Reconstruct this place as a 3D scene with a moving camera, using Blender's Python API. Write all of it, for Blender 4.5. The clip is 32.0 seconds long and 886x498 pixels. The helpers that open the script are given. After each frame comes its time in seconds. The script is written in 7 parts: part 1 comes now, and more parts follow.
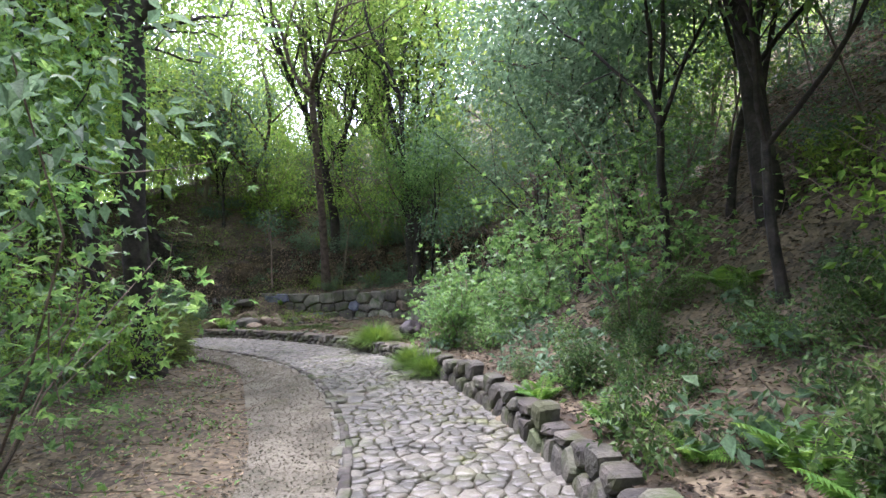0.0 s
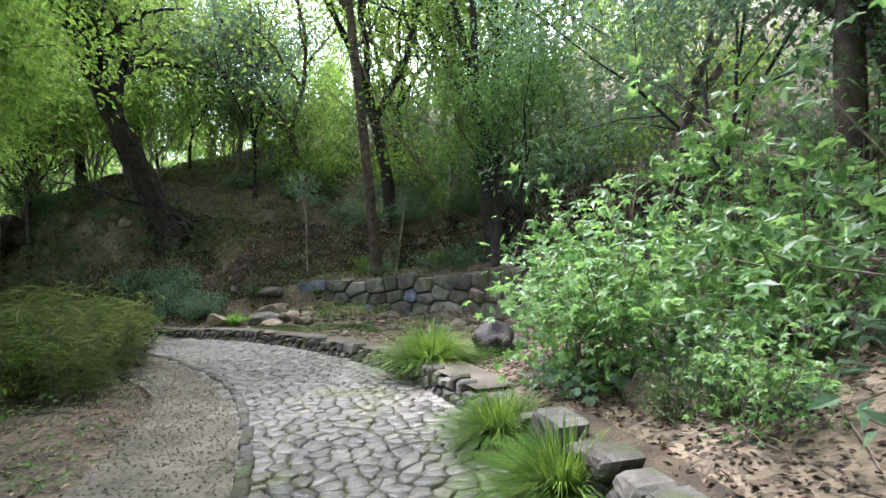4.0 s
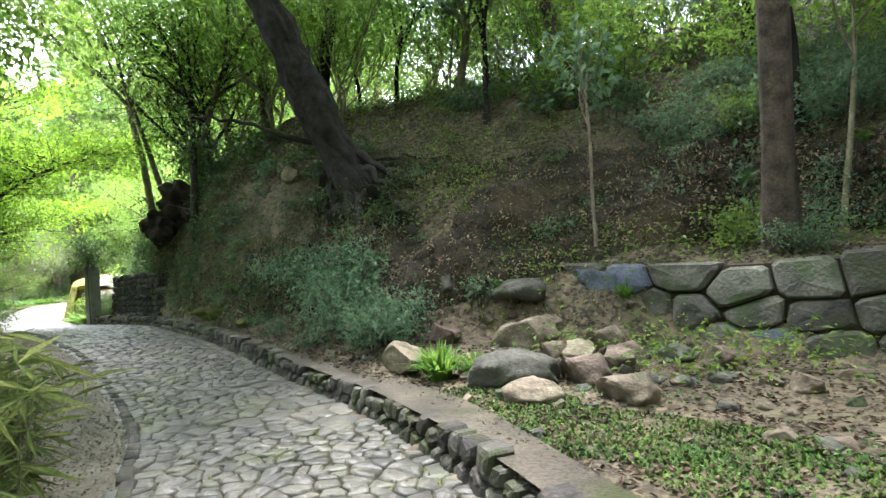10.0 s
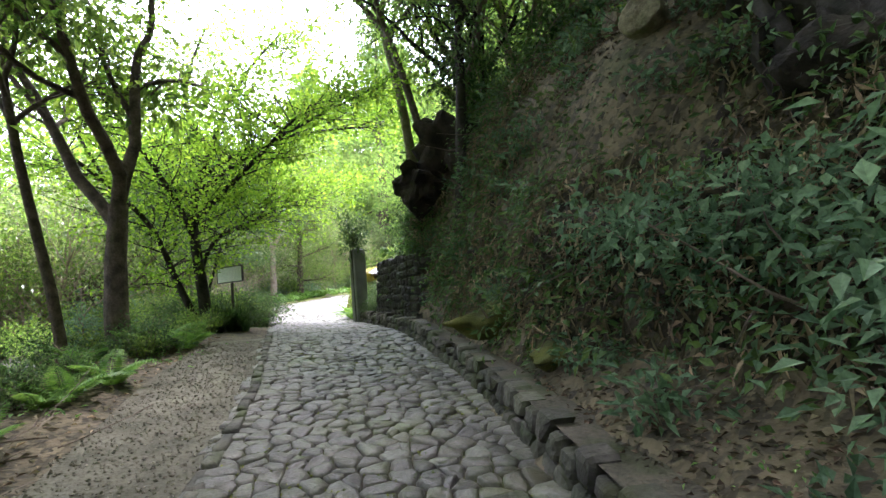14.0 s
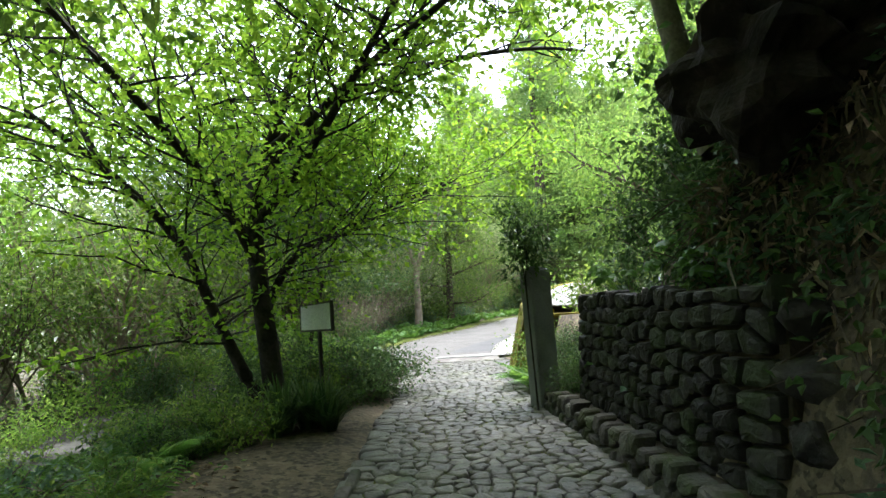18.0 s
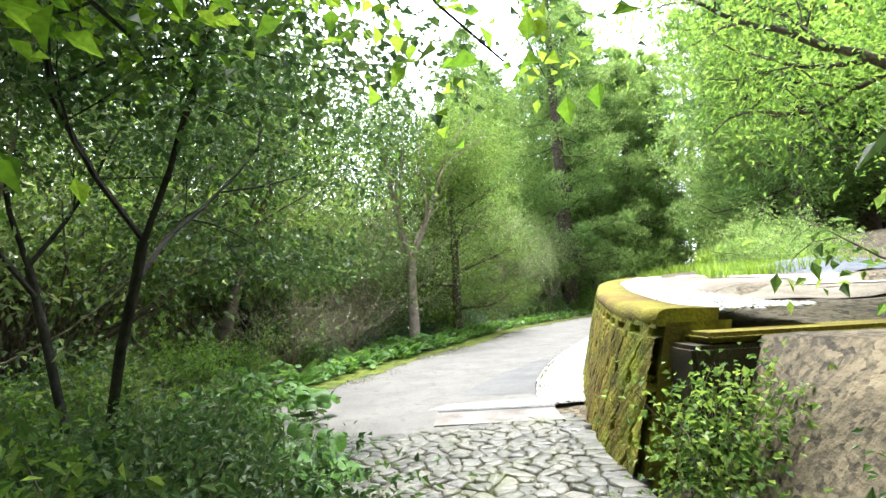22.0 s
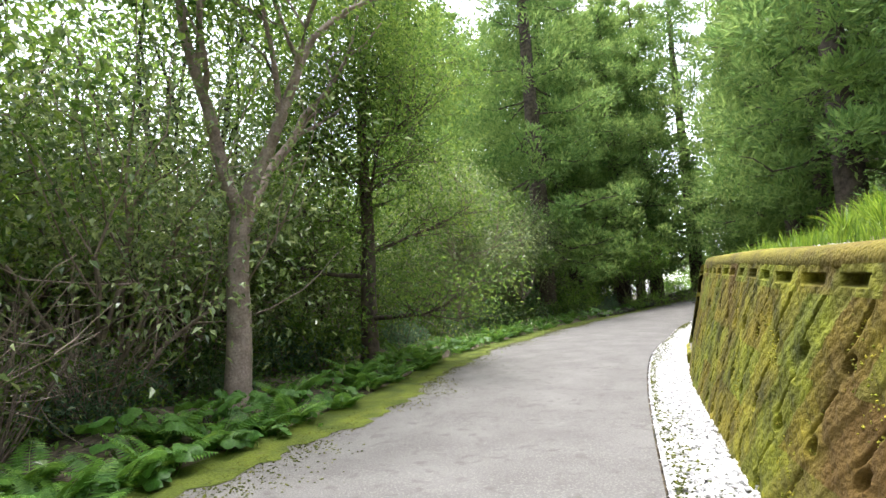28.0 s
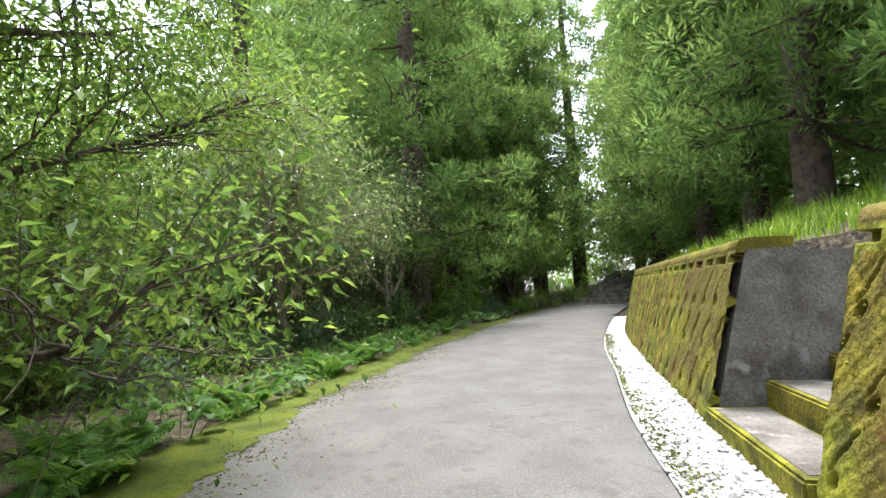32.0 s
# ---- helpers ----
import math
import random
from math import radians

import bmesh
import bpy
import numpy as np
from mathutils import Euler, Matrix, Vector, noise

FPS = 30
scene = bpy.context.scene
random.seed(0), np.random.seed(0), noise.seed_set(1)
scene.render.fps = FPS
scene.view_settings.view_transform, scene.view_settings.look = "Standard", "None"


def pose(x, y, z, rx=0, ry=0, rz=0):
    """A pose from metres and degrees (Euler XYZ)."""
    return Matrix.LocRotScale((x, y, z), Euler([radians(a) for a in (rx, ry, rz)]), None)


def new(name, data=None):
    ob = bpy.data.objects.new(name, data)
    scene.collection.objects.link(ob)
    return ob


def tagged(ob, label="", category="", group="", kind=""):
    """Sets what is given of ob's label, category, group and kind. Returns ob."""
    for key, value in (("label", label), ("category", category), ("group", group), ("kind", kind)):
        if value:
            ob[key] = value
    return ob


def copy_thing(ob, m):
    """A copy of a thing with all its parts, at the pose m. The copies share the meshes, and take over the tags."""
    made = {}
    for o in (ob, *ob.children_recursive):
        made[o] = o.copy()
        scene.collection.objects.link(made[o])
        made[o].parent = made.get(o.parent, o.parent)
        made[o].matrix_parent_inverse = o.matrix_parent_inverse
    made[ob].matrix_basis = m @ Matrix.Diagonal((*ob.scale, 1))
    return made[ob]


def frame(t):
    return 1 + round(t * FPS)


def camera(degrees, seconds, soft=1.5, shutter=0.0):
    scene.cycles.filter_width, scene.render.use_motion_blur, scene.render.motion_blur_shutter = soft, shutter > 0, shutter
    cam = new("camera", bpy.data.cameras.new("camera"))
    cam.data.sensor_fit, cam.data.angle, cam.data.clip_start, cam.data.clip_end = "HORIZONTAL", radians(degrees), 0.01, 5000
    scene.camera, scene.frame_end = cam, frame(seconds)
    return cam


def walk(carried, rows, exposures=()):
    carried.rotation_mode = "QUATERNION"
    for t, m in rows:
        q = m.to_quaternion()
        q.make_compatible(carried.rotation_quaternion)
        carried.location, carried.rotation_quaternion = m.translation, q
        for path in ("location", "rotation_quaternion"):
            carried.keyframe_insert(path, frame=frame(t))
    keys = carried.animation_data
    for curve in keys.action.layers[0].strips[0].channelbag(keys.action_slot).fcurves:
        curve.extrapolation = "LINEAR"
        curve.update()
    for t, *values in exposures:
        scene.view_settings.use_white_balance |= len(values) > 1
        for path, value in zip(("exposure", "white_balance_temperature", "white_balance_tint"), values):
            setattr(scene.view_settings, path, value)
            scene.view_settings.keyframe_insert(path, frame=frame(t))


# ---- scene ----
cam = camera(79.2, 32.0)
METRES, EYE, TILT, LEAN, TURN = 47.0, 1.25, 3.0, 2.3, 0.0
ROWS = [
    (0.0, 0.0, 0.0, 0.0, -0.0, 0.0, -0.0),
    (0.5, -0.0002, 0.0138, -0.0015, -0.0, -0.1, -0.1),
    (1.0, 0.0005, 0.0289, -0.0027, 0.1, -0.4, 0.05),
    (1.5, -0.0002, 0.0433, -0.0047, 0.44, -0.4, 0.06),
    (2.0, 0.0005, 0.0581, -0.007, 0.54, -0.42, 0.08),
    (2.5, -0.0015, 0.073, -0.0093, 2.02, -0.42, 0.1),
    (3.0, -0.0033, 0.0877, -0.0112, 2.72, -0.61, 0.13),
    (3.5, -0.0058, 0.1019, -0.0121, 5.85, -0.68, 0.45),
    (5.5, -0.021, 0.1609, -0.0147, 11.53, -1.68, 1.05),
    (6.0, -0.027, 0.175, -0.0154, 14.27, -1.7, 1.09),
    (6.5, -0.0327, 0.1897, -0.0165, 15.63, -1.81, 1.43),
    (7.0, -0.0411, 0.2021, -0.0178, 19.13, -1.78, 1.65),
    (7.5, -0.0492, 0.2152, -0.0196, 22.13, -1.81, 2.02),
    (8.0, -0.0582, 0.2283, -0.0214, 26.61, -1.76, 2.42),
    (8.5, -0.0664, 0.242, -0.023, 27.54, -1.84, 2.52),
    (9.0, -0.0751, 0.2554, -0.024, 30.56, -1.69, 2.78),
    (9.5, -0.0831, 0.2692, -0.0251, 31.24, -1.66, 2.68),
    (10.0, -0.0914, 0.2819, -0.0256, 33.11, -1.55, 2.81),
    (10.5, -0.1002, 0.2946, -0.027, 34.8, -1.41, 2.75),
    (11.0, -0.1103, 0.3066, -0.0274, 37.5, -1.57, 3.12),
    (11.5, -0.1225, 0.3164, -0.0284, 41.66, -1.32, 3.21),
    (12.0, -0.1349, 0.3262, -0.0293, 46.44, -1.48, 3.85),
    (12.5, -0.149, 0.3339, -0.0305, 53.01, -0.99, 4.13),
    (13.0, -0.1628, 0.342, -0.0323, 55.86, -0.83, 4.45),
    (13.5, -0.1774, 0.3471, -0.0339, 60.87, -0.42, 4.57),
    (14.0, -0.1929, 0.3533, -0.0356, 62.85, -0.42, 4.6),
    (14.5, -0.2083, 0.3574, -0.0358, 68.3, -0.2, 4.93),
    (15.0, -0.2234, 0.3618, -0.0357, 70.46, -0.03, 5.01),
    (17.5, -0.2933, 0.3823, -0.0325, 78.42, 1.84, 5.73),
    (18.0, -0.3089, 0.3846, -0.033, 79.15, 2.56, 5.74),
    (18.5, -0.3247, 0.3877, -0.0337, 79.28, 2.73, 5.64),
    (19.0, -0.341, 0.389, -0.0337, 80.33, 2.96, 5.64),
    (19.5, -0.3566, 0.3907, -0.0349, 80.67, 3.23, 5.54),
    (20.0, -0.3726, 0.3931, -0.0359, 81.61, 3.41, 5.7),
    (20.5, -0.3884, 0.3945, -0.0376, 81.86, 3.49, 5.46),
    (21.0, -0.404, 0.3982, -0.0385, 81.82, 3.46, 5.6),
    (21.5, -0.4183, 0.4016, -0.0396, 81.26, 3.44, 5.52),
    (22.0, -0.4323, 0.4067, -0.0408, 79.55, 3.23, 5.78),
    (22.5, -0.4483, 0.411, -0.0417, 78.92, 3.1, 5.79),
    (23.0, -0.4631, 0.4166, -0.0432, 77.97, 3.09, 5.9),
    (23.5, -0.478, 0.421, -0.0445, 77.94, 3.08, 5.92),
    (24.0, -0.4931, 0.4257, -0.0456, 77.64, 3.02, 5.92),
    (24.5, -0.5083, 0.4286, -0.0464, 77.88, 3.08, 5.95),
    (25.0, -0.5229, 0.4339, -0.0471, 77.7, 3.04, 5.96),
    (25.5, -0.5374, 0.439, -0.0478, 77.61, 3.08, 6.08),
    (27.5, -0.5976, 0.4587, -0.0487, 75.62, 2.87, 5.98),
    (28.0, -0.6137, 0.4639, -0.0496, 75.03, 2.85, 5.61),
    (28.5, -0.6293, 0.471, -0.0503, 73.51, 2.67, 5.53),
    (29.0, -0.6432, 0.479, -0.0508, 71.32, 2.43, 5.39),
    (29.5, -0.6568, 0.488, -0.0513, 66.61, 1.95, 5.34),
    (30.0, -0.671, 0.496, -0.0526, 64.47, 1.75, 4.96),
    (30.5, -0.6871, 0.5027, -0.0538, 62.5, 1.54, 4.67),
    (31.0, -0.702, 0.5085, -0.0539, 62.56, 1.54, 4.53),
    (31.5, -0.7152, 0.5161, -0.0547, 61.92, 1.46, 4.56),
    (32.0, -0.7301, 0.5217, -0.0551, 61.76, 1.31, 4.38),
]
walk(cam, [(t, pose(0, 0, EYE, TILT, LEAN, TURN) @ pose(METRES * x, METRES * y, METRES * z, 90 + pitch, roll, yaw)) for t, x, y, z, yaw, pitch, roll in ROWS],
     exposures=[(0.0, 2.2, 5700, 32), (3.0, 2.35, 5700, 28), (6.0, 2.6, 5800, 20), (9.0, 2.9, 5900, 18), (13.0, 2.85, 5900, 22), (14.0, 2.5, 5900, 24), (15.0, 1.85, 6000, 24), (17.0, 1.6, 5900, 14), (18.0, 1.7, 5900, 12), (20.0, 1.95, 6000, 12), (22.0, 1.95, 6100, 10), (22.5, 1.75, 6100, 10), (23.0, 1.35, 6100, 14), (25.0, 1.0, 6100, 14), (28.0, 1.4, 6200, 14), (32.0, 1.42, 6200, 11)])

# ---- world and sun ----
world = bpy.data.worlds.new("sky")
scene.world = world
world.use_nodes = True
wn = world.node_tree.nodes
sky = wn.new("ShaderNodeTexSky")
sky.sky_type, sky.sun_disc = "NISHITA", False
SUN_UP, SUN_TURN = radians(74), radians(-50)
sky.sun_elevation, sky.sun_rotation = SUN_UP, SUN_TURN
sky.dust_density, sky.air_density, sky.ozone_density = 2.0, 1.0, 0.6
wn["Background"].inputs["Strength"].default_value = 0.15
haze = wn.new("ShaderNodeHueSaturation")           # thin white cloud over the blue
haze.inputs["Saturation"].default_value, haze.inputs["Value"].default_value = 0.3, 2.5
world.node_tree.links.new(sky.outputs[0], haze.inputs["Color"])
world.node_tree.links.new(haze.outputs[0], wn["Background"].inputs["Color"])
sun = new("sun", bpy.data.lights.new("sun", "SUN"))
sun.data.energy, sun.data.angle, sun.data.color = 3.0, radians(14), (1.0, 0.96, 0.9)
sun.matrix_world = pose(0, 0, 40, 90 - math.degrees(SUN_UP), 0, 180 - math.degrees(SUN_TURN))


# ---- materials ----
def mat(name, c1, c2, rough=0.8, scale=8.0, bump=0.3, c3=None, fine=60.0, island=0.0, object_random=0.0, translucent=0.0, spec=0.3, patch=None, patch_scale=1.2, patch_at=0.55, metal=0.0, mottle=0.0):
    """Two-scale noise colour with bump; patch: a second coating in blotches; island: spread of brightness from piece to piece."""
    m = bpy.data.materials.new(name)
    m.use_nodes = True
    nt, nd = m.node_tree, m.node_tree.nodes
    bsdf = nd["Principled BSDF"]
    bsdf.inputs["Roughness"].default_value = rough
    bsdf.inputs["Specular IOR Level"].default_value = spec
    bsdf.inputs["Metallic"].default_value = metal
    geo = nd.new("ShaderNodeNewGeometry")
    pos = geo.outputs["Position"]
    big, small = nd.new("ShaderNodeTexNoise"), nd.new("ShaderNodeTexNoise")
    big.inputs["Scale"].default_value, small.inputs["Scale"].default_value = scale, fine
    big.inputs["Detail"].default_value, small.inputs["Detail"].default_value = 4.0, 3.0
    for n in (big, small):
        nt.links.new(pos, n.inputs["Vector"])
    ramp = nd.new("ShaderNodeValToRGB")
    ramp.color_ramp.elements[0].color, ramp.color_ramp.elements[1].color = (*c1, 1), (*c2, 1)
    ramp.color_ramp.elements[0].position, ramp.color_ramp.elements[1].position = 0.32, 0.68
    nt.links.new(big.outputs["Fac"], ramp.inputs["Fac"])
    col = ramp.outputs["Color"]

    def mix(a, b, fac, blend="MIX"):
        x = nd.new("ShaderNodeMix")
        x.data_type, x.blend_type = "RGBA", blend
        for sock, v in ((x.inputs["A"], a), (x.inputs["B"], b), (x.inputs["Factor"], fac)):
            if isinstance(v, (int, float, tuple)):
                sock.default_value = v
            else:
                nt.links.new(v, sock)
        return x.outputs["Result"]

    def level(sock, lo, hi, a, b):
        r = nd.new("ShaderNodeMapRange")
        for k, v in (("From Min", lo), ("From Max", hi), ("To Min", a), ("To Max", b)):
            r.inputs[k].default_value = v
        nt.links.new(sock, r.inputs["Value"])
        return r.outputs["Result"]

    if mottle:
        vo = nd.new("ShaderNodeTexVoronoi")
        vo.inputs["Scale"].default_value = mottle
        warp = nd.new("ShaderNodeVectorMath")
        warp.operation = "MULTIPLY_ADD"
        nt.links.new(small.outputs["Color"], warp.inputs[0])
        warp.inputs[1].default_value = (0.05, 0.05, 0.05)
        nt.links.new(pos, warp.inputs[2])
        nt.links.new(warp.outputs[0], vo.inputs["Vector"])
        bw = nd.new("ShaderNodeSeparateColor")
        nt.links.new(vo.outputs["Color"], bw.inputs[0])
        col = mix(col, level(bw.outputs[0], 0.0, 1.0, 0.35, 2.0), 1.0, "MULTIPLY")
    if c3:
        col = mix(col, (*c3, 1), level(small.outputs["Fac"], 0.5, 0.7, 0.0, 0.8))
    else:
        g = level(small.outputs["Fac"], 0.3, 0.7, 0.72, 1.25)
        col = mix(col, g, 1.0, "MULTIPLY")
    if patch:
        pn = nd.new("ShaderNodeTexNoise")
        pn.inputs["Scale"].default_value, pn.inputs["Detail"].default_value = patch_scale, 6.0
        nt.links.new(pos, pn.inputs["Vector"])
        col = mix(col, (*patch, 1), level(pn.outputs["Fac"], patch_at, patch_at + 0.12, 0.0, 0.9))
    if island:
        gi = nd.new("ShaderNodeNewGeometry")
        hs = nd.new("ShaderNodeHueSaturation")
        nt.links.new(col, hs.inputs["Color"])
        nt.links.new(level(gi.outputs["Random Per Island"], 0, 1, 1 - island, 1 + island), hs.inputs["Value"])
        nt.links.new(level(gi.outputs["Random Per Island"], 0, 1, 0.5 + 0.05 * island, 0.5 - 0.05 * island), hs.inputs["Hue"])
        col = hs.outputs["Color"]
    if object_random:
        oi = nd.new("ShaderNodeObjectInfo")
        hs = nd.new("ShaderNodeHueSaturation")
        nt.links.new(col, hs.inputs["Color"])
        nt.links.new(level(oi.outputs["Random"], 0, 1, 1 - object_random, 1 + object_random), hs.inputs["Value"])
        nt.links.new(level(oi.outputs["Random"], 0, 1, 0.47, 0.53), hs.inputs["Hue"])
        col = hs.outputs["Color"]
    nt.links.new(col, bsdf.inputs["Base Color"])
    if bump:
        bp = nd.new("ShaderNodeBump")
        bp.inputs["Strength"].default_value, bp.inputs["Distance"].default_value = bump, 0.03
        nt.links.new(mix(big.outputs["Fac"], small.outputs["Fac"], 0.5), bp.inputs["Height"])
        nt.links.new(bp.outputs["Normal"], bsdf.inputs["Normal"])
    if translucent:
        tr, ms = nd.new("ShaderNodeBsdfTranslucent"), nd.new("ShaderNodeMixShader")
        hs = nd.new("ShaderNodeHueSaturation")
        hs.inputs["Value"].default_value, hs.inputs["Hue"].default_value = 1.6, 0.485
        nt.links.new(col, hs.inputs["Color"])
        nt.links.new(hs.outputs["Color"], tr.inputs["Color"])
        ms.inputs["Fac"].default_value = translucent
        nt.links.new(bsdf.outputs[0], ms.inputs[1])
        nt.links.new(tr.outputs[0], ms.inputs[2])
        nt.links.new(ms.outputs[0], nd["Material Output"].inputs["Surface"])
    return m


LITTER = mat("leaf_litter_soil", (0.0278, 0.0224, 0.0138), (0.08662, 0.0694, 0.0423), 0.95, 1.7, 1.0, c3=(0.1391, 0.1131, 0.071), fine=22, patch=(0.0557, 0.0762, 0.0267), patch_scale=0.5, patch_at=0.62, mottle=17.0)
GRAVEL = mat("pale_gravel", (0.0632, 0.0585, 0.0405), (0.14, 0.129, 0.0936), 0.95, 2.2, 1.0, fine=30, c3=(0.0418, 0.0363, 0.0234), patch=(0.0486, 0.0494, 0.0207), patch_scale=1.6, patch_at=0.58)
WHITE_GRAVEL = mat("white_gravel_bed", (0.357, 0.348, 0.332), (0.527, 0.518, 0.501), 0.95, 9.0, 1.0, fine=32, c3=(0.238, 0.23, 0.212))
MORTAR = mat("mossy_joint_soil", (0.03, 0.025, 0.016), (0.06, 0.051, 0.03), 0.95, 5, 0.5, patch=(0.054, 0.063, 0.015), patch_scale=3, patch_at=0.5)
COBBLE = mat("cobble_stone", (0.038, 0.036, 0.029), (0.081, 0.074, 0.057), 0.5, 3.5, 0.5, fine=50, island=0.28, object_random=0.25, spec=0.45, patch=(0.053, 0.055, 0.019), patch_scale=1.6, patch_at=0.56)
ROCK = mat("wall_rock", (0.047, 0.047, 0.037), (0.123, 0.117, 0.093), 0.85, 4.0, 0.9, fine=30, island=0.3, object_random=0.35, patch=(0.047, 0.061, 0.025), patch_scale=3, patch_at=0.5)
ROCK_BLUE = mat("blue_grey_rock", (0.05, 0.06, 0.08), (0.11, 0.125, 0.15), 0.7, 3.0, 0.6, fine=30, object_random=0.2)
ROCK_TAN = mat("tan_rock", (0.081, 0.061, 0.043), (0.187, 0.149, 0.106), 0.85, 5.0, 0.8, fine=34, object_random=0.4, patch=(0.051, 0.051, 0.025), patch_scale=4, patch_at=0.53)
MOSS_ROCK = mat("moss_on_rock", (0.03, 0.036, 0.01), (0.11, 0.11, 0.022), 0.95, 4.0, 0.9, fine=90, patch=(0.07, 0.062, 0.05), patch_scale=3, patch_at=0.58)
MOSS_WALL = mat("mossy_concrete_block", (0.06, 0.058, 0.006), (0.24, 0.225, 0.016), 0.95, 4.5, 1.0, fine=34, object_random=0.03, patch=(0.11, 0.078, 0.013), patch_scale=0.9, patch_at=0.51)
MOSS_CAP = mat("brown_moss_cap", (0.085, 0.066, 0.01), (0.2, 0.175, 0.016), 0.95, 2.4, 1.0, fine=40, patch=(0.11, 0.066, 0.014), patch_scale=0.7, patch_at=0.52)
JOINT_DARK = mat("dark_core_and_shaded_face", (0.02, 0.016, 0.01), (0.06, 0.045, 0.025), 0.95, 4.0, 0.6)
CONCRETE = mat("weathered_concrete", (0.08, 0.07, 0.06), (0.19, 0.175, 0.155), 0.85, 3.0, 0.8, fine=40, patch=(0.3, 0.29, 0.27), patch_scale=4.5, patch_at=0.6)
ROAD = mat("concrete_road", (0.085, 0.08, 0.072), (0.125, 0.119, 0.109), 0.9, 1.6, 0.7, fine=70, c3=(0.185, 0.176, 0.158), patch=(0.085, 0.08, 0.07), patch_scale=7.0, patch_at=0.56)
ASPHALT = mat("grey_asphalt_strip", (0.0732, 0.0732, 0.07076), (0.1074, 0.1061, 0.1013), 0.9, 2.0, 0.5, fine=80)
MOSS_EDGE = mat("moss_verge", (0.03945, 0.05712, 0.0042), (0.09225, 0.1142, 0.0077), 0.95, 3.0, 0.8, fine=40, patch=(0.07875, 0.07854, 0.0315), patch_scale=5, patch_at=0.64)
BARK = mat("brown_bark", (0.045, 0.034, 0.026), (0.13, 0.1, 0.078), 0.9, 7.0, 0.9, fine=40)
BARK_DARK = mat("dark_bark", (0.01, 0.009, 0.0075), (0.04, 0.034, 0.028), 0.9, 6.0, 1.0, fine=26, patch=(0.055, 0.06, 0.035), patch_scale=2.6, patch_at=0.63)
BARK_PALE = mat("pale_grey_bark", (0.17, 0.125, 0.1), (0.3, 0.24, 0.2), 0.85, 5.0, 0.6, fine=35)
BARK_GREEN = mat("greenish_bark", (0.09, 0.085, 0.05), (0.2, 0.18, 0.11), 0.9, 5.0, 0.6, fine=35)
TWIG = mat("dry_twig", (0.07, 0.055, 0.04), (0.19, 0.15, 0.115), 0.9, 6.0, 0.3)
STONE_POST = mat("grey_granite_post", (0.13, 0.14, 0.13), (0.22, 0.23, 0.21), 0.8, 2.5, 0.5, fine=90, patch=(0.1, 0.11, 0.08), patch_scale=3, patch_at=0.6)
DARK_METAL = mat("dark_painted_metal", (0.02, 0.018, 0.016), (0.035, 0.03, 0.028), 0.5, 6, 0.1)
STEEL = mat("galvanised_steel", (0.3, 0.31, 0.31), (0.45, 0.46, 0.46), 0.45, 6, 0.1, metal=0.9)
SIGN_WHITE = mat("white_sign_face", (0.68, 0.7, 0.68), (0.78, 0.79, 0.77), 0.5, 3, 0.0)
LEAF_MID = mat("mid_green_leaf", (0.062, 0.13, 0.02), (0.125, 0.2, 0.036), 0.5, 2.0, 0.0, island=0.45, translucent=0.5, spec=0.28)
LEAF_BRIGHT = mat("bright_green_leaf", (0.1, 0.205, 0.028), (0.17, 0.29, 0.05), 0.45, 2.0, 0.0, island=0.3, translucent=0.58, spec=0.35)
LEAF_DARK = mat("dark_green_leaf", (0.032, 0.076, 0.02), (0.07, 0.125, 0.032), 0.45, 2.0, 0.0, island=0.4, translucent=0.35, spec=0.3)
LEAF_BLUE = mat("bluish_green_leaf", (0.06, 0.118, 0.06), (0.11, 0.18, 0.1), 0.6, 2.0, 0.0, island=0.3, translucent=0.42, spec=0.2)
LEAF_SILVER = mat("pale_glossy_leaf", (0.1, 0.15, 0.045), (0.2, 0.26, 0.1), 0.33, 2.0, 0.0, island=0.45, translucent=0.4, spec=0.65)
MAPLE_LEAF = mat("sunlit_maple_leaf", (0.095, 0.2, 0.016), (0.15, 0.275, 0.023), 0.5, 2.0, 0.0, island=0.3, translucent=0.72, spec=0.2)
NEEDLE = mat("cedar_foliage", (0.1, 0.19, 0.05), (0.21, 0.31, 0.085), 0.6, 0.5, 0.0, island=0.3, translucent=0.5, spec=0.2)
GRASS = mat("bright_grass_blade", (0.1, 0.19, 0.015), (0.17, 0.27, 0.03), 0.5, 2.0, 0.0, island=0.35, translucent=0.4)
FERN = mat("fern_green", (0.06, 0.15, 0.022), (0.11, 0.22, 0.035), 0.48, 2.0, 0.0, island=0.3, translucent=0.45)
DEAD_LEAF = mat("dead_leaf", (0.0757, 0.0559, 0.0304), (0.2728, 0.2254, 0.1288), 0.8, 3.0, 0.0, island=0.7)


LEAF_FRESH = mat("fresh_green_leaf", (0.065, 0.155, 0.035), (0.115, 0.225, 0.06), 0.42, 2.0, 0.0, island=0.35, translucent=0.5, spec=0.4)


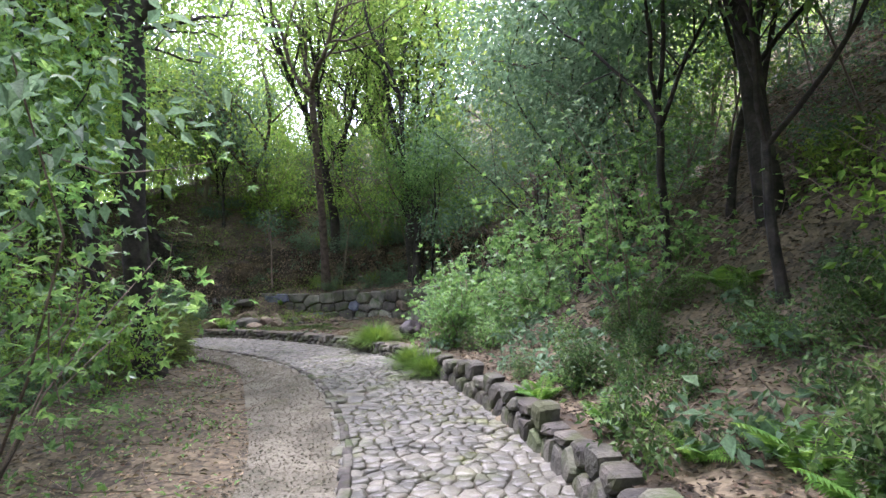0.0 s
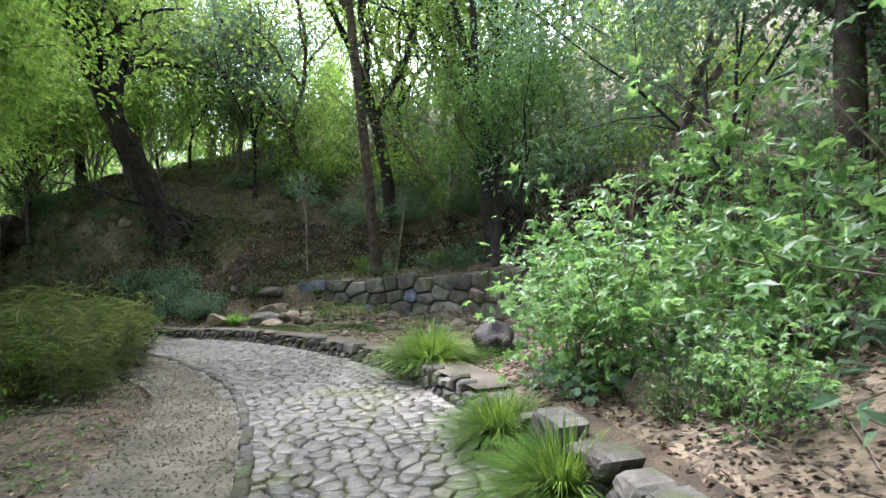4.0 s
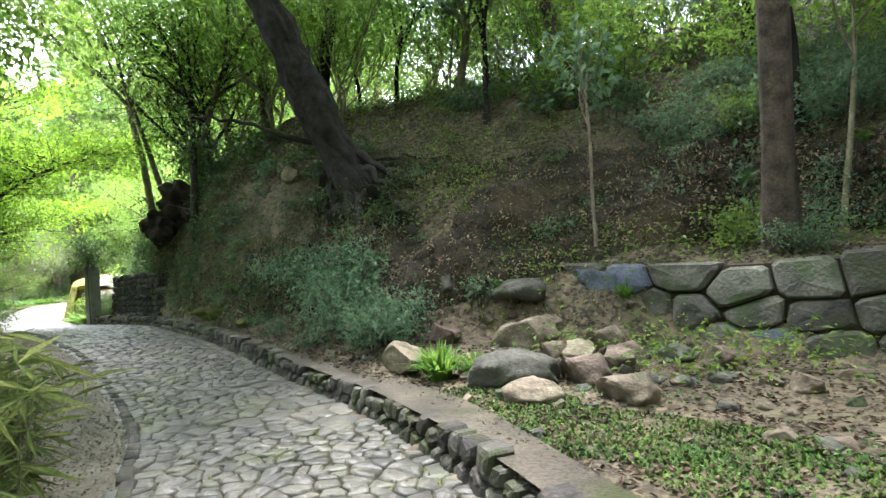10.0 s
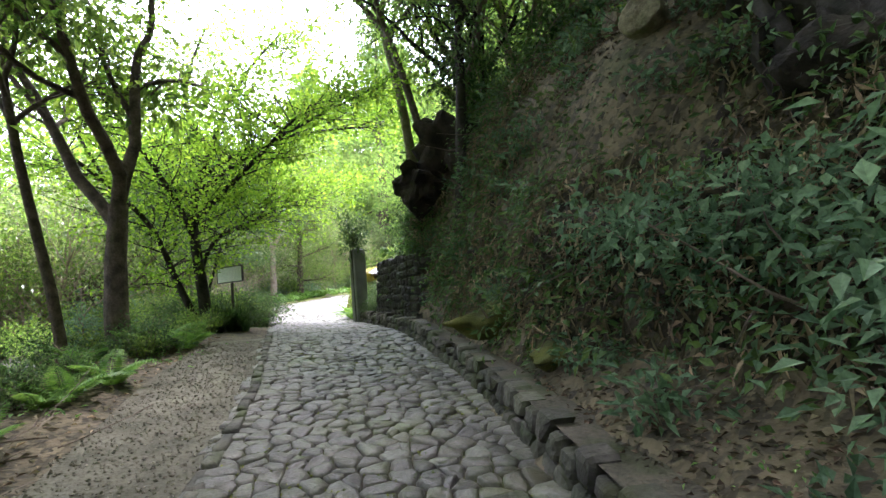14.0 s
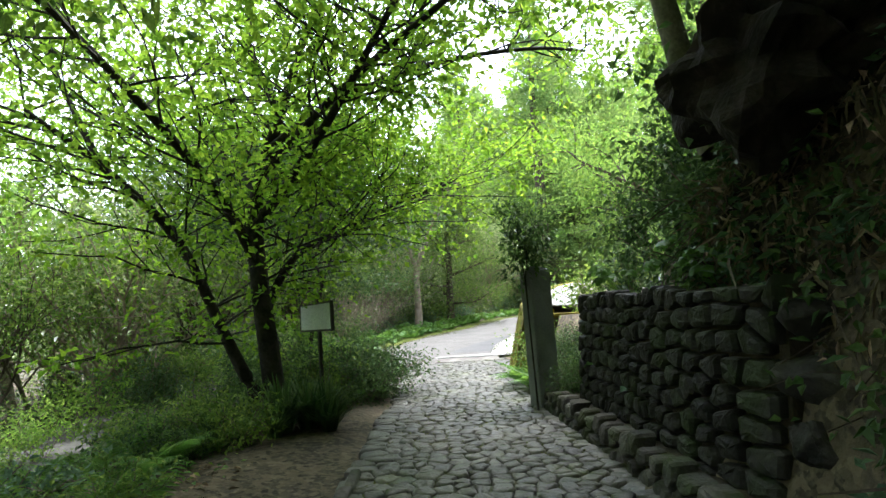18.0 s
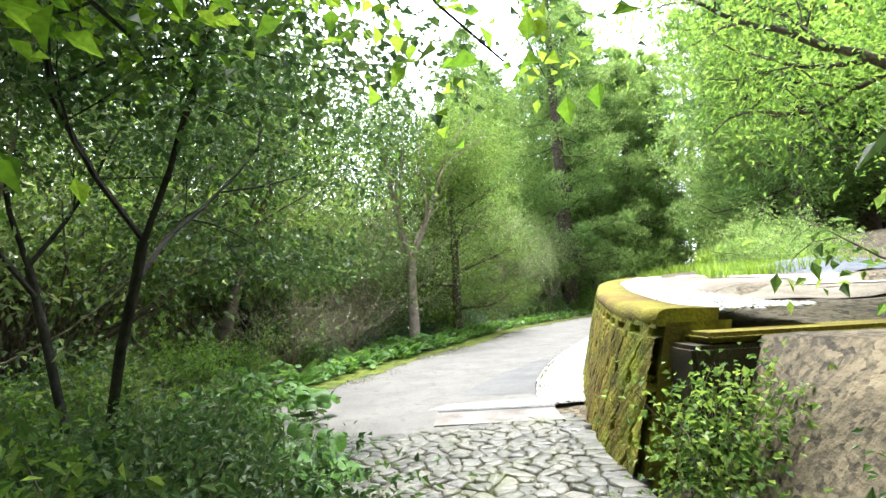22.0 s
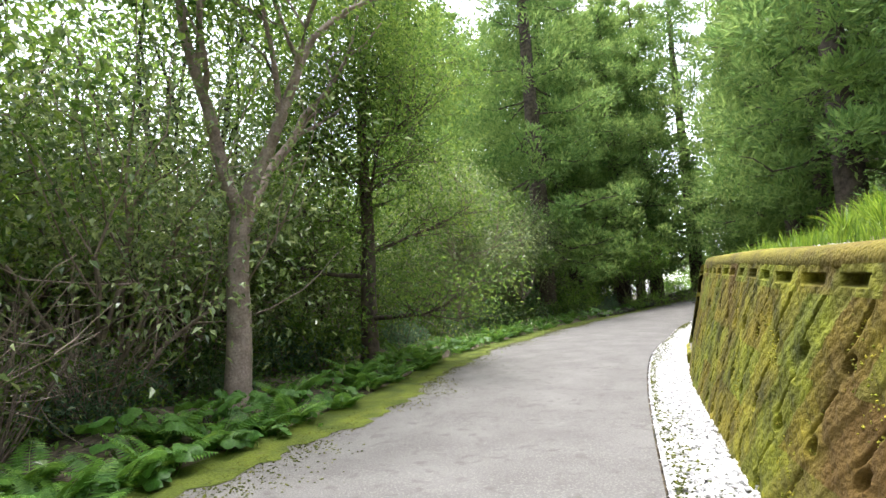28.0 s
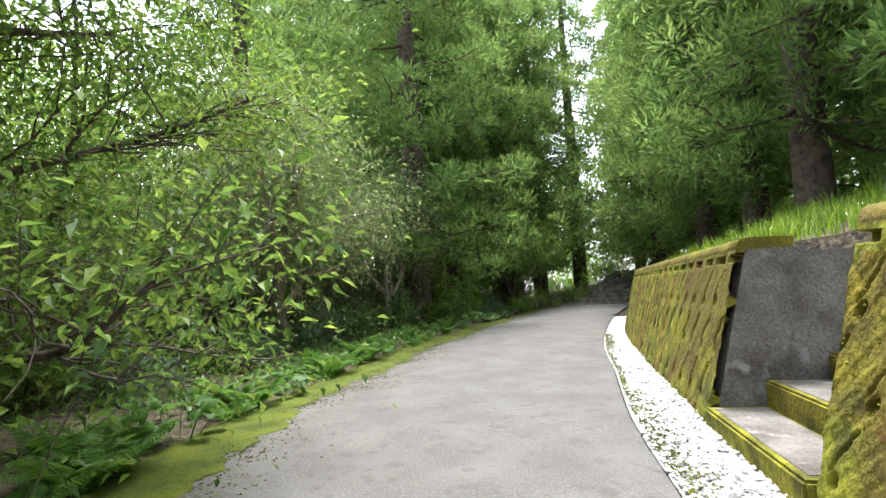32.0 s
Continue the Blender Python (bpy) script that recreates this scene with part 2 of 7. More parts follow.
# ---- mesh helpers ----
def raw(name, verts, faces, material, smooth=False):
    """A mesh from arrays: verts (n, 3), faces (m, k) all of k corners."""
    verts, faces = np.asarray(verts, dtype=np.float32), np.asarray(faces, dtype=np.int32)
    me = bpy.data.meshes.new(name)
    k = faces.shape[1]
    me.vertices.add(len(verts))
    me.vertices.foreach_set("co", verts.ravel())
    me.loops.add(faces.size)
    me.loops.foreach_set("vertex_index", faces.ravel())
    me.polygons.add(len(faces))
    me.polygons.foreach_set("loop_start", np.arange(0, faces.size, k, dtype=np.int32))
    me.polygons.foreach_set("use_smooth", np.full(len(faces), smooth))
    me.update(calc_edges=True)
    me.materials.append(material)
    return me


def from_bm(name, bm, material, smooth=False):
    me = bpy.data.meshes.new(name)
    bmesh.ops.recalc_face_normals(bm, faces=bm.faces[:])
    for f in bm.faces:
        f.smooth = smooth
    bm.to_mesh(me)
    bm.free()
    me.materials.append(material)
    return me


def child(name, me, parent, label=""):
    ob = new(name, me)
    ob.parent = parent
    if label:
        ob["label"] = label
    return ob


def thing(name, m, label, category, group=""):
    ob = new(name)
    ob.empty_display_size = 0.2
    ob.matrix_basis = m
    return tagged(ob, label, category, group)


def unit(v):
    return v / np.maximum(np.linalg.norm(v, axis=-1, keepdims=True), 1e-9)


def leaves(rng, at, along, up, length, width, fold=0.25):
    """Kite-shaped folded leaves, two triangles each: base points, directions, normals, sizes."""
    n = len(at)
    along = unit(along)
    side = unit(np.cross(along, up))
    nrm = np.cross(side, along)
    L, W = np.broadcast_to(length, n)[:, None], np.broadcast_to(width, n)[:, None]
    mid = at + along * L * 0.42
    v = np.stack([at, mid + side * W * 0.5 + nrm * W * fold, at + along * L - nrm * L * 0.12, mid - side * W * 0.5 + nrm * W * fold], 1).reshape(-1, 3)
    b = np.arange(n)[:, None] * 4
    f = np.stack([b + [0, 1, 2], b + [0, 2, 3]], 1).reshape(-1, 3)
    return v, f


def lobed(rng, at, along, up, size):
    """Five-lobed leaves, five kites each."""
    along = unit(along)
    side = unit(np.cross(along, up))
    nrm = np.cross(side, along)
    vs, fs, off = [], [], 0
    for a, k in ((0, 1.0), (0.9, 0.85), (-0.9, 0.85), (1.85, 0.55), (-1.85, 0.55)):
        d = along * math.cos(a) + side * math.sin(a)
        v, f = leaves(rng, at, d, nrm, size * k * 0.62, size * k * 0.3, 0.1)
        vs.append(v)
        fs.append(f + off)
        off += len(v)
    return np.concatenate(vs), np.concatenate(fs)


def tubes(paths, sides=7):
    """Round tapering tubes along (points, radii); thin ones get fewer sides."""
    vs, fs, off = [], [], 0
    for pts, rad in paths:
        p, r = np.asarray(pts, float), np.asarray(rad, float)
        n = sides if r[0] > 0.06 else min(sides, 5) if r[0] > 0.03 else 3
        if r[0] < 0.03 and len(p) > 5:
            p, r = p[::2], r[::2]
        ang = np.arange(n) * 2 * math.pi / n
        t = unit(np.gradient(p, axis=0))
        ref = np.where(np.abs(t[:, 2:3]) > 0.9, [[1.0, 0, 0]], [[0, 0, 1.0]])
        a = unit(np.cross(t, ref))
        b = np.cross(t, a)
        ring = p[:, None] + r[:, None, None] * (a[:, None] * np.cos(ang)[None, :, None] + b[:, None] * np.sin(ang)[None, :, None])
        vs.append(ring.reshape(-1, 3))
        k = np.arange(len(p) - 1)[:, None] * n
        j = np.arange(n)[None]
        j2 = (j + 1) % n
        fs.append((np.stack([k + j, k + j2, k + n + j2, k + n + j], -1)).reshape(-1, 4) + off)
        off += len(p) * n
    return np.concatenate(vs), np.concatenate(fs)


def sweep(rng, p, d, length, r0, r1, bend, lift, k=6):
    pts, p, d = [np.array(p, float)], np.array(p, float), unit(np.array(d, float))
    for i in range(k):
        d = unit(d + rng.normal(0, bend, 3) + np.array([0, 0, lift]))
        p = p + d * length / k
        pts.append(p)
    return np.array(pts), np.linspace(r0, r1, k + 1), d


def grow(rng, p, d, length, r, level, out, tips, bend=0.16, lift=0.05, kids=(3, 4), spread=0.75, shrink=0.68, start=0.35):
    pts, rad, end = sweep(rng, p, d, length, r, r * 0.55, bend, lift)
    out.append((pts, rad))
    if level == 0:
        tips += [pts[i] for i in (2, 3, 4, 5, 6)]
        return
    for i in range(rng.integers(kids[0], kids[1] + 1)):
        f = start + (1 - start) * (i + rng.random()) / kids[1]
        k = min(int(f * 6), 5)
        q = pts[k] + (pts[k + 1] - pts[k]) * (f * 6 - k)
        way = unit(pts[k + 1] - pts[k])
        out_dir = rng.normal(0, 1, 3)
        out_dir -= way * out_dir.dot(way)
        nd = unit(way + unit(out_dir) * spread * (0.7 + 0.6 * rng.random()))
        grow(rng, q, nd, length * shrink * (0.8 + 0.4 * rng.random()), rad[k] * 0.6, level - 1, out, tips, bend * 1.2, lift, kids, spread, shrink, 0.25)
    grow(rng, pts[-1], end, length * shrink, r * 0.55, level - 1, out, tips, bend * 1.2, lift, kids, spread, shrink, 0.25)


def foliage(rng, tips, count, radius, size, aspect=0.5, flat=0.6, droop=0.25, star=False):
    """Leaves round twig ends."""
    c = np.asarray(tips)[rng.integers(0, len(tips), count)]
    o = rng.normal(0, radius, c.shape) * [1, 1, flat]
    at = c + o
    along = unit(o + rng.normal(0, radius, c.shape)) - np.array([0, 0, droop])
    up = unit(rng.normal(0, 0.45, c.shape) + [0, 0, 1])
    s = size * (0.65 + 0.7 * rng.random(len(c)))
    return lobed(rng, at, along, up, s) if star else leaves(rng, at, along, up, s, s * aspect)


# ---- the line of the path: x, y, height, half widths to its left and right, rise of the bank on the right and left ----
A_R = ((0, 0.12, 0.3, 1.0, 2.2, 5, 12, 40), (-0.08, -0.05, 0.25, 0.42, 1.0, 3.2, 8.5, 22))
BED5 = ((0, 0.12, 0.3, 5.0, 5.4, 6.7, 7.3, 40), (-0.08, -0.05, 0.15, 0.45, 1.3, 1.6, 2.6, 24))
BED6 = ((0, 0.12, 0.3, 4.0, 4.4, 5.8, 6.3, 40), (-0.08, -0.05, 0.18, 0.28, 1.25, 1.55, 2.9, 24))
BED7 = ((0, 0.12, 0.3, 4.3, 4.7, 5.9, 6.4, 40), (-0.08, -0.05, 0.2, 0.28, 1.2, 1.5, 2.9, 24))
BED75 = ((0, 0.12, 0.3, 3.3, 3.7, 5.0, 5.5, 40), (-0.08, -0.05, 0.2, 0.3, 1.1, 1.45, 2.7, 23))
BANK8 = ((0, 0.12, 0.3, 1.2, 2.3, 3.3, 6, 40), (-0.08, -0.05, 0.22, 0.45, 1.2, 2.3, 4.3, 20))
BANK9 = ((0, 0.12, 0.3, 0.6, 1.0, 1.4, 4, 40), (-0.08, -0.05, 0.2, 0.5, 1.5, 2.9, 4.6, 18))
BANK95 = ((0, 0.12, 0.3, 0.5, 0.8, 1.3, 3, 40), (-0.08, -0.05, 0.2, 0.5, 1.8, 3.2, 4.8, 17))
GATE10 = ((0, 0.1, 0.25, 0.5, 0.65, 0.95, 2.0, 40), (-0.08, -0.05, 0.12, 0.15, 1.2, 2.6, 4.2, 16))
GATE11 = ((0, 0.1, 0.25, 0.6, 0.95, 1.3, 3, 40), (-0.08, -0.05, 0.08, 0.1, 0.1, 1.1, 1.6, 9))
OPEN12 = ((0, 0.05, 0.1, 0.3, 0.6, 0.9, 6, 40), (-0.08, -0.08, -0.08, -0.08, 0.0, 0.95, 1.1, 6))


def road_bank(h, rise, start=0.8):
    return ((0, 0.1, 0.3, 0.6, start + 0.3, start + 0.6, start + 4, 40), (-0.08, -0.08, -0.08, -0.08, -0.08, h - 0.05, h + rise, h + 5))


A_L = ((0, 1.0, 1.6, 4, 8, 20, 60), (-0.08, -0.05, 0.03, -0.05, -0.6, -2.5, -5))
B_L = ((0, 1.0, 1.6, 3, 5, 20, 60), (-0.08, -0.05, 0.03, -0.15, -0.4, -1.2, -4))
G_L = ((0, 0.3, 0.8, 2, 4, 20, 60), (-0.08, 0.05, 0.05, -0.1, -0.35, -1.5, -4))
O_L = ((0, 0.3, 0.8, 2, 4, 20, 60), (-0.08, -0.08, -0.1, -0.2, -0.35, -1.5, -4))
R_L = ((0, 0.25, 0.6, 2, 5, 20, 60), (-0.06, -0.02, 0.06, 0.1, -0.2, -2.5, -5))
GARDEN_NODES = [
    (0.4, -12, 0.4, 0.8, 0.8, A_R, A_L), (0.1, -4, 0.15, 0.8, 0.8, A_R, A_L), (0.02, 0, 0.0, 0.78, 0.8, A_R, A_L), (0.0, 4.15, -0.29, 0.78, 0.78, A_R, A_L),
    (-0.85, 7.6, -0.26, 0.8, 0.8, A_R, A_L), (-2.05, 10.3, -0.28, 0.86, 0.84, BED5, A_L), (-3.65, 12.7, -0.34, 0.92, 0.9, BED6, A_L),
    (-5.85, 14.7, -0.33, 0.9, 0.88, BED7, A_L), (-7.75, 15.95, -0.34, 0.87, 0.85, BED75, B_L), (-9.55, 16.8, -0.35, 0.85, 0.83, BANK8, B_L), (-13.0, 17.93, -0.14, 0.87, 0.87, BANK9, B_L),
    (-15.15, 18.45, -0.05, 0.9, 0.9, BANK95, B_L),
    (-17.3, 18.9, 0.0, 0.93, 0.93, GATE10, B_L), (-20.8, 19.5, -0.09, 0.9, 0.86, GATE11, G_L)]
ROAD_NODES = [
    (-23.5, 20.0, -0.15, 0.95, 0.9, OPEN12, O_L),
    (-25.6, 19.95, -0.14, 1.6, 1.5, road_bank(1.1, 0.15, 0.2), O_L), (-27.9, 20.0, -0.1, 1.85, 1.75, road_bank(1.2, 0.15, 0.6), R_L),
    (-30.7, 21.2, -0.03, 1.8, 1.8, road_bank(1.32, 0.15), R_L), (-34.95, 24.05, 0.06, 1.6, 1.7, road_bank(1.5, 0.3), R_L),
    (-38.6, 26.5, 0.1, 1.9, 1.9, road_bank(1.6, 0.6), R_L), (-41.2, 28.7, 0.12, 2.0, 2.0, road_bank(1.6, 0.6), R_L),
    (-45.4, 32.6, 0.15, 2.1, 2.05, road_bank(1.5, 0.7), R_L), (-51.7, 39.9, 0.3, 2.1, 2.0, road_bank(0.6, 1.0), R_L),
    (-56.5, 48, 0.9, 2.0, 2.0, road_bank(0.5, 1.0), R_L), (-60, 60, 2.2, 2.0, 2.0, road_bank(0.5, 1.0), R_L)]
NODES = GARDEN_NODES + ROAD_NODES


def spline(rows, per=16):
    """Catmull-Rom through rows of numbers."""
    p = np.array(rows, float)
    p = np.vstack([2 * p[0] - p[1], p, 2 * p[-1] - p[-2]])
    out, u = [], np.arange(per)[:, None] / per
    for i in range(1, len(p) - 2):
        a, b, c, d = p[i - 1:i + 3]
        out.append(0.5 * (2 * b + (c - a) * u + (2 * a - 5 * b + 4 * c - d) * u ** 2 + (3 * b - a - 3 * c + d) * u ** 3))
    return np.vstack(out + [p[-2:-1]])


LINE = spline([r[:5] for r in NODES])
STEP = np.hypot(*np.diff(LINE[:, :2], axis=0).T)
S = np.concatenate([[0], np.cumsum(STEP)])
TAN = unit(np.gradient(LINE[:, :2], axis=0))
NODE_S = S[::16]
RE, RZ = (np.array([r[5][k] for r in NODES], float) for k in (0, 1))
LE, LZ = (np.array([r[6][k] for r in NODES], float) for k in (0, 1))


def sn(x, y):
    """Arc length and offset to the right of the path's line."""
    x, y = np.atleast_1d(x).astype(float), np.atleast_1d(y).astype(float)
    s, n = np.empty(len(x)), np.empty(len(x))
    for a in range(0, len(x), 4000):
        dx, dy = x[a:a + 4000, None] - LINE[None, :, 0], y[a:a + 4000, None] - LINE[None, :, 1]
        i = (dx ** 2 + dy ** 2).argmin(1)
        r = np.arange(len(i))
        dx, dy = dx[r, i], dy[r, i]
        tx, ty = TAN[i, 0], TAN[i, 1]
        s[a:a + 4000] = S[i] + np.clip(dx * tx + dy * ty, -0.4, 0.4)
        side = dx * ty - dy * tx
        n[a:a + 4000] = np.sign(side) * np.maximum(np.hypot(dx, dy) * (np.abs(dx * tx + dy * ty) > 0.4), np.abs(side))
    return s, n


def at_s(s, col):
    return np.interp(s, S, LINE[:, col])


def xy(s, n):
    """World place of arc length s and offset n."""
    tx, ty = np.interp(s, S, TAN[:, 0]), np.interp(s, S, TAN[:, 1])
    return at_s(s, 0) + ty * n, at_s(s, 1) - tx * n


def table(s, e, E, Z):
    f = np.interp(s, NODE_S, np.arange(len(NODE_S)))
    i = np.clip(f.astype(int), 0, len(NODE_S) - 2)
    u = (f - i)[:, None]
    ee, zz = E[i] * (1 - u) + E[i + 1] * u, Z[i] * (1 - u) + Z[i + 1] * u
    out = np.full(len(e), zz[:, -1])
    k = np.zeros(len(e), int)
    for j in range(ee.shape[1] - 1):
        k[e >= ee[:, j]] = j
    r = np.arange(len(e))
    t = np.clip((e - ee[r, k]) / (ee[r, k + 1] - ee[r, k]), 0, 1)
    return zz[r, k] * (1 - t) + zz[r, k + 1] * t


def bumps(x, y, scale, seed=0.0):
    a = np.sin(x * scale + seed) * np.cos(y * scale * 1.13 - seed) + 0.6 * np.sin(x * scale * 2.3 - y * scale * 1.9 + seed * 2) + 0.35 * np.sin(x * scale * 4.7 + y * scale * 5.1)
    return a / 1.95


def land(x, y):
    """Height of the ground."""
    x, y = np.atleast_1d(x).astype(float), np.atleast_1d(y).astype(float)
    s, n = sn(x, y)
    z0, wl, wr = at_s(s, 2), at_s(s, 3), at_s(s, 4)
    er, el = n - wr, -n - wl
    dz = np.where(er > 0, table(s, np.maximum(er, 0), RE, RZ), np.where(el > 0, table(s, np.maximum(el, 0), LE, LZ), -0.08))
    off = np.maximum(er, el)
    rough = np.clip((off - 0.5) / 1.5, 0, 1)
    far = np.clip((np.hypot(x + 22, y - 20) - 60) / 100, 0, 1)
    z = z0 + dz + rough * (0.06 * bumps(x, y, 1.9) + 0.1 * bumps(x, y, 0.7, 2.0)) + np.clip((off - 5) / 10, 0, 1) * 0.5 * bumps(x, y, 0.21, 4.0) + np.clip((er - 5.2) / 1.5, 0, 1) * (s < 42) * (0.22 * bumps(x, y, 1.25, 1.0) + 0.09 * bumps(x, y, 3.3, 7.0))
    z = z * (1 - far) + far * np.clip(z, -6, 14) * 0.8
    flat = np.interp(s, [47.6, 62.6], [0.985, 1.62]) + 0.012 * np.clip(er, 0, 6)                 # the level terrace behind the wall
    level = np.interp(s, [46.8, 47.8, 60.3, 61.6], [0, 1, 1, 0]) * np.interp(er, [0.8, 1.1, 5.5, 8.0], [0, 1, 1, 0])
    z = z + level * np.minimum(flat - z, 0)
    a, b = (x + 36.0) * -0.78 + (y - 27.68) * 0.63, (x + 36.0) * 0.63 + (y - 27.68) * 0.78     # the flight of steps
    cut = (a > -0.1) & (a < 1.98) & (b > -0.3) & (b < 2.4)
    return np.where(cut, np.minimum(z, -0.25 + np.clip(b, 0, 3) * 0.4), z)


def land1(x, y):
    return float(land(x, y)[0])


# ---- ground sheet ----
def axis(lo, hi, step, reach):
    outer = np.array([2, 5, 9, 14, 20, 28, 40, 60, 90, 140, 220, 350, 600, 1000.0])
    outer = outer[outer < reach]
    return np.concatenate([lo - outer[::-1], np.arange(lo, hi + step, step), hi + outer])


gx, gy = axis(-62, 14, 0.3, 1001), axis(-6, 48, 0.3, 1001)
GX, GY = np.meshgrid(gx, gy)
gv = np.stack([GX.ravel(), GY.ravel(), land(GX.ravel(), GY.ravel())], 1)
i0 = (np.arange(len(gy) - 1)[:, None] * len(gx) + np.arange(len(gx) - 1)[None]).ravel()
ground = tagged(new("ground", raw("ground", gv, np.stack([i0, i0 + 1, i0 + len(gx) + 1, i0 + len(gx)], 1), LITTER, True)), "brown forest soil covered in leaf litter and moss", "ground", kind="structure")


def strip(name, s0, s1, left, right, dz, material, label, category, ds=0.25, cols=5):
    """A band along the path between two offsets (functions of arc length), dz above the path (a number or a function)."""
    ss = np.arange(s0, s1 + ds * 0.5, ds)
    a, b = np.array([left(s) for s in ss]), np.array([right(s) for s in ss])
    vs = []
    for k in range(cols):
        n = a + (b - a) * k / (cols - 1)
        X, Y = xy(ss, n)
        vs.append(np.stack([X, Y, at_s(ss, 2) + (np.array([dz(s) for s in ss]) if callable(dz) else dz)], 1))
    v = np.stack(vs, 1).reshape(-1, 3)
    q = (np.arange(len(ss) - 1)[:, None] * cols + np.arange(cols - 1)[None]).ravel()
    return tagged(new(name, raw(name, v, np.stack([q, q + 1, q + cols + 1, q + cols], 1), material, True)), label, category, kind="structure")


def s_near(x, y):
    return float(sn(x, y)[0][0])


S_END = float(sn(-25.9, 20.0)[0][0])          # where the cobbles meet the road
S_FAR = float(S[-1])
cobble_bed = strip("path", 4, S_END, lambda s: -at_s(s, 3), lambda s: at_s(s, 4) + 0.1, -0.02, MORTAR, "cobbled garden path with mossy joints", "path")
gravel = strip("gravel_path", 4, float(sn(-17.9, 18.9)[0][0]), lambda s: -at_s(s, 3) - 0.95 - 0.12 * math.sin(s * 0.7), lambda s: -at_s(s, 3) + 0.02, -0.005, GRAVEL, "pale trodden gravel strip beside the cobbles", "path")
road = strip("road", S_END - 0.02, S_FAR, lambda s: -at_s(s, 3), lambda s: at_s(s, 4), -0.01, ROAD, "pale worn concrete road with fine cracks", "road", 0.5, 9)

lower = spline([(-33.0, 13.0), (-28.6, 13.9), (-24.0, 14.6), (-18.0, 13.0), (-14.0, 10.0)])
lt = unit(np.gradient(lower, axis=0))
ls = np.stack([-lt[:, 1], lt[:, 0]], 1)
lv = np.concatenate([np.column_stack([lower + ls * o, land(*(lower + ls * o).T) + 0.035]) for o in np.linspace(-1.25, 1.25, 9)])
nl = len(lower)
lq = np.concatenate([np.arange(nl - 1) + k * nl for k in range(8)])
tagged(new("lower_road", raw("lower_road", lv, np.stack([lq, lq + 1, lq + nl + 1, lq + nl], 1), ROAD, True)), "narrow pale lane running off below the maples", "road", kind="structure")
strip("gravel_strip", S_END + 0.9, float(sn(-50, 38)[0][0]), lambda s: at_s(s, 4) + 0.02, lambda s: at_s(s, 4) + 0.95, -0.025, WHITE_GRAVEL, "white gravel strip between road and wall", "gravel")
strip("moss_verge", S_END + 3.0, S_FAR - 6, lambda s: -at_s(s, 3) - 0.25, lambda s: -at_s(s, 3) + 0.42 + 0.1 * math.sin(s * 1.3) + 0.06 * math.sin(s * 4.1) + 0.06 * math.sin(s * 11.3) + 0.05 * math.sin(s * 23.7), -0.004, MOSS_EDGE, "yellow-green moss along the road edge", "moss", 0.12)

strip("asphalt_strip", s_near(-27.7, 21.0), s_near(-31.2, 22.6), lambda s: at_s(s, 4) - 0.1 - 0.85 * (s_near(-31.6, 22.9) - s) / 4.3 + 0.02 * math.sin(s * 5), lambda s: at_s(s, 4) - 0.01, -0.005, ASPHALT, "grey asphalt repair strip along the road edge", "road")
for jx, jy in ((-32.6, 22.6), (-35.6, 24.6), (-39.5, 27.5)):
    js = s_near(jx, jy)
    strip("road_joint", js, js + 0.014, lambda s: -at_s(s, 3) + 0.35, lambda s: at_s(s, 4) - 0.02, -0.006, MORTAR, "dark joint across the concrete road", "road joint", 0.03)


# ---- stones ----
def cell(sites, i, near, box=0.5):
    """The polygon round site i that is nearer to it than to the others."""
    c = sites[i]
    poly = [(-box, -box), (box, -box), (box, box), (-box, box)]
    for j in near:
        d = sites[j] - c
        h = d.dot(d) / 2
        if h < 1e-9:
            continue
        nxt = []
        for k in range(len(poly)):
            a, b = poly[k - 1], poly[k]
            fa, fb = a[0] * d[0] + a[1] * d[1] - h, b[0] * d[0] + b[1] * d[1] - h
            if (fa <= 0) != (fb <= 0):
                t = fa / (fa - fb)
                nxt.append((a[0] + (b[0] - a[0]) * t, a[1] + (b[1] - a[1]) * t))
            if fb <= 0:
                nxt.append(b)
        poly = nxt
        if len(poly) < 3:
            return None
    return np.array(poly)


def pebble(poly, c, height, depth, gap, rng, place, soft=True):
    """A domed stone over a flat polygon: triangles. place maps (u, v, h) to the world."""
    size = np.abs(poly).mean()
    p = poly * max(0.3, 1 - gap / max(size, 0.02))
    cut = []
    for k in range(len(p) if soft else 0):                     # soften the corners
        cut += [p[k] * 0.86 + p[k - 1] * 0.14, p[k] * 0.86 + p[(k + 1) % len(p)] * 0.14]
    p = np.array(cut) if soft else p
    m = len(p)
    tilt = rng.normal(0, 0.06, 2)
    rings = []
    for f, h in ((1.0, -depth), (1.0, height * 0.35), (0.86, height * 0.85), (0.5, height)):
        q = p * f
        hh = h + (q @ tilt) * (h > 0) + (rng.normal(0, 0.004, m) if h > 0 else 0)
        rings.append(np.column_stack([q + c, np.broadcast_to(hh, m)]))
    top = np.array([[c[0], c[1], height * 1.02]])
    v = np.vstack(rings + [top])
    f = []
    for r in range(3):
        for k in range(m):
            a, b = r * m + k, r * m + (k + 1) % m
            f += [(a, b, b + m), (a, b + m, a + m)]
    f += [(3 * m + k, 3 * m + (k + 1) % m, 4 * m) for k in range(m)]
    return place(v), np.array(f)


def nearest(sites, i, reach):
    d = np.abs(sites - sites[i]).max(1)
    k = np.where((d < reach) & (d > 0))[0]
    return k[np.argsort(((sites[k] - sites[i]) ** 2).sum(1))][:22]


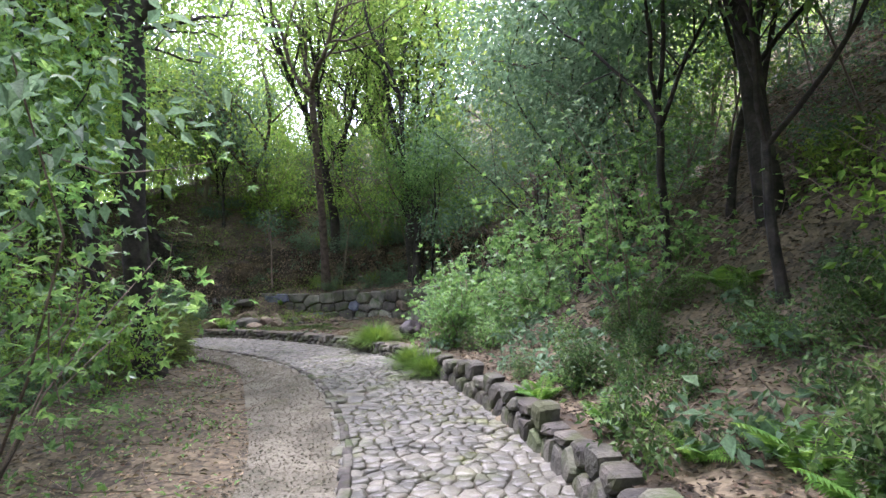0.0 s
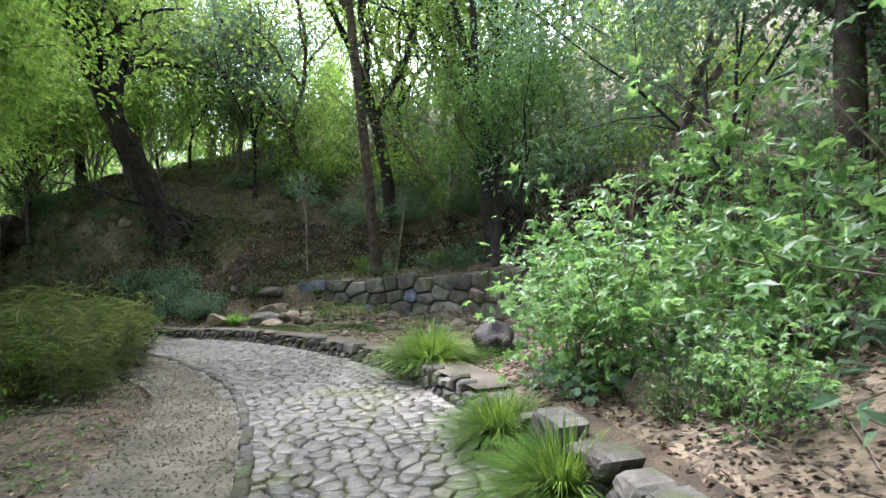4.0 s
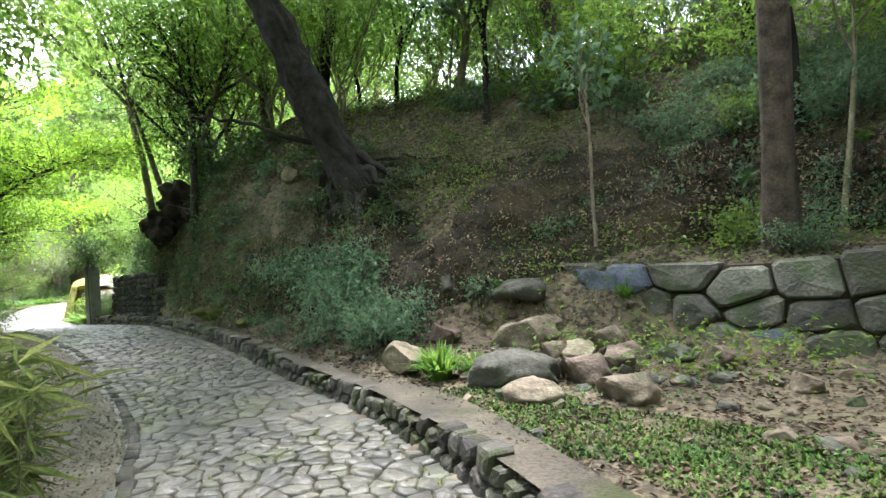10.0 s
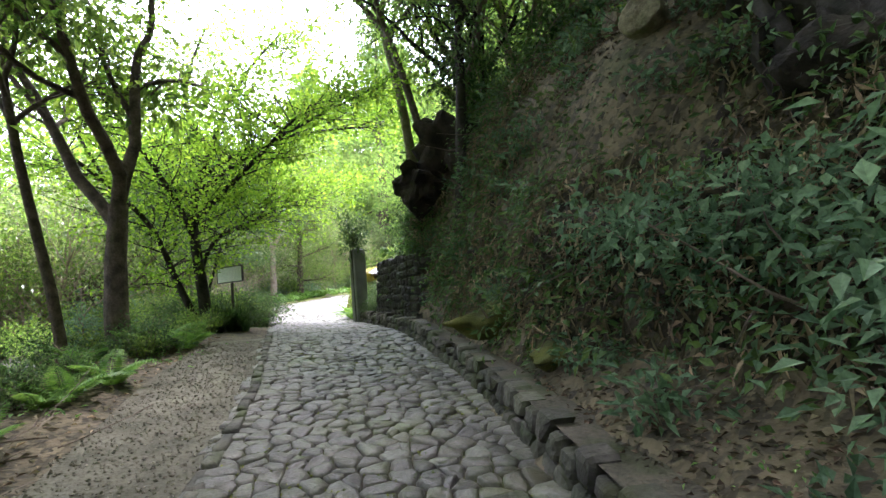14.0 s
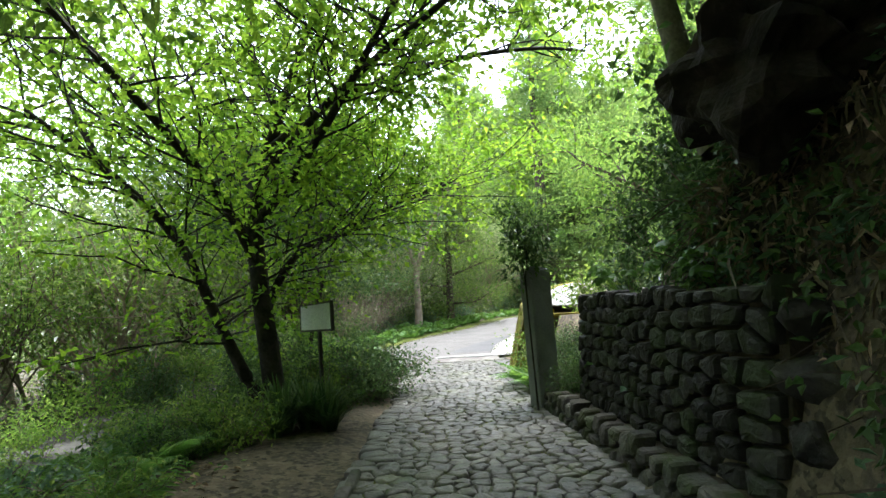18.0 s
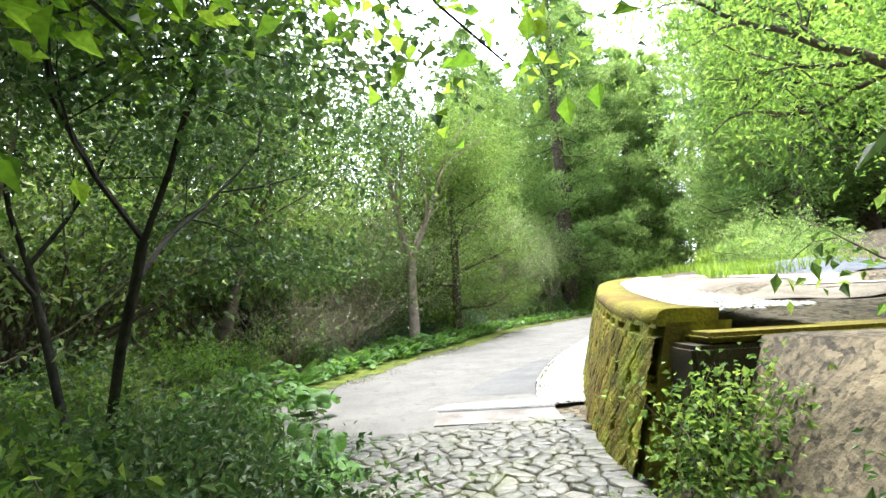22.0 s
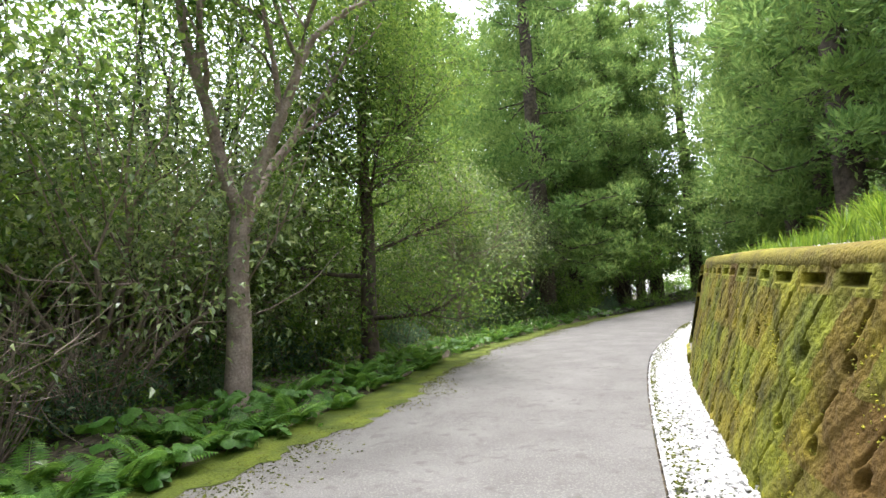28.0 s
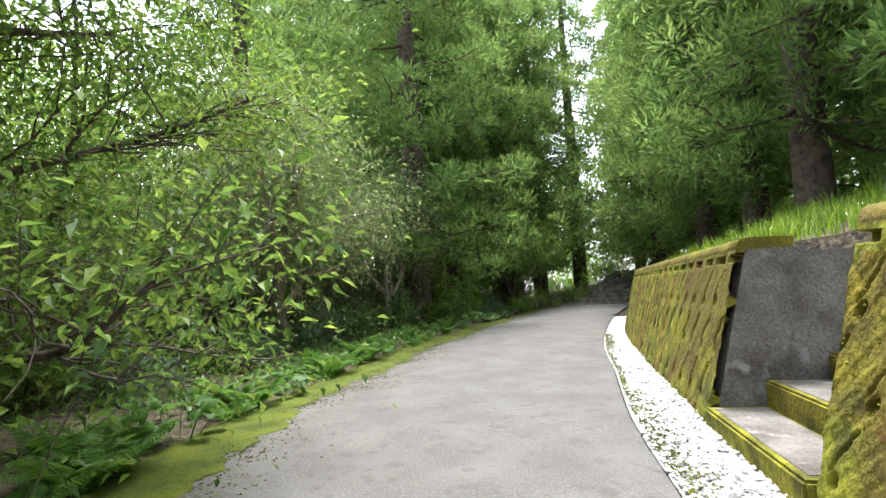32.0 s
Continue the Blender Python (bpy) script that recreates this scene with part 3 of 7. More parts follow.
def boulder(rng, cuts=12, sub=4, lumpy=0.16):
    """A rough angular rock about 1 m across, as a mesh to share."""
    bm = bmesh.new()
    bmesh.ops.create_icosphere(bm, subdivisions=sub, radius=0.56)
    planes = [(Vector(unit(rng.normal(0, 1, 3))), 0.25 + 0.2 * rng.random()) for _ in range(cuts)]
    for v in bm.verts:
        for n, d in planes:
            over = v.co.dot(n) - d
            if over > 0:
                v.co -= n * over
        v.co *= 1 + lumpy * noise.noise(v.co * 4 + Vector((cuts, sub, planes[0][1] * 50)))
        v.co *= 1 + 0.05 * noise.noise(v.co * 11 + Vector((planes[1][1] * 40, 0, 0)))
        v.co += Vector(rng.normal(0, 0.004, 3))
    return bm


rock_rng = np.random.default_rng(5)
ROCKS = [from_bm("rock", boulder(rock_rng), ROCK, True) for _ in range(6)]
ROCKS_TAN = [from_bm("tan_rock", boulder(rock_rng), ROCK_TAN, True) for _ in range(5)]
ROCKS_BLUE = [from_bm("blue_rock", boulder(rock_rng, 11), ROCK_BLUE, True) for _ in range(2)]
# Dark rock; at the gate wall its colour stands in for shade.
ROCK_DARK = mat("dark_rock_face", (0.014, 0.013, 0.011), (0.06, 0.053, 0.043), 0.7, 5.0, 0.9, fine=30, object_random=0.4)
ROCKS_DARK = [from_bm("dark_rock", boulder(rock_rng), ROCK_DARK, True) for _ in range(4)]
ROCKS_MOSS = [from_bm("moss_rock", boulder(rock_rng, 11, 4, 0.3), MOSS_ROCK, True) for _ in range(4)]


def shaped(ob, x, y, z, sx, sy, sz, turn=0, tilt=0):
    ob.matrix_basis = Matrix.LocRotScale((x, y, z), Euler((radians(tilt), radians(tilt * 0.6), radians(turn))), (sx, sy, sz))
    return ob


def rock(x, y, sx, sy, sz, turn=0, kind=ROCKS, tilt=0, sink=0.3, label="rough grey rock lying on the soil", z=None, name="rock", group="garden rocks"):
    ob = new(name, kind[int(abs(x * 37 + y * 91)) % len(kind)])
    z = land1(x, y) if z is None else z
    return tagged(shaped(ob, x, y, z + sz * (0.42 - sink), sx, sy, sz, turn, tilt), label, "rock", group)


# the cobbles of the path
FLAG_AT = ((-8.6, 16.39), (-8.86, 17.13), (-7.78, 16.69), (-8.97, 16.01), (-8.3, 17.0), (-9.73, 17.5), (-1.25, 7.25), (-1.2, 6.7), (-5.8, 14.35))
FLAGS = [(float(a[0]), float(b[0])) for a, b in (sn(x, y) for x, y in FLAG_AT)]
def cobbles():
    rng = np.random.default_rng(11)
    sites = []
    s = 13.0
    while s < S_END + 0.1:
        wl, wr = at_s(s, 3), at_s(s, 4)
        cols = max(6, int(round((wl + wr + 0.1) / 0.135)))
        for k in range(cols):
            n = -wl + (wl + wr + 0.08) * (k + 0.5) / cols
            if rng.random() < 0.9:
                sites.append((s + rng.normal(0, 0.028) + (0.058 if k % 2 else 0), n + rng.normal(0, 0.03)))
        s += 0.118
    sites = np.array(sites)
    for fs, fn in FLAGS:                            # a few large flat slabs among the cobbles
        sites = np.vstack([sites[np.hypot((sites[:, 0] - fs) / 0.24, (sites[:, 1] - fn) / 0.3) > 1], [[fs, fn]]])

    def place(v):
        X, Y = xy(v[:, 0], v[:, 1])
        return np.column_stack([X, Y, at_s(v[:, 0], 2) - 0.015 + v[:, 2]])

    V, F, off, parts = [], [], 0, 0
    for i in range(len(sites)):
        slab_like = i >= len(sites) - len(FLAGS)
        poly = cell(sites, i, nearest(sites, i, 0.7 if slab_like else 0.5), 0.34 if slab_like else 0.16)
        if poly is None:
            continue
        v, f = pebble(poly, sites[i], 0.012 if slab_like else 0.013 + 0.016 * rng.random(), 0.04, 0.0045, rng, place, len(poly) < 6)
        if 35.0 < sites[i][0] < 41.5 and parts < 300:
            o = v.mean(0)
            ob = child("cobblestone", raw("cobblestone", v - o, f, COBBLE, True), cobble_bed)
            ob.matrix_basis = Matrix.Translation(o)
            parts += 1
        else:
            V.append(v)
            F.append(f + off)
            off += len(v)
    ob = child("cobblestones", raw("cobblestones", np.vstack(V), np.vstack(F), COBBLE, True), cobble_bed)
    tagged(ob, kind="stuff")


def edging():
    """A line of narrow stones between the gravel and the cobbles."""
    rng = np.random.default_rng(12)
    s = 13.2
    while s < float(sn(-18.5, 19.0)[0][0]):
        long = 0.2 + 0.16 * rng.random()
        n = -float(at_s(s, 3)) - 0.02 + rng.normal(0, 0.008)
        X, Y = (float(v) for v in xy(s + long / 2, n))
        bm = bmesh.new()
        bmesh.ops.create_cube(bm, size=1.0, matrix=Matrix.Diagonal((long - 0.012, 0.075 + 0.03 * rng.random(), 0.1, 1)))
        bmesh.ops.bevel(bm, geom=bm.edges[:], offset=0.014, segments=1, affect="EDGES")
        for v in bm.verts:
            v.co += Vector(rng.normal(0, 0.004, 3))
        tx, ty = float(np.interp(s, S, TAN[:, 0])), float(np.interp(s, S, TAN[:, 1]))
        ob = child("edging_stone", from_bm("edging_stone", bm, ROCK_KERB, True), cobble_bed)
        ob.matrix_basis = Matrix.LocRotScale((X, Y, float(at_s(s, 2)) - 0.026 + 0.012 * rng.random()), Euler((rng.normal(0, 0.05), rng.normal(0, 0.03), math.atan2(ty, tx))), None)
        s += long


def wall_line(points, per=24):
    """A smooth line for a wall: points, arc lengths, tangents."""
    p = spline(points, per)
    s = np.concatenate([[0], np.cumsum(np.hypot(*np.diff(p[:, :2], axis=0).T))])
    t = unit(np.gradient(p[:, :2], axis=0))
    return p, s, t


def dry_wall(name, points, height, size, label, seed, lean=0.12, thick=0.4, parts=300, per=24, stone=ROCK):
    """A wall of fitted rough stones. points: base line x, y, z, its face to the left of the way it runs."""
    rng = np.random.default_rng(seed)
    p, s, t = wall_line(points, per)

    def place(v):
        u = v[:, 0]
        X, Y, Z = (np.interp(u, s, p[:, k]) for k in range(3))
        tx, ty = np.interp(u, s, t[:, 0]), np.interp(u, s, t[:, 1])
        out = v[:, 2] - lean * v[:, 1]
        return np.column_stack([X - ty * out, Y + tx * out, Z + v[:, 1]])

    total = s[-1]
    us = np.linspace(0, total, max(8, int(total / 0.25)))
    prof = [(-0.03, -0.15), (-0.03, height - 0.06), (-thick, height - 0.04), (-thick, -0.15)]
    V = np.vstack([place(np.column_stack([us, np.full(len(us), h), np.full(len(us), o)])) for o, h in prof])
    n = len(us)
    q = np.concatenate([np.stack([np.arange(n - 1) + k * n, np.arange(n - 1) + k * n + 1, np.arange(n - 1) + ((k + 1) % 4) * n + 1, np.arange(n - 1) + ((k + 1) % 4) * n], 1) for k in range(4)])
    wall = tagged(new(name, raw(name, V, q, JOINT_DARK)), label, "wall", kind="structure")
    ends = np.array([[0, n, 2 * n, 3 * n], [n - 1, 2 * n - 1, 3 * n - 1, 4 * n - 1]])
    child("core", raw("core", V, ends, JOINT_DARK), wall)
    sites, v0 = [], size[1] * 0.4
    row = 0
    while v0 < height:
        u = rng.random() * size[0]
        while u < total:
            sites.append((u, v0 + rng.normal(0, size[1] * 0.16)))
            u += size[0] * (0.6 + 0.9 * rng.random())
        v0 += size[1] * 0.9
        row += 1
    sites = np.array(sites)
    aspect = np.array([1, size[0] / size[1]])
    made, rest_v, rest_f = 0, [], []
    for i in range(len(sites)):
        poly = cell(sites * aspect, i, nearest(sites * aspect, i, size[0] * 3), size[0] * 0.8)
        if poly is None:
            continue
        poly = poly / aspect
        top = height + rng.normal(0, 0.04)
        q2 = poly + sites[i]
        q2[:, 1] = np.clip(q2[:, 1], -0.1, top)
        q2[:, 0] = np.clip(q2[:, 0], 0, total)
        c = q2.mean(0)
        if np.ptp(q2[:, 0]) < 0.05 or np.ptp(q2[:, 1]) < 0.05 :
            continue
        v, f = pebble(q2 - c, c, min(0.05 + 0.07 * rng.random(), 0.35 * size[1]), 0.1, 0.014 if size[1] > 0.14 else 0.006, rng, place, size[1] > 0.14)
        if made >= parts:
            rest_v.append(v)
            rest_f.append(f + sum(len(q) for q in rest_v[:-1]))
            continue
        o = v.mean(0)
        ob = child("stone", raw("stone", v - o, f, (ROCK_BLUE if rng.random() < 0.1 else ROCK_TAN if rng.random() < 0.1 else stone) if stone is ROCK else stone), wall)
        ob.matrix_basis = Matrix.Translation(o)
        made += 1
    if rest_v:
        tagged(child("stones", raw("stones", np.vstack(rest_v), np.vstack(rest_f), stone), wall), kind="stuff")
    return wall


# Wall rock again, darkened: the gate wall's shade is put into its colour.
ROCK_SHADED = mat("shade_darkened_rock", (0.0084, 0.0078, 0.0066), (0.033, 0.0294, 0.024), 0.7, 4.0, 0.9, fine=30, object_random=0.4, patch=(0.024, 0.03, 0.0108), patch_scale=3, patch_at=0.52)
ROCK_KERB = mat("mossy_kerb_rock", (0.026, 0.026, 0.021), (0.083, 0.076, 0.06), 0.85, 4.0, 0.9, fine=30, island=0.3, object_random=0.35, patch=(0.038, 0.044, 0.017), patch_scale=3, patch_at=0.5)
cobbles()
edging()
k_end = float(sn(-22.0, 19.7)[0][0])
k_mid = float(sn(-1.2, 8.6)[0][0])
for k_a, k_b, k_n, k_high, k_size, k_label in ((12.2, k_mid, 12, 0.36, (0.27, 0.24), "kerb of dark upright mossy stones at the foot of the bank"), (k_mid, k_end, 36, 0.27, (0.17, 0.15), "low kerb of fitted dark mossy stones holding back the bank")):
    k_s = np.linspace(k_a, k_b, k_n)
    k_x, k_y = xy(k_s, at_s(k_s, 4) + 0.1)
    dry_wall("kerb", [(float(a), float(b), float(c)) for a, b, c in zip(k_x, k_y, at_s(k_s, 2) - 0.04)], k_high, k_size, k_label, 29, 0.15, 0.3, 300, 4, ROCK_KERB)
KERB_TOP = mat("trodden_sandy_kerb_top", (0.04125, 0.03572, 0.02496), (0.09, 0.07752, 0.05616), 0.95, 2.5, 0.8, fine=40, patch=(0.0375, 0.0418, 0.0156), patch_scale=2.2, patch_at=0.55)
strip("kerb_top", k_mid + 1.1, float(sn(-16.6, 18.8)[0][0]), lambda s: at_s(s, 4) + 0.13, lambda s: at_s(s, 4) + 0.52 + 0.06 * math.sin(s * 1.7), 0.222, KERB_TOP, "flat sandy top of the stone kerb", "kerb", 0.25, 4)
dry_wall("wall_garden", [(3.4, 14.0, 0.1), (1.0, 15.5, 0.02), (-0.4, 16.4, -0.02), (-1.6, 17.6, -0.05), (-3.0, 18.8, -0.05), (-4.9, 19.5, -0.12), (-7.2, 20.1, -0.05)], 0.98, (0.52, 0.33), "dry-stone retaining wall of rounded mossy grey stones", 31)
dry_wall("wall_gate", [(-16.75, 20.12, 0.05), (-17.2, 20.14, 0.05), (-17.9, 20.26, 0.03), (-19.95, 20.6, -0.03)], 1.22, (0.21, 0.15), "dry-stone wall beside the gate post, its shade put into the stone colour", 33, 0.06, stone=ROCK_SHADED)


# ---- the mossy block wall ----
def block_wall(name, points, tops, seed, core, grid):
    """Battered wall of slanting concrete blocks under a moss cap. points: x, y, z at its foot, face to the left; tops: heights above the foot at both ends."""
    p, s, t = wall_line(points)
    total = float(s[-1])
    LEAN, THICK = 0.24, 0.5

    def place(v):
        u = np.clip(v[:, 0], 0, total)
        X, Y, Z = (np.interp(u, s, p[:, k]) for k in range(3))
        tx, ty = np.interp(u, s, t[:, 0]), np.interp(u, s, t[:, 1])
        out = v[:, 2] - LEAN * v[:, 1]
        return np.column_stack([X - ty * out, Y + tx * out, Z + v[:, 1]])

    def top(u):
        return tops[0] + (tops[1] - tops[0]) * u / total

    n = max(10, int(total / 0.3))
    us = np.linspace(0, total, n)

    def prism(label, prof, material, closed=True, bevel=False):
        rows = [place(np.column_stack([us, [h(u) for u in us], np.full(n, o)])) for o, h in prof]
        V = np.vstack(rows)
        k = len(prof)
        Q = np.concatenate([np.stack([np.arange(n - 1) + a * n, np.arange(n - 1) + a * n + 1, np.arange(n - 1) + ((a + 1) % k) * n + 1, np.arange(n - 1) + ((a + 1) % k) * n], 1) for a in range(k)])
        me = bpy.data.meshes.new(label)
        me.from_pydata(V.tolist(), [], Q.tolist() + [[a * n for a in range(k)], [a * n + n - 1 for a in range(k)][::-1]])
        me.materials.append(material)
        return me

    wall = tagged(new(name, prism(name, [(-0.03, lambda u: -0.15), (-0.03, lambda u: top(u) - 0.1), (-THICK, lambda u: top(u) - 0.1), (-THICK, lambda u: -0.15)], core)), "battered retaining wall of slanting concrete blocks under thick yellow-green moss", "wall", kind="structure")
    cap = prism("cap", [(0.03, lambda u: top(u) - 0.125), (0.045, lambda u: top(u) - 0.1), (0.047, lambda u: top(u) - 0.06), (0.038, lambda u: top(u) - 0.025), (0.012, lambda u: top(u) - 0.005), (-0.04, lambda u: top(u) + 0.003), (-0.2, lambda u: top(u)), (-THICK + 0.1, lambda u: top(u) - 0.01), (-THICK + 0.1, lambda u: top(u) - 0.13)], MOSS_CAP)
    for poly in cap.polygons[:-2]:
        poly.use_smooth = True
    child("cap", cap, wall, "rounded brown-green moss cap")

    # one mossy relief: a row of level slots under the cap, then slanting grooves, each with a hole below its foot
    pitch, tall, slope = 0.44, 0.42, 0.77

    def dip(x, soft):
        return np.clip(x / soft, 0, 1) ** 2 * (3 - 2 * np.clip(x / soft, 0, 1))

    def relief(w, d):
        """How far the face stands out, at w along the wall and d below its top."""
        h = 0.045 + 0.012 * bumps(w, d, 5.0, seed) + 0.008 * bumps(w, d, 15.0, seed + 1) + 0.006 * bumps(w, d, 41.0, seed + 2)
        c = (w + 0.5 * pitch) % pitch - 0.5 * pitch
        h = h - 0.075 * dip(np.minimum(0.135 - np.abs(c), 0.036 - np.abs(d - 0.175)), 0.014)
        for r in range(4):
            g0 = 0.25 + tall * r
            lag = 0.5 * pitch * (r % 2)
            c = (w - lag - 0.19 + slope * (d - g0) + 0.5 * pitch) % pitch - 0.5 * pitch
            h = h - 0.055 * dip(np.minimum(0.013 - np.abs(c) / 1.26, np.minimum(d - g0, g0 + 0.27 - d) * 0.5), 0.013)
            q = (w - lag - 0.035 + 0.5 * pitch) % pitch - 0.5 * pitch
            m = d - g0 - 0.3
            h = h - 0.08 * dip(1 - np.hypot((q * 0.61 - m * 0.79) / 0.066, (q * 0.79 + m * 0.61) / 0.04), 0.45)
        return h

    def face(w0, d0, d1, k, name_="block"):
        a_, b_ = np.meshgrid(np.linspace(0, 1, grid + 1), np.linspace(0, 1, grid + 1))
        d = d0 + (d1 - d0) * b_
        w = w0 + k * pitch - slope * (d - d0) * (d0 > 0.2) + a_ * pitch
        u = np.clip(-w, 0, total)
        t_ = np.array([top(x) for x in u.ravel()])
        d = np.minimum(d.ravel(), t_ + 0.12)
        v = place(np.column_stack([u.ravel(), t_ - d, relief(w.ravel(), d)]))
        i_ = (np.arange(grid)[:, None] * (grid + 1) + np.arange(grid)[None]).ravel()
        f = np.stack([i_, i_ + 1, i_ + grid + 2, i_ + grid + 1], 1)
        uu, dd = u.ravel()[f], d[f]
        f = f[(np.ptp(uu, axis=1) > 1e-4) & (np.ptp(dd, axis=1) > 1e-4)]
        if len(f) < 6:
            return
        o = v.mean(0)
        ob = child(name_, raw(name_, v - o, f, MOSS_WALL, True), wall)
        ob.matrix_basis = Matrix.Translation(o)

    cols = int(total / pitch) + 4
    for k in range(-cols, 4):
        face(-0.21, 0.1, 0.25, k)
        for r in range(4):
            if 0.25 + tall * r < max(tops) + 0.1:
                face(-0.02 + 0.21 * (r % 2), 0.25 + tall * r, 0.25 + tall * (r + 1), k)
    return place, top, total


WALL_NEAR = block_wall("wall_road", [(-24.0, 21.2, -0.18), (-25.04, 21.45, -0.18), (-26.82, 22.16, -0.14), (-28.4, 22.87, -0.1), (-30.2, 23.78, -0.06), (-31.5, 24.44, -0.04), (-32.65, 25.2, 0.0), (-34.65, 26.6, 0.03), (-36.0, 27.68, 0.05)], (1.215, 1.64), 41, MOSS_WALL, 34)
block_wall("wall_road_far", [(-37.45, 28.85, 0.08), (-40.7, 31.75, 0.1), (-44.6, 35.5, 0.15), (-47.0, 38.4, 0.2), (-50.0, 42.5, 0.3)], (1.6, 1.5), 43, CONCRETE, 12)

# ---- trees ----
def tree(name, seed, height, radius, level, leaf_mat, bark, per, leaf, clump, label, lean=(0, 0), fork=0.35, kids=(3, 4), spread=0.75, flat=0.6, star=False, aspect=0.5, stems=1, shrink=0.68, sides=7, lift=0.05, droop=0.25, category="tree", at=None, group="", thin=0.0):
    """Tapered trunk with limbs and a crown of single leaves; built at the origin."""
    rng = np.random.default_rng(seed)
    out, tips = [], []
    for k in range(stems):
        a = 2 * math.pi * (k + 0.3 * rng.random()) / stems
        d = np.array([lean[0] + (0.35 * math.cos(a) if stems > 1 else 0), lean[1] + (0.35 * math.sin(a) if stems > 1 else 0), 1.0])
        first = height * fork
        pts, rad, end = sweep(rng, (0.6 * radius * math.cos(a) * (stems > 1), 0.6 * radius * math.sin(a) * (stems > 1), -0.15), d, first, radius * (1 if stems == 1 else 0.75), radius * 0.72, 0.05, 0.03)
        rad[0] *= 1.35
        out.append((pts, rad))
        for j in range(kids[1]):
            w = unit(end + unit(np.array([math.cos(j * 2.4 + a), math.sin(j * 2.4 + a), 0.0])) * spread * (0.3 if j == 0 else 1.0))
            grow(rng, pts[-1] - end * 0.3 * (j % 2), w, height * (1 - fork) * 0.45, radius * 0.55, level, out, tips, 0.14, lift, kids, spread, shrink)
    ob = thing(name, at or Matrix.Identity(4), label, category, group)
    v, f = tubes([o for o in out if o[1][0] >= thin], sides)
    tagged(child("trunk", raw("trunk", v, f, bark, True), ob), kind="stuff" if height < 4.3 else "")
    v, f = foliage(rng, tips, per, clump, leaf, aspect, flat, droop, star)
    child("crown", raw("crown", v, f, leaf_mat), ob)
    return ob


def cedar(seed, height, radius, boughs, lumps, blades, size, label, at=None, bole=0.1):
    """A tall conifer whose drooping boughs turn up at the end and carry rounded tufts of needles."""
    rng = np.random.default_rng(seed)
    out = [(np.array([[0, 0, -0.3], [0, 0, height * 0.3], [0.1, 0, height * 0.65], [0, 0.1, height]]), np.array([radius * 1.3, radius, radius * 0.6, 0.03]))]
    C, O, R = [], [], []
    for b in range(boughs):
        f = (b + rng.random()) / boughs
        h = height * (bole + (0.98 - bole) * f)
        reach = (height * 0.19 * (1 - f) ** 0.6 * min(1, 0.65 + f * 3) + 0.4) * (0.7 + 0.55 * rng.random())
        a = b * 2.4 + rng.normal(0, 0.3)
        d = np.array([math.cos(a), math.sin(a), 0.0])
        u = np.linspace(0, 1, 7)[:, None]
        pts = np.array([0, 0, h]) + d * reach * u + np.array([0, 0, 1.0]) * reach * (-0.55 * u + 0.42 * u ** 2.2) + rng.normal(0, 0.04 * reach, (7, 3)) * u
        out.append((pts, np.linspace(radius * 0.16 * (1 - f) + 0.015, 0.01, 7)))
        side = np.array([-d[1], d[0], 0.0])
        for q in range(lumps):
            g = 0.3 + 0.7 * (q + 0.5) / lumps
            c = np.array([np.interp(g, u[:, 0], pts[:, j]) for j in range(3)])
            C.append(c + side * rng.normal(0, 0.2 * reach * g) + rng.normal(0, 0.1, 3))
            O.append(d * 0.6)
            R.append((0.42 + 0.3 * rng.random()) * min(1.0, 0.4 + reach * 0.25))
    n = len(C) * blades
    C, O, R = np.repeat(np.array(C), blades, axis=0), np.repeat(np.array(O), blades, axis=0), np.repeat(np.array(R), blades)[:, None]
    o = unit(rng.normal(0, 1, C.shape) + O * 0.5 + [0, 0, 0.35])
    L = size * (0.7 + 0.6 * rng.random(n))
    v, f = leaves(rng, C + o * R * rng.random((n, 1)) ** 0.5 * [1, 1, 0.8], unit(o + rng.normal(0, 0.3, C.shape) + [0, 0, 0.3]), unit(rng.normal(0, 1, C.shape)), L, L * (0.3 if size < 1 else 0.35), 0.3)
    ob = thing("cedar_tree", at or Matrix.Identity(4), label, "tree", "cedars")
    tv, tf = tubes(out[:1] + out[1::2], 6)
    child("trunk", raw("trunk", tv, tf, BARK, True), ob)
    child("crown", raw("crown", v, f, NEEDLE), ob)
    return ob


def shrub(seed, height, spread, stems, per, leaf, leaf_mat, label, name="shrub", aspect=0.5, bark=TWIG, clump=0.12, star=False, droop=0.2, thick=0.012, group=""):
    rng = np.random.default_rng(seed)
    out, tips = [], []
    for k in range(stems):
        a = rng.random() * 6.283
        d = np.array([math.cos(a) * spread, math.sin(a) * spread, 1.0]) * (0.6 + 0.5 * rng.random())
        pts, rad, end = sweep(rng, (0.05 * math.cos(a), 0.05 * math.sin(a), -0.05), d, height * (0.6 + 0.5 * rng.random()), thick, thick * 0.4, 0.18, 0.02)
        out.append((pts, rad))
        for q in (2, 3, 4, 5):
            for _ in range(1 if height < 1 or q % 2 else 2):
                p2, r2, _e = sweep(rng, pts[q], unit(rng.normal(0, 1, 3) + [0, 0, 0.4]), height * 0.3, thick * 0.5, 0.003, 0.2, 0.0, 3)
                if q % 2:
                    out.append((p2, r2))
                tips += [p2[1], p2[2], p2[3]]
        tips += [pts[-1], pts[-2]]
    ob = thing(name, Matrix.Identity(4), label, "shrub", group)
    v, f = tubes(out, 3)
    tagged(child("stem", raw("stem", v, f, bark, True), ob), kind="stuff")
    v, f = foliage(rng, tips, per, clump, leaf, aspect, 0.7, droop, star)
    child("foliage", raw("foliage", v, f, leaf_mat), ob)
    return ob


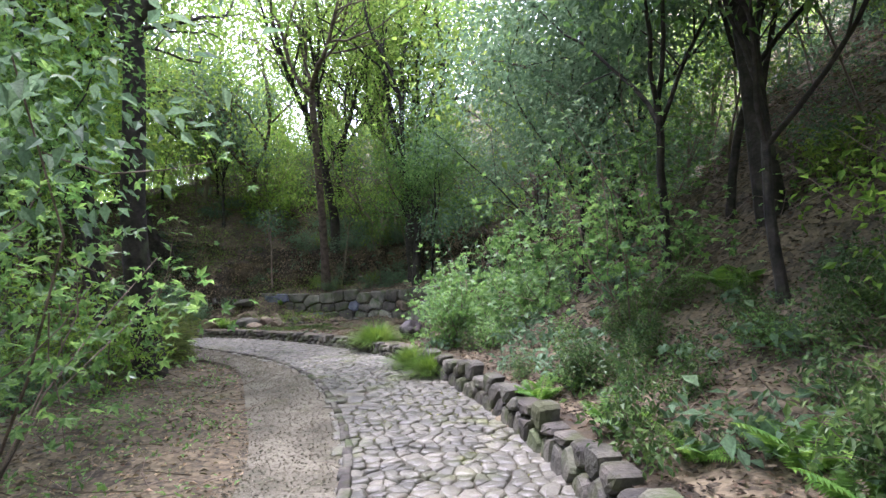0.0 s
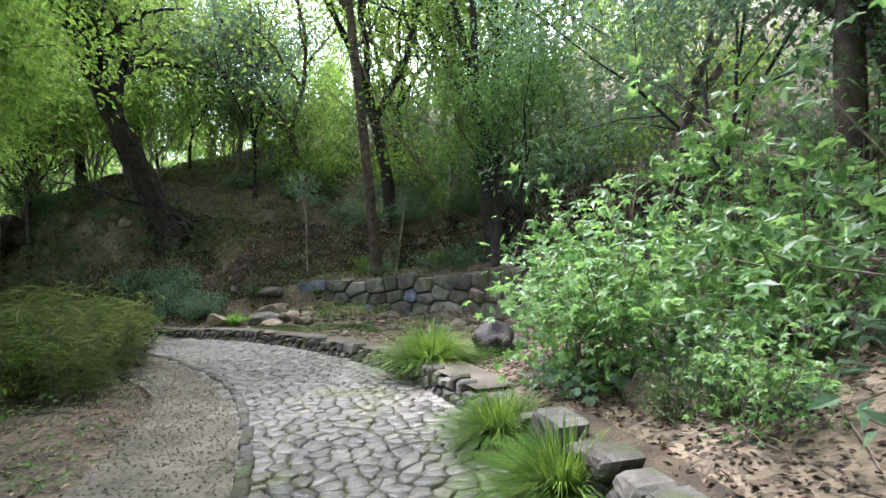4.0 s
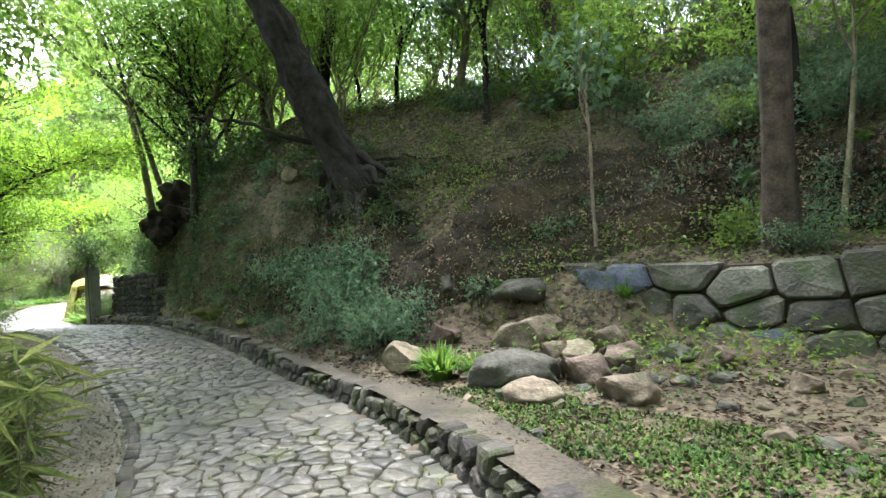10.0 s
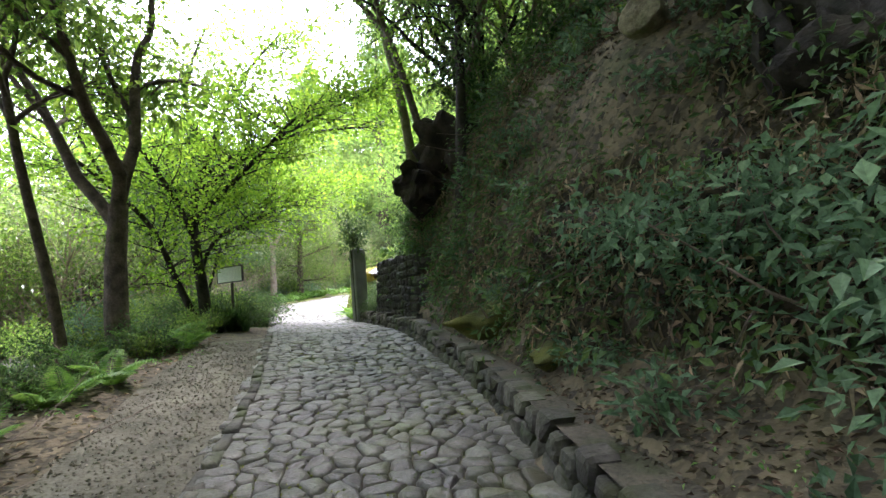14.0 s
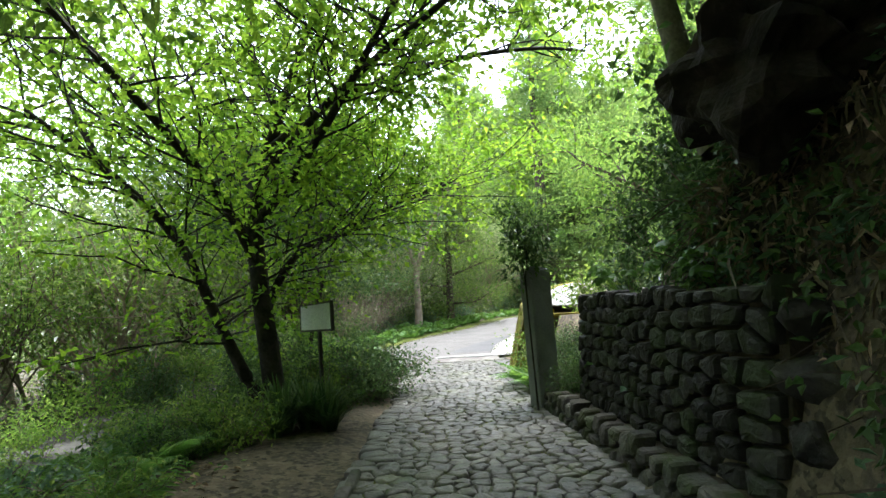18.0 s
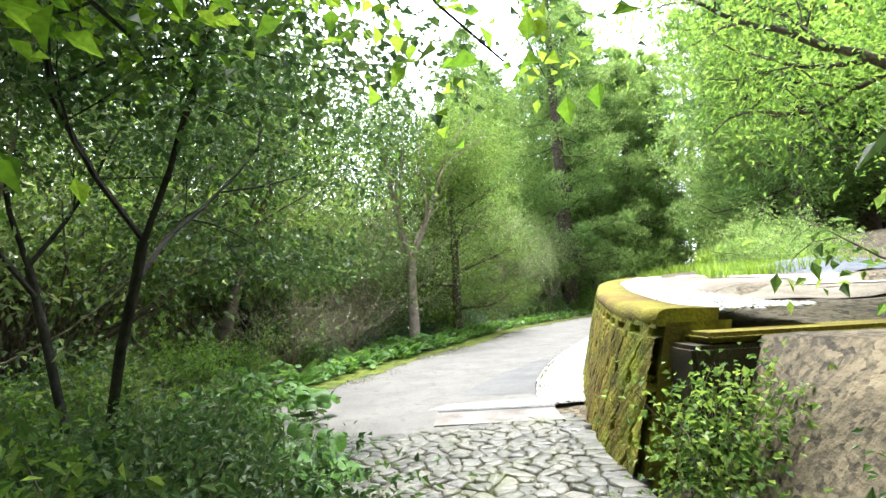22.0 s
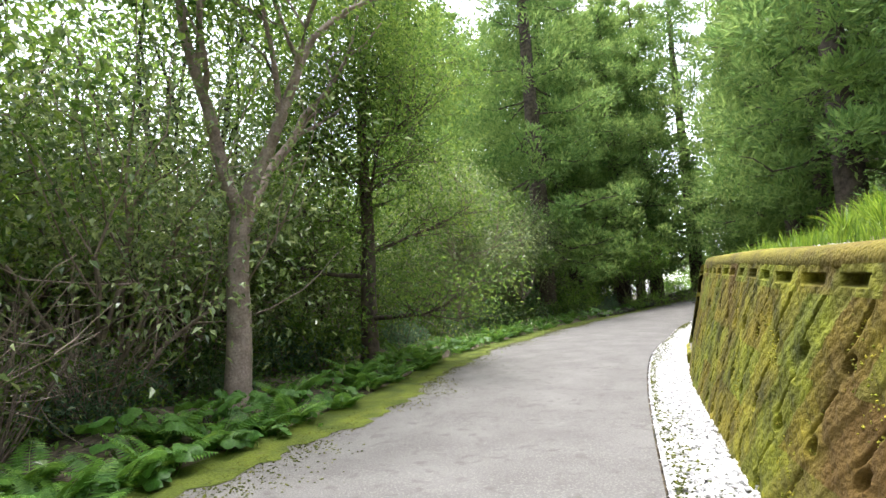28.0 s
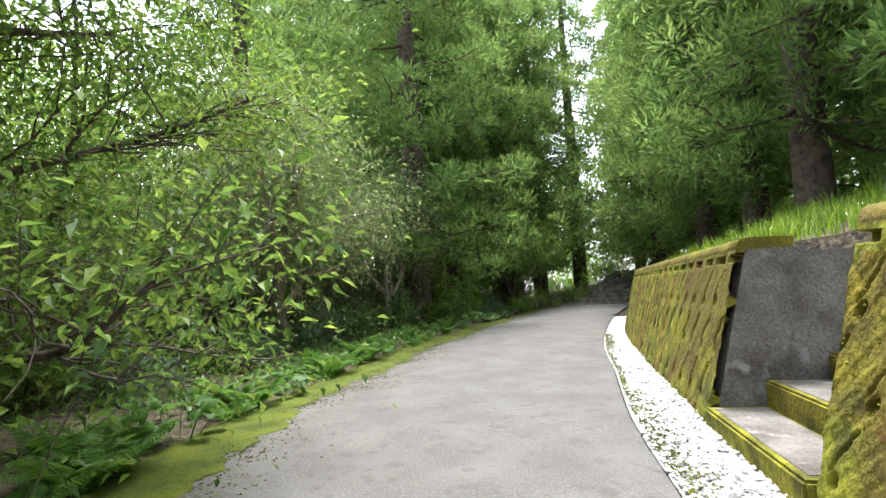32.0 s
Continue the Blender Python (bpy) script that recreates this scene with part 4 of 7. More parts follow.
def put(ob, x, y, turn=0.0, scale=1.0, z=None, tilt=(0, 0)):
    """Stand a copy of a plant on the ground."""
    o = copy_thing(ob, Matrix.Identity(4))
    o.matrix_basis = Matrix.LocRotScale((x, y, land1(x, y) - 0.03 if z is None else z), Euler((radians(tilt[0]), radians(tilt[1]), radians(turn))), (scale, scale, scale))
    return o


def stand(ob, x, y, turn=0.0, scale=1.0, z=None, tilt=(0, 0)):
    ob.matrix_basis = Matrix.LocRotScale((x, y, land1(x, y) - 0.03 if z is None else z), Euler((radians(tilt[0]), radians(tilt[1]), radians(turn))), (scale, scale, scale))
    return ob


# ---- small plants ----
def grass_tuft(seed, count, length, spread, material, label, name="grass_tuft", width=0.012, group="", clumps=2):
    """A fountain of arching blades."""
    rng = np.random.default_rng(seed)
    a = rng.random(count) * 6.283
    d = np.stack([np.cos(a), np.sin(a), np.zeros(count)], 1)
    side = np.stack([-np.sin(a), np.cos(a), np.zeros(count)], 1)
    L = length * (0.55 + 0.6 * rng.random(count))[:, None]
    out = (spread * (0.15 + rng.random(count)))[:, None]
    base = d * 0.12 * rng.random((count, 1)) * spread
    rows = []
    for f, w in ((0, 0.7), (0.35, 1.0), (0.7, 0.8), (1.0, 0.08)):
        c = base + d * out * L * f ** 1.5 + np.array([0, 0, 1.0]) * L * (f - 0.55 * out * f ** 2.4)
        rows += [c - side * width * w, c + side * width * w]
    v = np.stack(rows, 1).reshape(-1, 3)
    ob = thing(name, Matrix.Identity(4), label, "grass", group)
    for k in range(clumps):                        # sheaves of blades, each about a sixth of the round
        mine = np.where((a * clumps / 6.2832).astype(int) % clumps == k)[0]
        vk = v.reshape(count, 8, 3)[mine].reshape(-1, 3)
        bk = np.arange(len(mine))[:, None] * 8
        child("blade_clump", raw("blade_clump", vk, np.concatenate([bk + np.array([q, q + 1, q + 3, q + 2]) for q in (0, 2, 4)]), material), ob)
    return ob


def fern(seed, fronds, length, label, group="ferns by the road"):
    rng = np.random.default_rng(seed)
    ob = thing("fern", Matrix.Identity(4), label, "fern", group)
    for k in range(fronds):
        a = 6.283 * (k + 0.5 * rng.random()) / fronds
        pts, rad, end = sweep(rng, (0, 0, 0), (math.cos(a) * 0.62, math.sin(a) * 0.62, 1.0), length * (0.7 + 0.5 * rng.random()), 0.006, 0.002, 0.04, -0.12, 10)
        t = unit(np.gradient(pts, axis=0))
        side = unit(np.cross(t, [0, 0, 1.0]))
        A, D, U, L = [], [], [], []
        for q in range(1, 11):
            for f in (0.0, 0.5):
                for sg in (-1, 1):
                    A.append(pts[q - 1] + (pts[q] - pts[q - 1]) * f)
                    D.append(side[q] * sg + t[q] * 0.35 - np.array([0, 0, 0.15]))
                    U.append(np.cross(side[q], t[q]))
                    L.append(length * 0.3 * math.sin(math.pi * (0.12 + 0.85 * (q - 0.5 + f * 0.5) / 10.5)) ** 0.8)
        L = np.array(L)
        v, f = leaves(rng, np.array(A), np.array(D), np.array(U), L, L * 0.26, 0.1)
        sv, sf = tubes([(pts, rad)], 3)
        sf = np.concatenate([sf[:, [0, 1, 2]], sf[:, [0, 2, 3]]])
        child("frond", raw("frond", np.vstack([v, sv]), np.vstack([f, sf + len(v)]), FERN), ob)
    return ob


def butterbur(seed, count, size, label, height=0.35, group="broad-leaved plants by the road", material=FERN):
    """Broad round leaves on stalks, each leaf a part."""
    rng = np.random.default_rng(seed)
    ob = thing("butterbur", Matrix.Identity(4), label, "plant", group)
    for k in range(count):
        a, r = rng.random() * 6.283, 0.42 * math.sqrt(rng.random())
        h = height * (0.5 + 0.7 * rng.random())
        c = np.array([math.cos(a) * r, math.sin(a) * r, h])
        n = unit(np.array([math.cos(a) * 0.4, math.sin(a) * 0.4, 1.0]) + rng.normal(0, 0.22, 3))
        e1 = unit(np.cross(n, [0.3, 1, 0]))
        e2 = np.cross(n, e1)
        m = 14
        th = np.arange(m) * 2 * math.pi / m
        R = size * (0.6 + 0.6 * rng.random()) * (1 + 0.06 * np.sin(th * 5 + k)) * np.where(np.abs(th - math.pi) < 0.25, 0.35, 1.0)
        V, F = [], []
        for f, dz in ((0.5, 0.012), (1.0, -0.025)):
            V.append(c + f * R[:, None] * (e1 * np.cos(th)[:, None] + e2 * np.sin(th)[:, None]) + n * (dz + 0.02 * np.sin(th * 3 + k)[:, None] * f))
        V.append(c[None])
        for j in range(m):
            j2 = (j + 1) % m
            F += [(2 * m, j, j2), (j, m + j, m + j2), (j, m + j2, j2)]
        sv, sf = tubes([(np.array([[c[0] * 0.4, c[1] * 0.4, -0.03], [c[0] * 0.75, c[1] * 0.75, h * 0.6], c]), np.array([0.006, 0.005, 0.004]))], 3)
        sf = np.concatenate([sf[:, [0, 1, 2]], sf[:, [0, 2, 3]]])
        child("leaf", raw("leaf", np.vstack(V + [sv]), np.vstack([np.array(F), sf + 2 * m + 1]), material, True), ob)
    return ob


BAMBOO_LEAF = mat("bamboo_grass_leaf", (0.065, 0.101, 0.022), (0.122, 0.158, 0.05), 0.45, 2.0, 0.0, island=0.4, translucent=0.5)


def bamboo_grass(seed, culms, height, label, group="bamboo grass"):
    rng = np.random.default_rng(seed)
    ob = thing("bamboo_grass", Matrix.Identity(4), label, "plant", group)
    A, D, L, stalks = [], [], [], []
    for k in range(culms):
        a, r = rng.random() * 6.283, 0.5 * math.sqrt(rng.random())
        pts, rad, end = sweep(rng, (math.cos(a) * r, math.sin(a) * r, -0.03), (rng.normal(0, 0.2), rng.normal(0, 0.2), 1), height * (0.5 + 0.6 * rng.random()), 0.005, 0.002, 0.07, 0.0)
        stalks.append((pts, rad))
        for q in (2, 3, 4, 5, 6, 6):
            for _ in range(3):
                b = rng.random() * 6.283
                A.append(pts[q])
                D.append(np.array([math.cos(b), math.sin(b), rng.normal(0, 0.4)]))
                L.append(0.18 + 0.18 * rng.random())
    v, f = tubes(stalks, 4)
    child("culm", raw("culm", v, f, BARK_GREEN), ob)
    L = np.array(L)
    v, f = leaves(rng, np.array(A), np.array(D), unit(rng.normal(0, 0.4, (len(A), 3)) + [0, 0, 1]), L, L * 0.1, 0.15)
    child("foliage", raw("foliage", v, f, BAMBOO_LEAF), ob)
    return ob


# ---- woods ----
place_rng = np.random.default_rng(77)


def at_path(s, e):
    """World place at arc length s, e beyond the path's edge: to the right, or where e is negative to the left."""
    X, Y = xy(s, at_s(s, 4) + e if e > 0 else -at_s(s, 3) + e)
    return float(X), float(Y)


def s_at(x, y):
    return float(sn(x, y)[0][0])


class Pool:
    """Plants of a few kinds: each kind stands once itself, and then as copies."""

    def __init__(self, *kinds):
        self.kinds, self.used = kinds, set()

    def add(self, k, x, y, turn=None, scale=1.0, z=None, tilt=(0, 0)):
        k %= len(self.kinds)
        turn = place_rng.random() * 360 if turn is None else turn
        if k in self.used:
            return put(self.kinds[k], x, y, turn, scale, z, tilt)
        self.used.add(k)
        return stand(self.kinds[k], x, y, turn, scale, z, tilt)


WOOD = Pool(tree("broadleaf_tree", 101, 10, 0.14, 2, LEAF_MID, BARK, 4600, 0.135, 0.6, "slender woodland tree with an airy green crown", fork=0.22, sides=5, group="woodland trees", thin=0.026, lean=(-0.1, 0.08), aspect=0.55),
            tree("broadleaf_tree", 102, 11, 0.13, 2, LEAF_BRIGHT, BARK_GREEN, 4600, 0.135, 0.6, "slender tree with bright yellow-green leaves", fork=0.2, sides=5, group="woodland trees", thin=0.026, lean=(0.05, 0.1), aspect=0.55),
            tree("broadleaf_tree", 103, 12, 0.17, 2, LEAF_MID, BARK_DARK, 4600, 0.135, 0.6, "dark-barked woodland tree with a wide crown", fork=0.24, sides=5, group="woodland trees", thin=0.026, lean=(0.1, 0.0), aspect=0.55))
UNDER = Pool(tree("understorey_tree", 111, 4.6, 0.05, 2, LEAF_BLUE, BARK, 2900, 0.12, 0.3, "bushy bluish-green understorey tree", fork=0.14, stems=2, sides=4, group="understorey", thin=0.011, spread=0.9, aspect=0.5),
             tree("understorey_tree", 112, 5.2, 0.05, 2, LEAF_BRIGHT, BARK_GREEN, 2900, 0.115, 0.32, "thin understorey tree with light green leaves", fork=0.2, stems=2, sides=4, group="understorey", thin=0.011, spread=0.8, aspect=0.5),
             tree("understorey_tree", 113, 3.8, 0.05, 2, LEAF_DARK, BARK_DARK, 2800, 0.11, 0.28, "dark evergreen understorey tree", fork=0.14, stems=3, sides=4, group="understorey", thin=0.011, spread=0.9, aspect=0.5),
             tree("understorey_tree", 114, 4.4, 0.05, 2, LEAF_SILVER, BARK_PALE, 3200, 0.1, 0.3, "bushy understorey tree with pale glossy leaves", fork=0.14, stems=3, sides=4, group="understorey", thin=0.011, spread=0.95, aspect=0.5))
SHRUBS = Pool(shrub(201, 1.5, 0.7, 9, 900, 0.11, LEAF_MID, "green woodland shrub with thin stems", group="woodland shrubs"),
              shrub(202, 1.2, 0.9, 9, 1000, 0.09, LEAF_BLUE, "bluish-green shrub with small leaves", "small_leaved_shrub", group="woodland shrubs"),
              shrub(203, 1.6, 0.6, 8, 900, 0.12, LEAF_DARK, "dark evergreen shrub on the bank", "evergreen_shrub", group="woodland shrubs"),
              shrub(204, 2.2, 0.6, 10, 1000, 0.12, LEAF_BRIGHT, "light green understorey shrub", group="woodland shrubs"))
CEDARS = Pool(cedar(301, 19, 0.32, 80, 5, 80, 0.22, "tall dark cedar with tufted hanging boughs"), cedar(302, 22, 0.36, 90, 5, 80, 0.22, "tall dark cedar with tufted hanging boughs"))
FAR_CEDARS = Pool(cedar(303, 22, 0.3, 80, 4, 9, 0.8, "distant cedar in the woods behind"), cedar(304, 19, 0.3, 76, 4, 9, 0.8, "distant cedar in the woods behind"))

for i in range(15):                                # trees up the hill
    s, e = 2 + 34 * place_rng.random(), 6.5 + 13 * place_rng.random()
    x, y = at_path(s, e)
    WOOD.add((0, 2, 1, 2)[i % 4], x, y, None, 0.8 + 0.5 * place_rng.random(), tilt=(place_rng.normal(0, 4), place_rng.normal(0, 4)))
for i in range(60):                               # understorey on the hill
    s, e = 8 + 32 * place_rng.random(), 8.8 + 9 * place_rng.random() ** 1.3
    x, y = at_path(s, e)
    UNDER.add((0, 1, 1, 1, 0)[i % 5], x, y, None, 0.5 + 0.5 * place_rng.random(), tilt=(place_rng.normal(0, 6), place_rng.normal(0, 6)))
for i in range(80):
    s, e = 13 + 26 * place_rng.random(), 6.4 + 6.5 * place_rng.random()
    x, y = at_path(s, e)
    SHRUBS.add((0, 1, 3, 1, 2)[i % 5], x, y, None, 0.35 + 0.5 * place_rng.random())
for i in range(19):                                # trees off to the left of the path
    s, e = 4 + 36 * place_rng.random(), -(4.5 + 22 * place_rng.random())
    x, y = at_path(s, e)
    if sn(x, y)[1][0] < -4.5 and np.hypot(*(lower - [x, y]).T).min() > 1.8 and not (-31 < x < -13 and y > 4):
        WOOD.add((1, 0, 1, 2)[i % 4], x, y, None, 0.75 + 0.4 * place_rng.random())
for i in range(26):
    s, e = 6 + 32 * place_rng.random(), -(4.0 + 16 * place_rng.random())
    x, y = at_path(s, e)
    if sn(x, y)[1][0] < -4.5 and np.hypot(*(lower - [x, y]).T).min() > 2.2 and not (-31 < x < -17 and y > 6):
        UNDER.add((1, 1, 0)[i % 3], x, y, None, 0.6 + 0.5 * place_rng.random())
for i in range(34):
    s, e = 13 + 31 * place_rng.random(), -(2.0 + 4 * place_rng.random())
    x, y = at_path(s, e)
    if sn(x, y)[1][0] < -2.7 and np.hypot(*(lower - [x, y]).T).min() > 1.8 and not (x > -4.6 and y < 8):
        SHRUBS.add((3, 0, 3, 1)[i % 4], x, y, None, 0.45 + 0.4 * place_rng.random())
for i in range(15):                                # trees beyond the road
    s, e = 45 + 44 * place_rng.random(), -(5.5 + 24 * place_rng.random())
    x, y = at_path(s, e)
    if sn(x, y)[1][0] < -6 and np.hypot(x + 22, y - 20) > 9 and not (-42 < x < -26 and y < 18):
        WOOD.add((0, 2, 0, 1)[i % 4], x, y, None, 0.7 + 0.35 * place_rng.random())
ROADSIDE = Pool(tree("roadside_tree", 121, 5.2, 0.06, 2, LEAF_SILVER, BARK_PALE, 10500, 0.085, 0.36, "bushy roadside tree with small pale glossy leaves", fork=0.12, stems=3, sides=5, group="roadside trees", spread=0.95, thin=0.008),
                tree("roadside_tree", 122, 5.6, 0.06, 2, LEAF_MID, BARK, 10500, 0.09, 0.38, "bushy roadside tree with small green leaves", fork=0.12, stems=3, sides=5, group="roadside trees", spread=0.9, thin=0.008))
for i in range(26):
    s, e = 47 + 34 * (i + place_rng.random()) / 26, -(2.6 + 4.2 * place_rng.random())
    x, y = at_path(s, e)
    if sn(x, y)[1][0] < -4:
        ROADSIDE.add(i, x, y, None, 0.8 + 0.5 * place_rng.random())
for i in range(11):
    s, e = 47 + 38 * place_rng.random(), -(7 + 6 * place_rng.random())
    x, y = at_path(s, e)
    if sn(x, y)[1][0] < -8:
        UNDER.add((3, 2, 0, 1)[i % 4], x, y, None, 1.0 + 0.5 * place_rng.random())
for i in range(90):
    s, e = 48 + 36 * place_rng.random(), -(1.5 + 3 * place_rng.random())
    x, y = at_path(s, e)
    if sn(x, y)[1][0] < -3.2:
        SHRUBS.add((0, 2, 1, 0)[i % 4], x, y, None, 0.5 + 0.5 * place_rng.random())
far_rng = np.random.default_rng(515)
for i in range(64):                                # a second, denser row behind the roadside trees
    s, e = 50 + 36 * far_rng.random(), -(7.5 + 13 * far_rng.random())
    x, y = at_path(s, e)
    if sn(x, y)[1][0] < -8 and np.hypot(x + 22, y - 20) > 11:
        UNDER.add((3, 0, 3, 1)[i % 4], x, y, None, 0.9 + 0.5 * far_rng.random())
# The five with negative y are unseen behind the start, added to block light.
for i, (x, y, k, sc) in enumerate([(-33.5, 17.0, 2, 0.8), (-37.5, 18.5, 0, 0.85), (-40.5, 19.5, 2, 0.9), (-43.5, 22.5, 0, 0.85), (-48, 24.0, 1, 0.9), (-15.5, 12.3, 1, 0.85), (-44.5, 18, 1, 1.1), (-38, 13.5, 2, 1.1), (-1.0, 18.9, 2, 1.25), (2.6, 16.4, 0, 1.2), (-4.3, 21.6, 2, 1.3), (4.6, 12.6, 0, 1.2), (-7.6, 23.2, 0, 1.2), (-13.6, 22.6, 2, 1.2), (2, -7, 0, 1.1), (-3.2, -5, 1, 1.1), (6, -4, 2, 1.1), (0.5, -11, 0, 1.2), (-6, -1, 2, 1.0), (-28, 11, 1, 1.0), (-24.5, 10.2, 1, 0.9)]):
    WOOD.add(k, x, y, i * 67, sc)
for i, (x, y) in enumerate([(-37.5, 36.5), (-41, 38.0), (-44.2, 41.0), (-35, 40), (-47.5, 45), (-40, 44), (-31, 39), (-33, 45), (-44, 48), (-52, 50), (-27, 41), (-58, 38), (-60, 45), (-53, 33.5), (-64, 36), (-56, 54), (-58.5, 41.5), (-62, 50), (-63, 57), (-66, 46), (-52.5, 46.5), (-70, 41), (-60, 31), (-67, 30), (-52, 27), (-39.5, 41.5), (-47.0, 42.5), (-57.5, 36.5), (-61.5, 41.0), (-56.5, 52.5), (-63.5, 33.5)]):
    CEDARS.add(i, x, y, i * 77, 0.95 + 0.25 * place_rng.random())
for i in range(64):                                # far woods all round
    a = i * 2 * math.pi / 64
    r = 52 + 26 * place_rng.random()
    x, y = -24 + r * math.cos(a), 20 + r * math.sin(a)
    FAR_CEDARS.add(i, x, y, i * 51, 0.8 + 0.4 * place_rng.random())

NEAR_WOOD = Pool(tree("garden_tree", 131, 8.5, 0.065, 2, LEAF_BLUE, BARK_DARK, 10000, 0.115, 0.45, "slender dark-stemmed tree with fine bluish-green leaves", fork=0.3, sides=6, group="trees beside the garden path", thin=0.012),
                 tree("garden_tree", 132, 8.0, 0.06, 2, LEAF_FRESH, BARK_DARK, 10000, 0.115, 0.45, "slender dark-stemmed tree with fine green leaves", fork=0.26, sides=6, group="trees beside the garden path", thin=0.012),
                 tree("garden_tree", 133, 9.0, 0.05, 2, LEAF_BRIGHT, BARK, 11000, 0.11, 0.45, "slim tree with fine light green leaves leaning to the path", fork=0.36, sides=6, group="trees beside the garden path", thin=0.012, lean=(0.16, 0.32)))
# Those at negative y also stand unseen, added to shade the first stretch.
for x, y, sc, turn in ((-11.0, 11.6, 1.0, 0), (-13.8, 13.4, 1.0, -10), (-9.6, 10.2, 1.0, -55), (1.3, -3.4, 1.0, 30)):
    NEAR_WOOD.add(2, x, y, turn, sc)
for i, (x, y, sc) in enumerate([(3.6, 10.6, 1.1), (3.9, 7.2, 1.1), (4.6, 3.0, 1.1), (3.8, -1.5, 1.1), (5.6, 9.2, 1.0), (5.8, 5.2, 1.0), (-5.2, 3.4, 1.0), (-6.8, 7.4, 0.95), (2.4, 13.9, 0.9), (-0.4, 17.9, 0.8), (-9.2, 22.6, 1.0), (-12.6, 24.2, 1.0), (-10.6, 25.5, 1.0), (-14.5, 25.0, 1.0), (-3.6, -2.8, 1.1), (3.1, 4.9, 0.95), (2.9, 6.9, 0.95), (2.9, 1.2, 1.0), (2.4, 9.4, 0.8)]):
    NEAR_WOOD.add(i % 2, x, y, i * 83, sc)
for i in range(6):                                 # bright thicket beyond the maples
    x, y = -32 + 10.5 * place_rng.random(), 8.8 + 4.4 * place_rng.random()
    if np.hypot(*(lower - [x, y]).T).min() > 1.5:
        UNDER.add((1, 0, 1)[i % 3], x, y, None, 0.85 + 0.35 * place_rng.random())
for i in range(26):
    SHRUBS.add((1, 0, 1)[i % 3], -5.5 + 9.5 * place_rng.random(), 19.6 + 3 * place_rng.random(), None, 0.45 + 0.4 * place_rng.random())

for i in range(40):                                # light woods along the ridge behind the old tree
    s, e = s_at(-6, 15) + 16 * place_rng.random(), 5.5 + 11 * place_rng.random()
    x, y = at_path(s, e)
    if np.hypot(x + 10.1, y - 21.2) < 1.6:
        continue
    if i % 4 == 0:
        WOOD.add(1, x, y, None, 0.7 + 0.4 * place_rng.random())
    elif i % 4 == 1:
        SHRUBS.add(3, x, y, None, 0.7 + 0.6 * place_rng.random())
    else:
        UNDER.add(1, x, y, None, 0.6 + 0.4 * place_rng.random())

# Crowns mostly above the view, added to shade path, bed and bank.
TALL = Pool(tree("tall_tree", 141, 14, 0.15, 3, LEAF_BRIGHT, BARK_DARK, 8000, 0.13, 0.55, "tall slim tree added so that its high light crown shades the path", fork=0.5, sides=8, group="tall trees by the path", thin=0.02, spread=0.95, kids=(3, 4)),
            tree("tall_tree", 142, 15, 0.17, 3, LEAF_MID, BARK, 8000, 0.13, 0.55, "tall straight tree added so that its high green crown gives shade", fork=0.52, sides=8, group="tall trees by the path", thin=0.02, spread=0.95, kids=(3, 4)))
for i, (x, y, sc) in enumerate([(-5.6, 0.6, 1.0), (-7.6, 8.4, 1.0), (-9.4, 11.2, 1.0), (-12.0, 13.0, 1.0), (-15.0, 14.0, 1.0), (-10.5, 8.0, 1.0), (2.6, -2.6, 1.0), (-8.9, 13.0, 1.0), (-6.9, 11.0, 0.95), (-11.6, 14.6, 1.0), (-14.2, 15.3, 0.95), (3.6, 2.4, 1.0), (4.0, 6.4, 1.0), (3.0, 11.6, 0.95), (-18.2, 23.4, 1.0), (-16.0, 22.9, 1.0), (-17.6, 14.0, 1.0), (-18.9, 12.4, 0.9)]):
    TALL.add(i, x, y, i * 71, sc)

for i, (x, y) in enumerate(((-4.4, 20.3), (-0.9, 18.5))):      # two lean out over the bed and shade it
    TALL.add(i + 1, x, y, i * 130 + 40, 0.95, None, (14, -4))

# ---- single trees ----
stand(tree("tree", 401, 13, 0.24, 2, LEAF_BRIGHT, BARK_DARK, 12000, 0.11, 0.45, "dark straight trunk of a tall tree in leaf litter", fork=0.5, lean=(-0.1, 0), sides=10), -5.15, 9.4)
stand(tree("tree", 402, 13, 0.11, 2, LEAF_BRIGHT, BARK_DARK, 10000, 0.11, 0.45, "dark slim trunk beside a thicker one", fork=0.5, lean=(-0.1, 0)), -6.25, 10.35)
stand(tree("leaning_tree", 403, 12, 0.42, 2, LEAF_MID, BARK_DARK, 13000, 0.12, 0.65, "thick dark old tree leaning out from the bank", fork=0.52, lean=(-0.52, -0.34), spread=0.9, sides=12), -10.1, 21.2, z=0.9)
# Pale trunk given dark bark, so its colour holds the bank's shade.
stand(tree("tree", 411, 8, 0.09, 2, LEAF_BRIGHT, BARK_DARK, 12000, 0.09, 0.4, "slim pale trunk on the edge of the bank, its shade put into dark bark", fork=0.45, lean=(-0.12, 0.0)), -15.6, 20.35, z=1.75)
stand(tree("tree", 412, 9, 0.09, 2, LEAF_BRIGHT, BARK, 12000, 0.09, 0.4, "brown double trunk on the edge of the bank", fork=0.4, stems=2, lean=(-0.15, 0.0)), -16.6, 20.6, z=2.4)
stand(tree("tree", 413, 9, 0.1, 2, LEAF_BRIGHT, BARK_GREEN, 12000, 0.09, 0.4, "greenish trunk leaning over the gate wall", fork=0.4, lean=(-0.25, -0.05)), -17.75, 20.75, z=2.3)
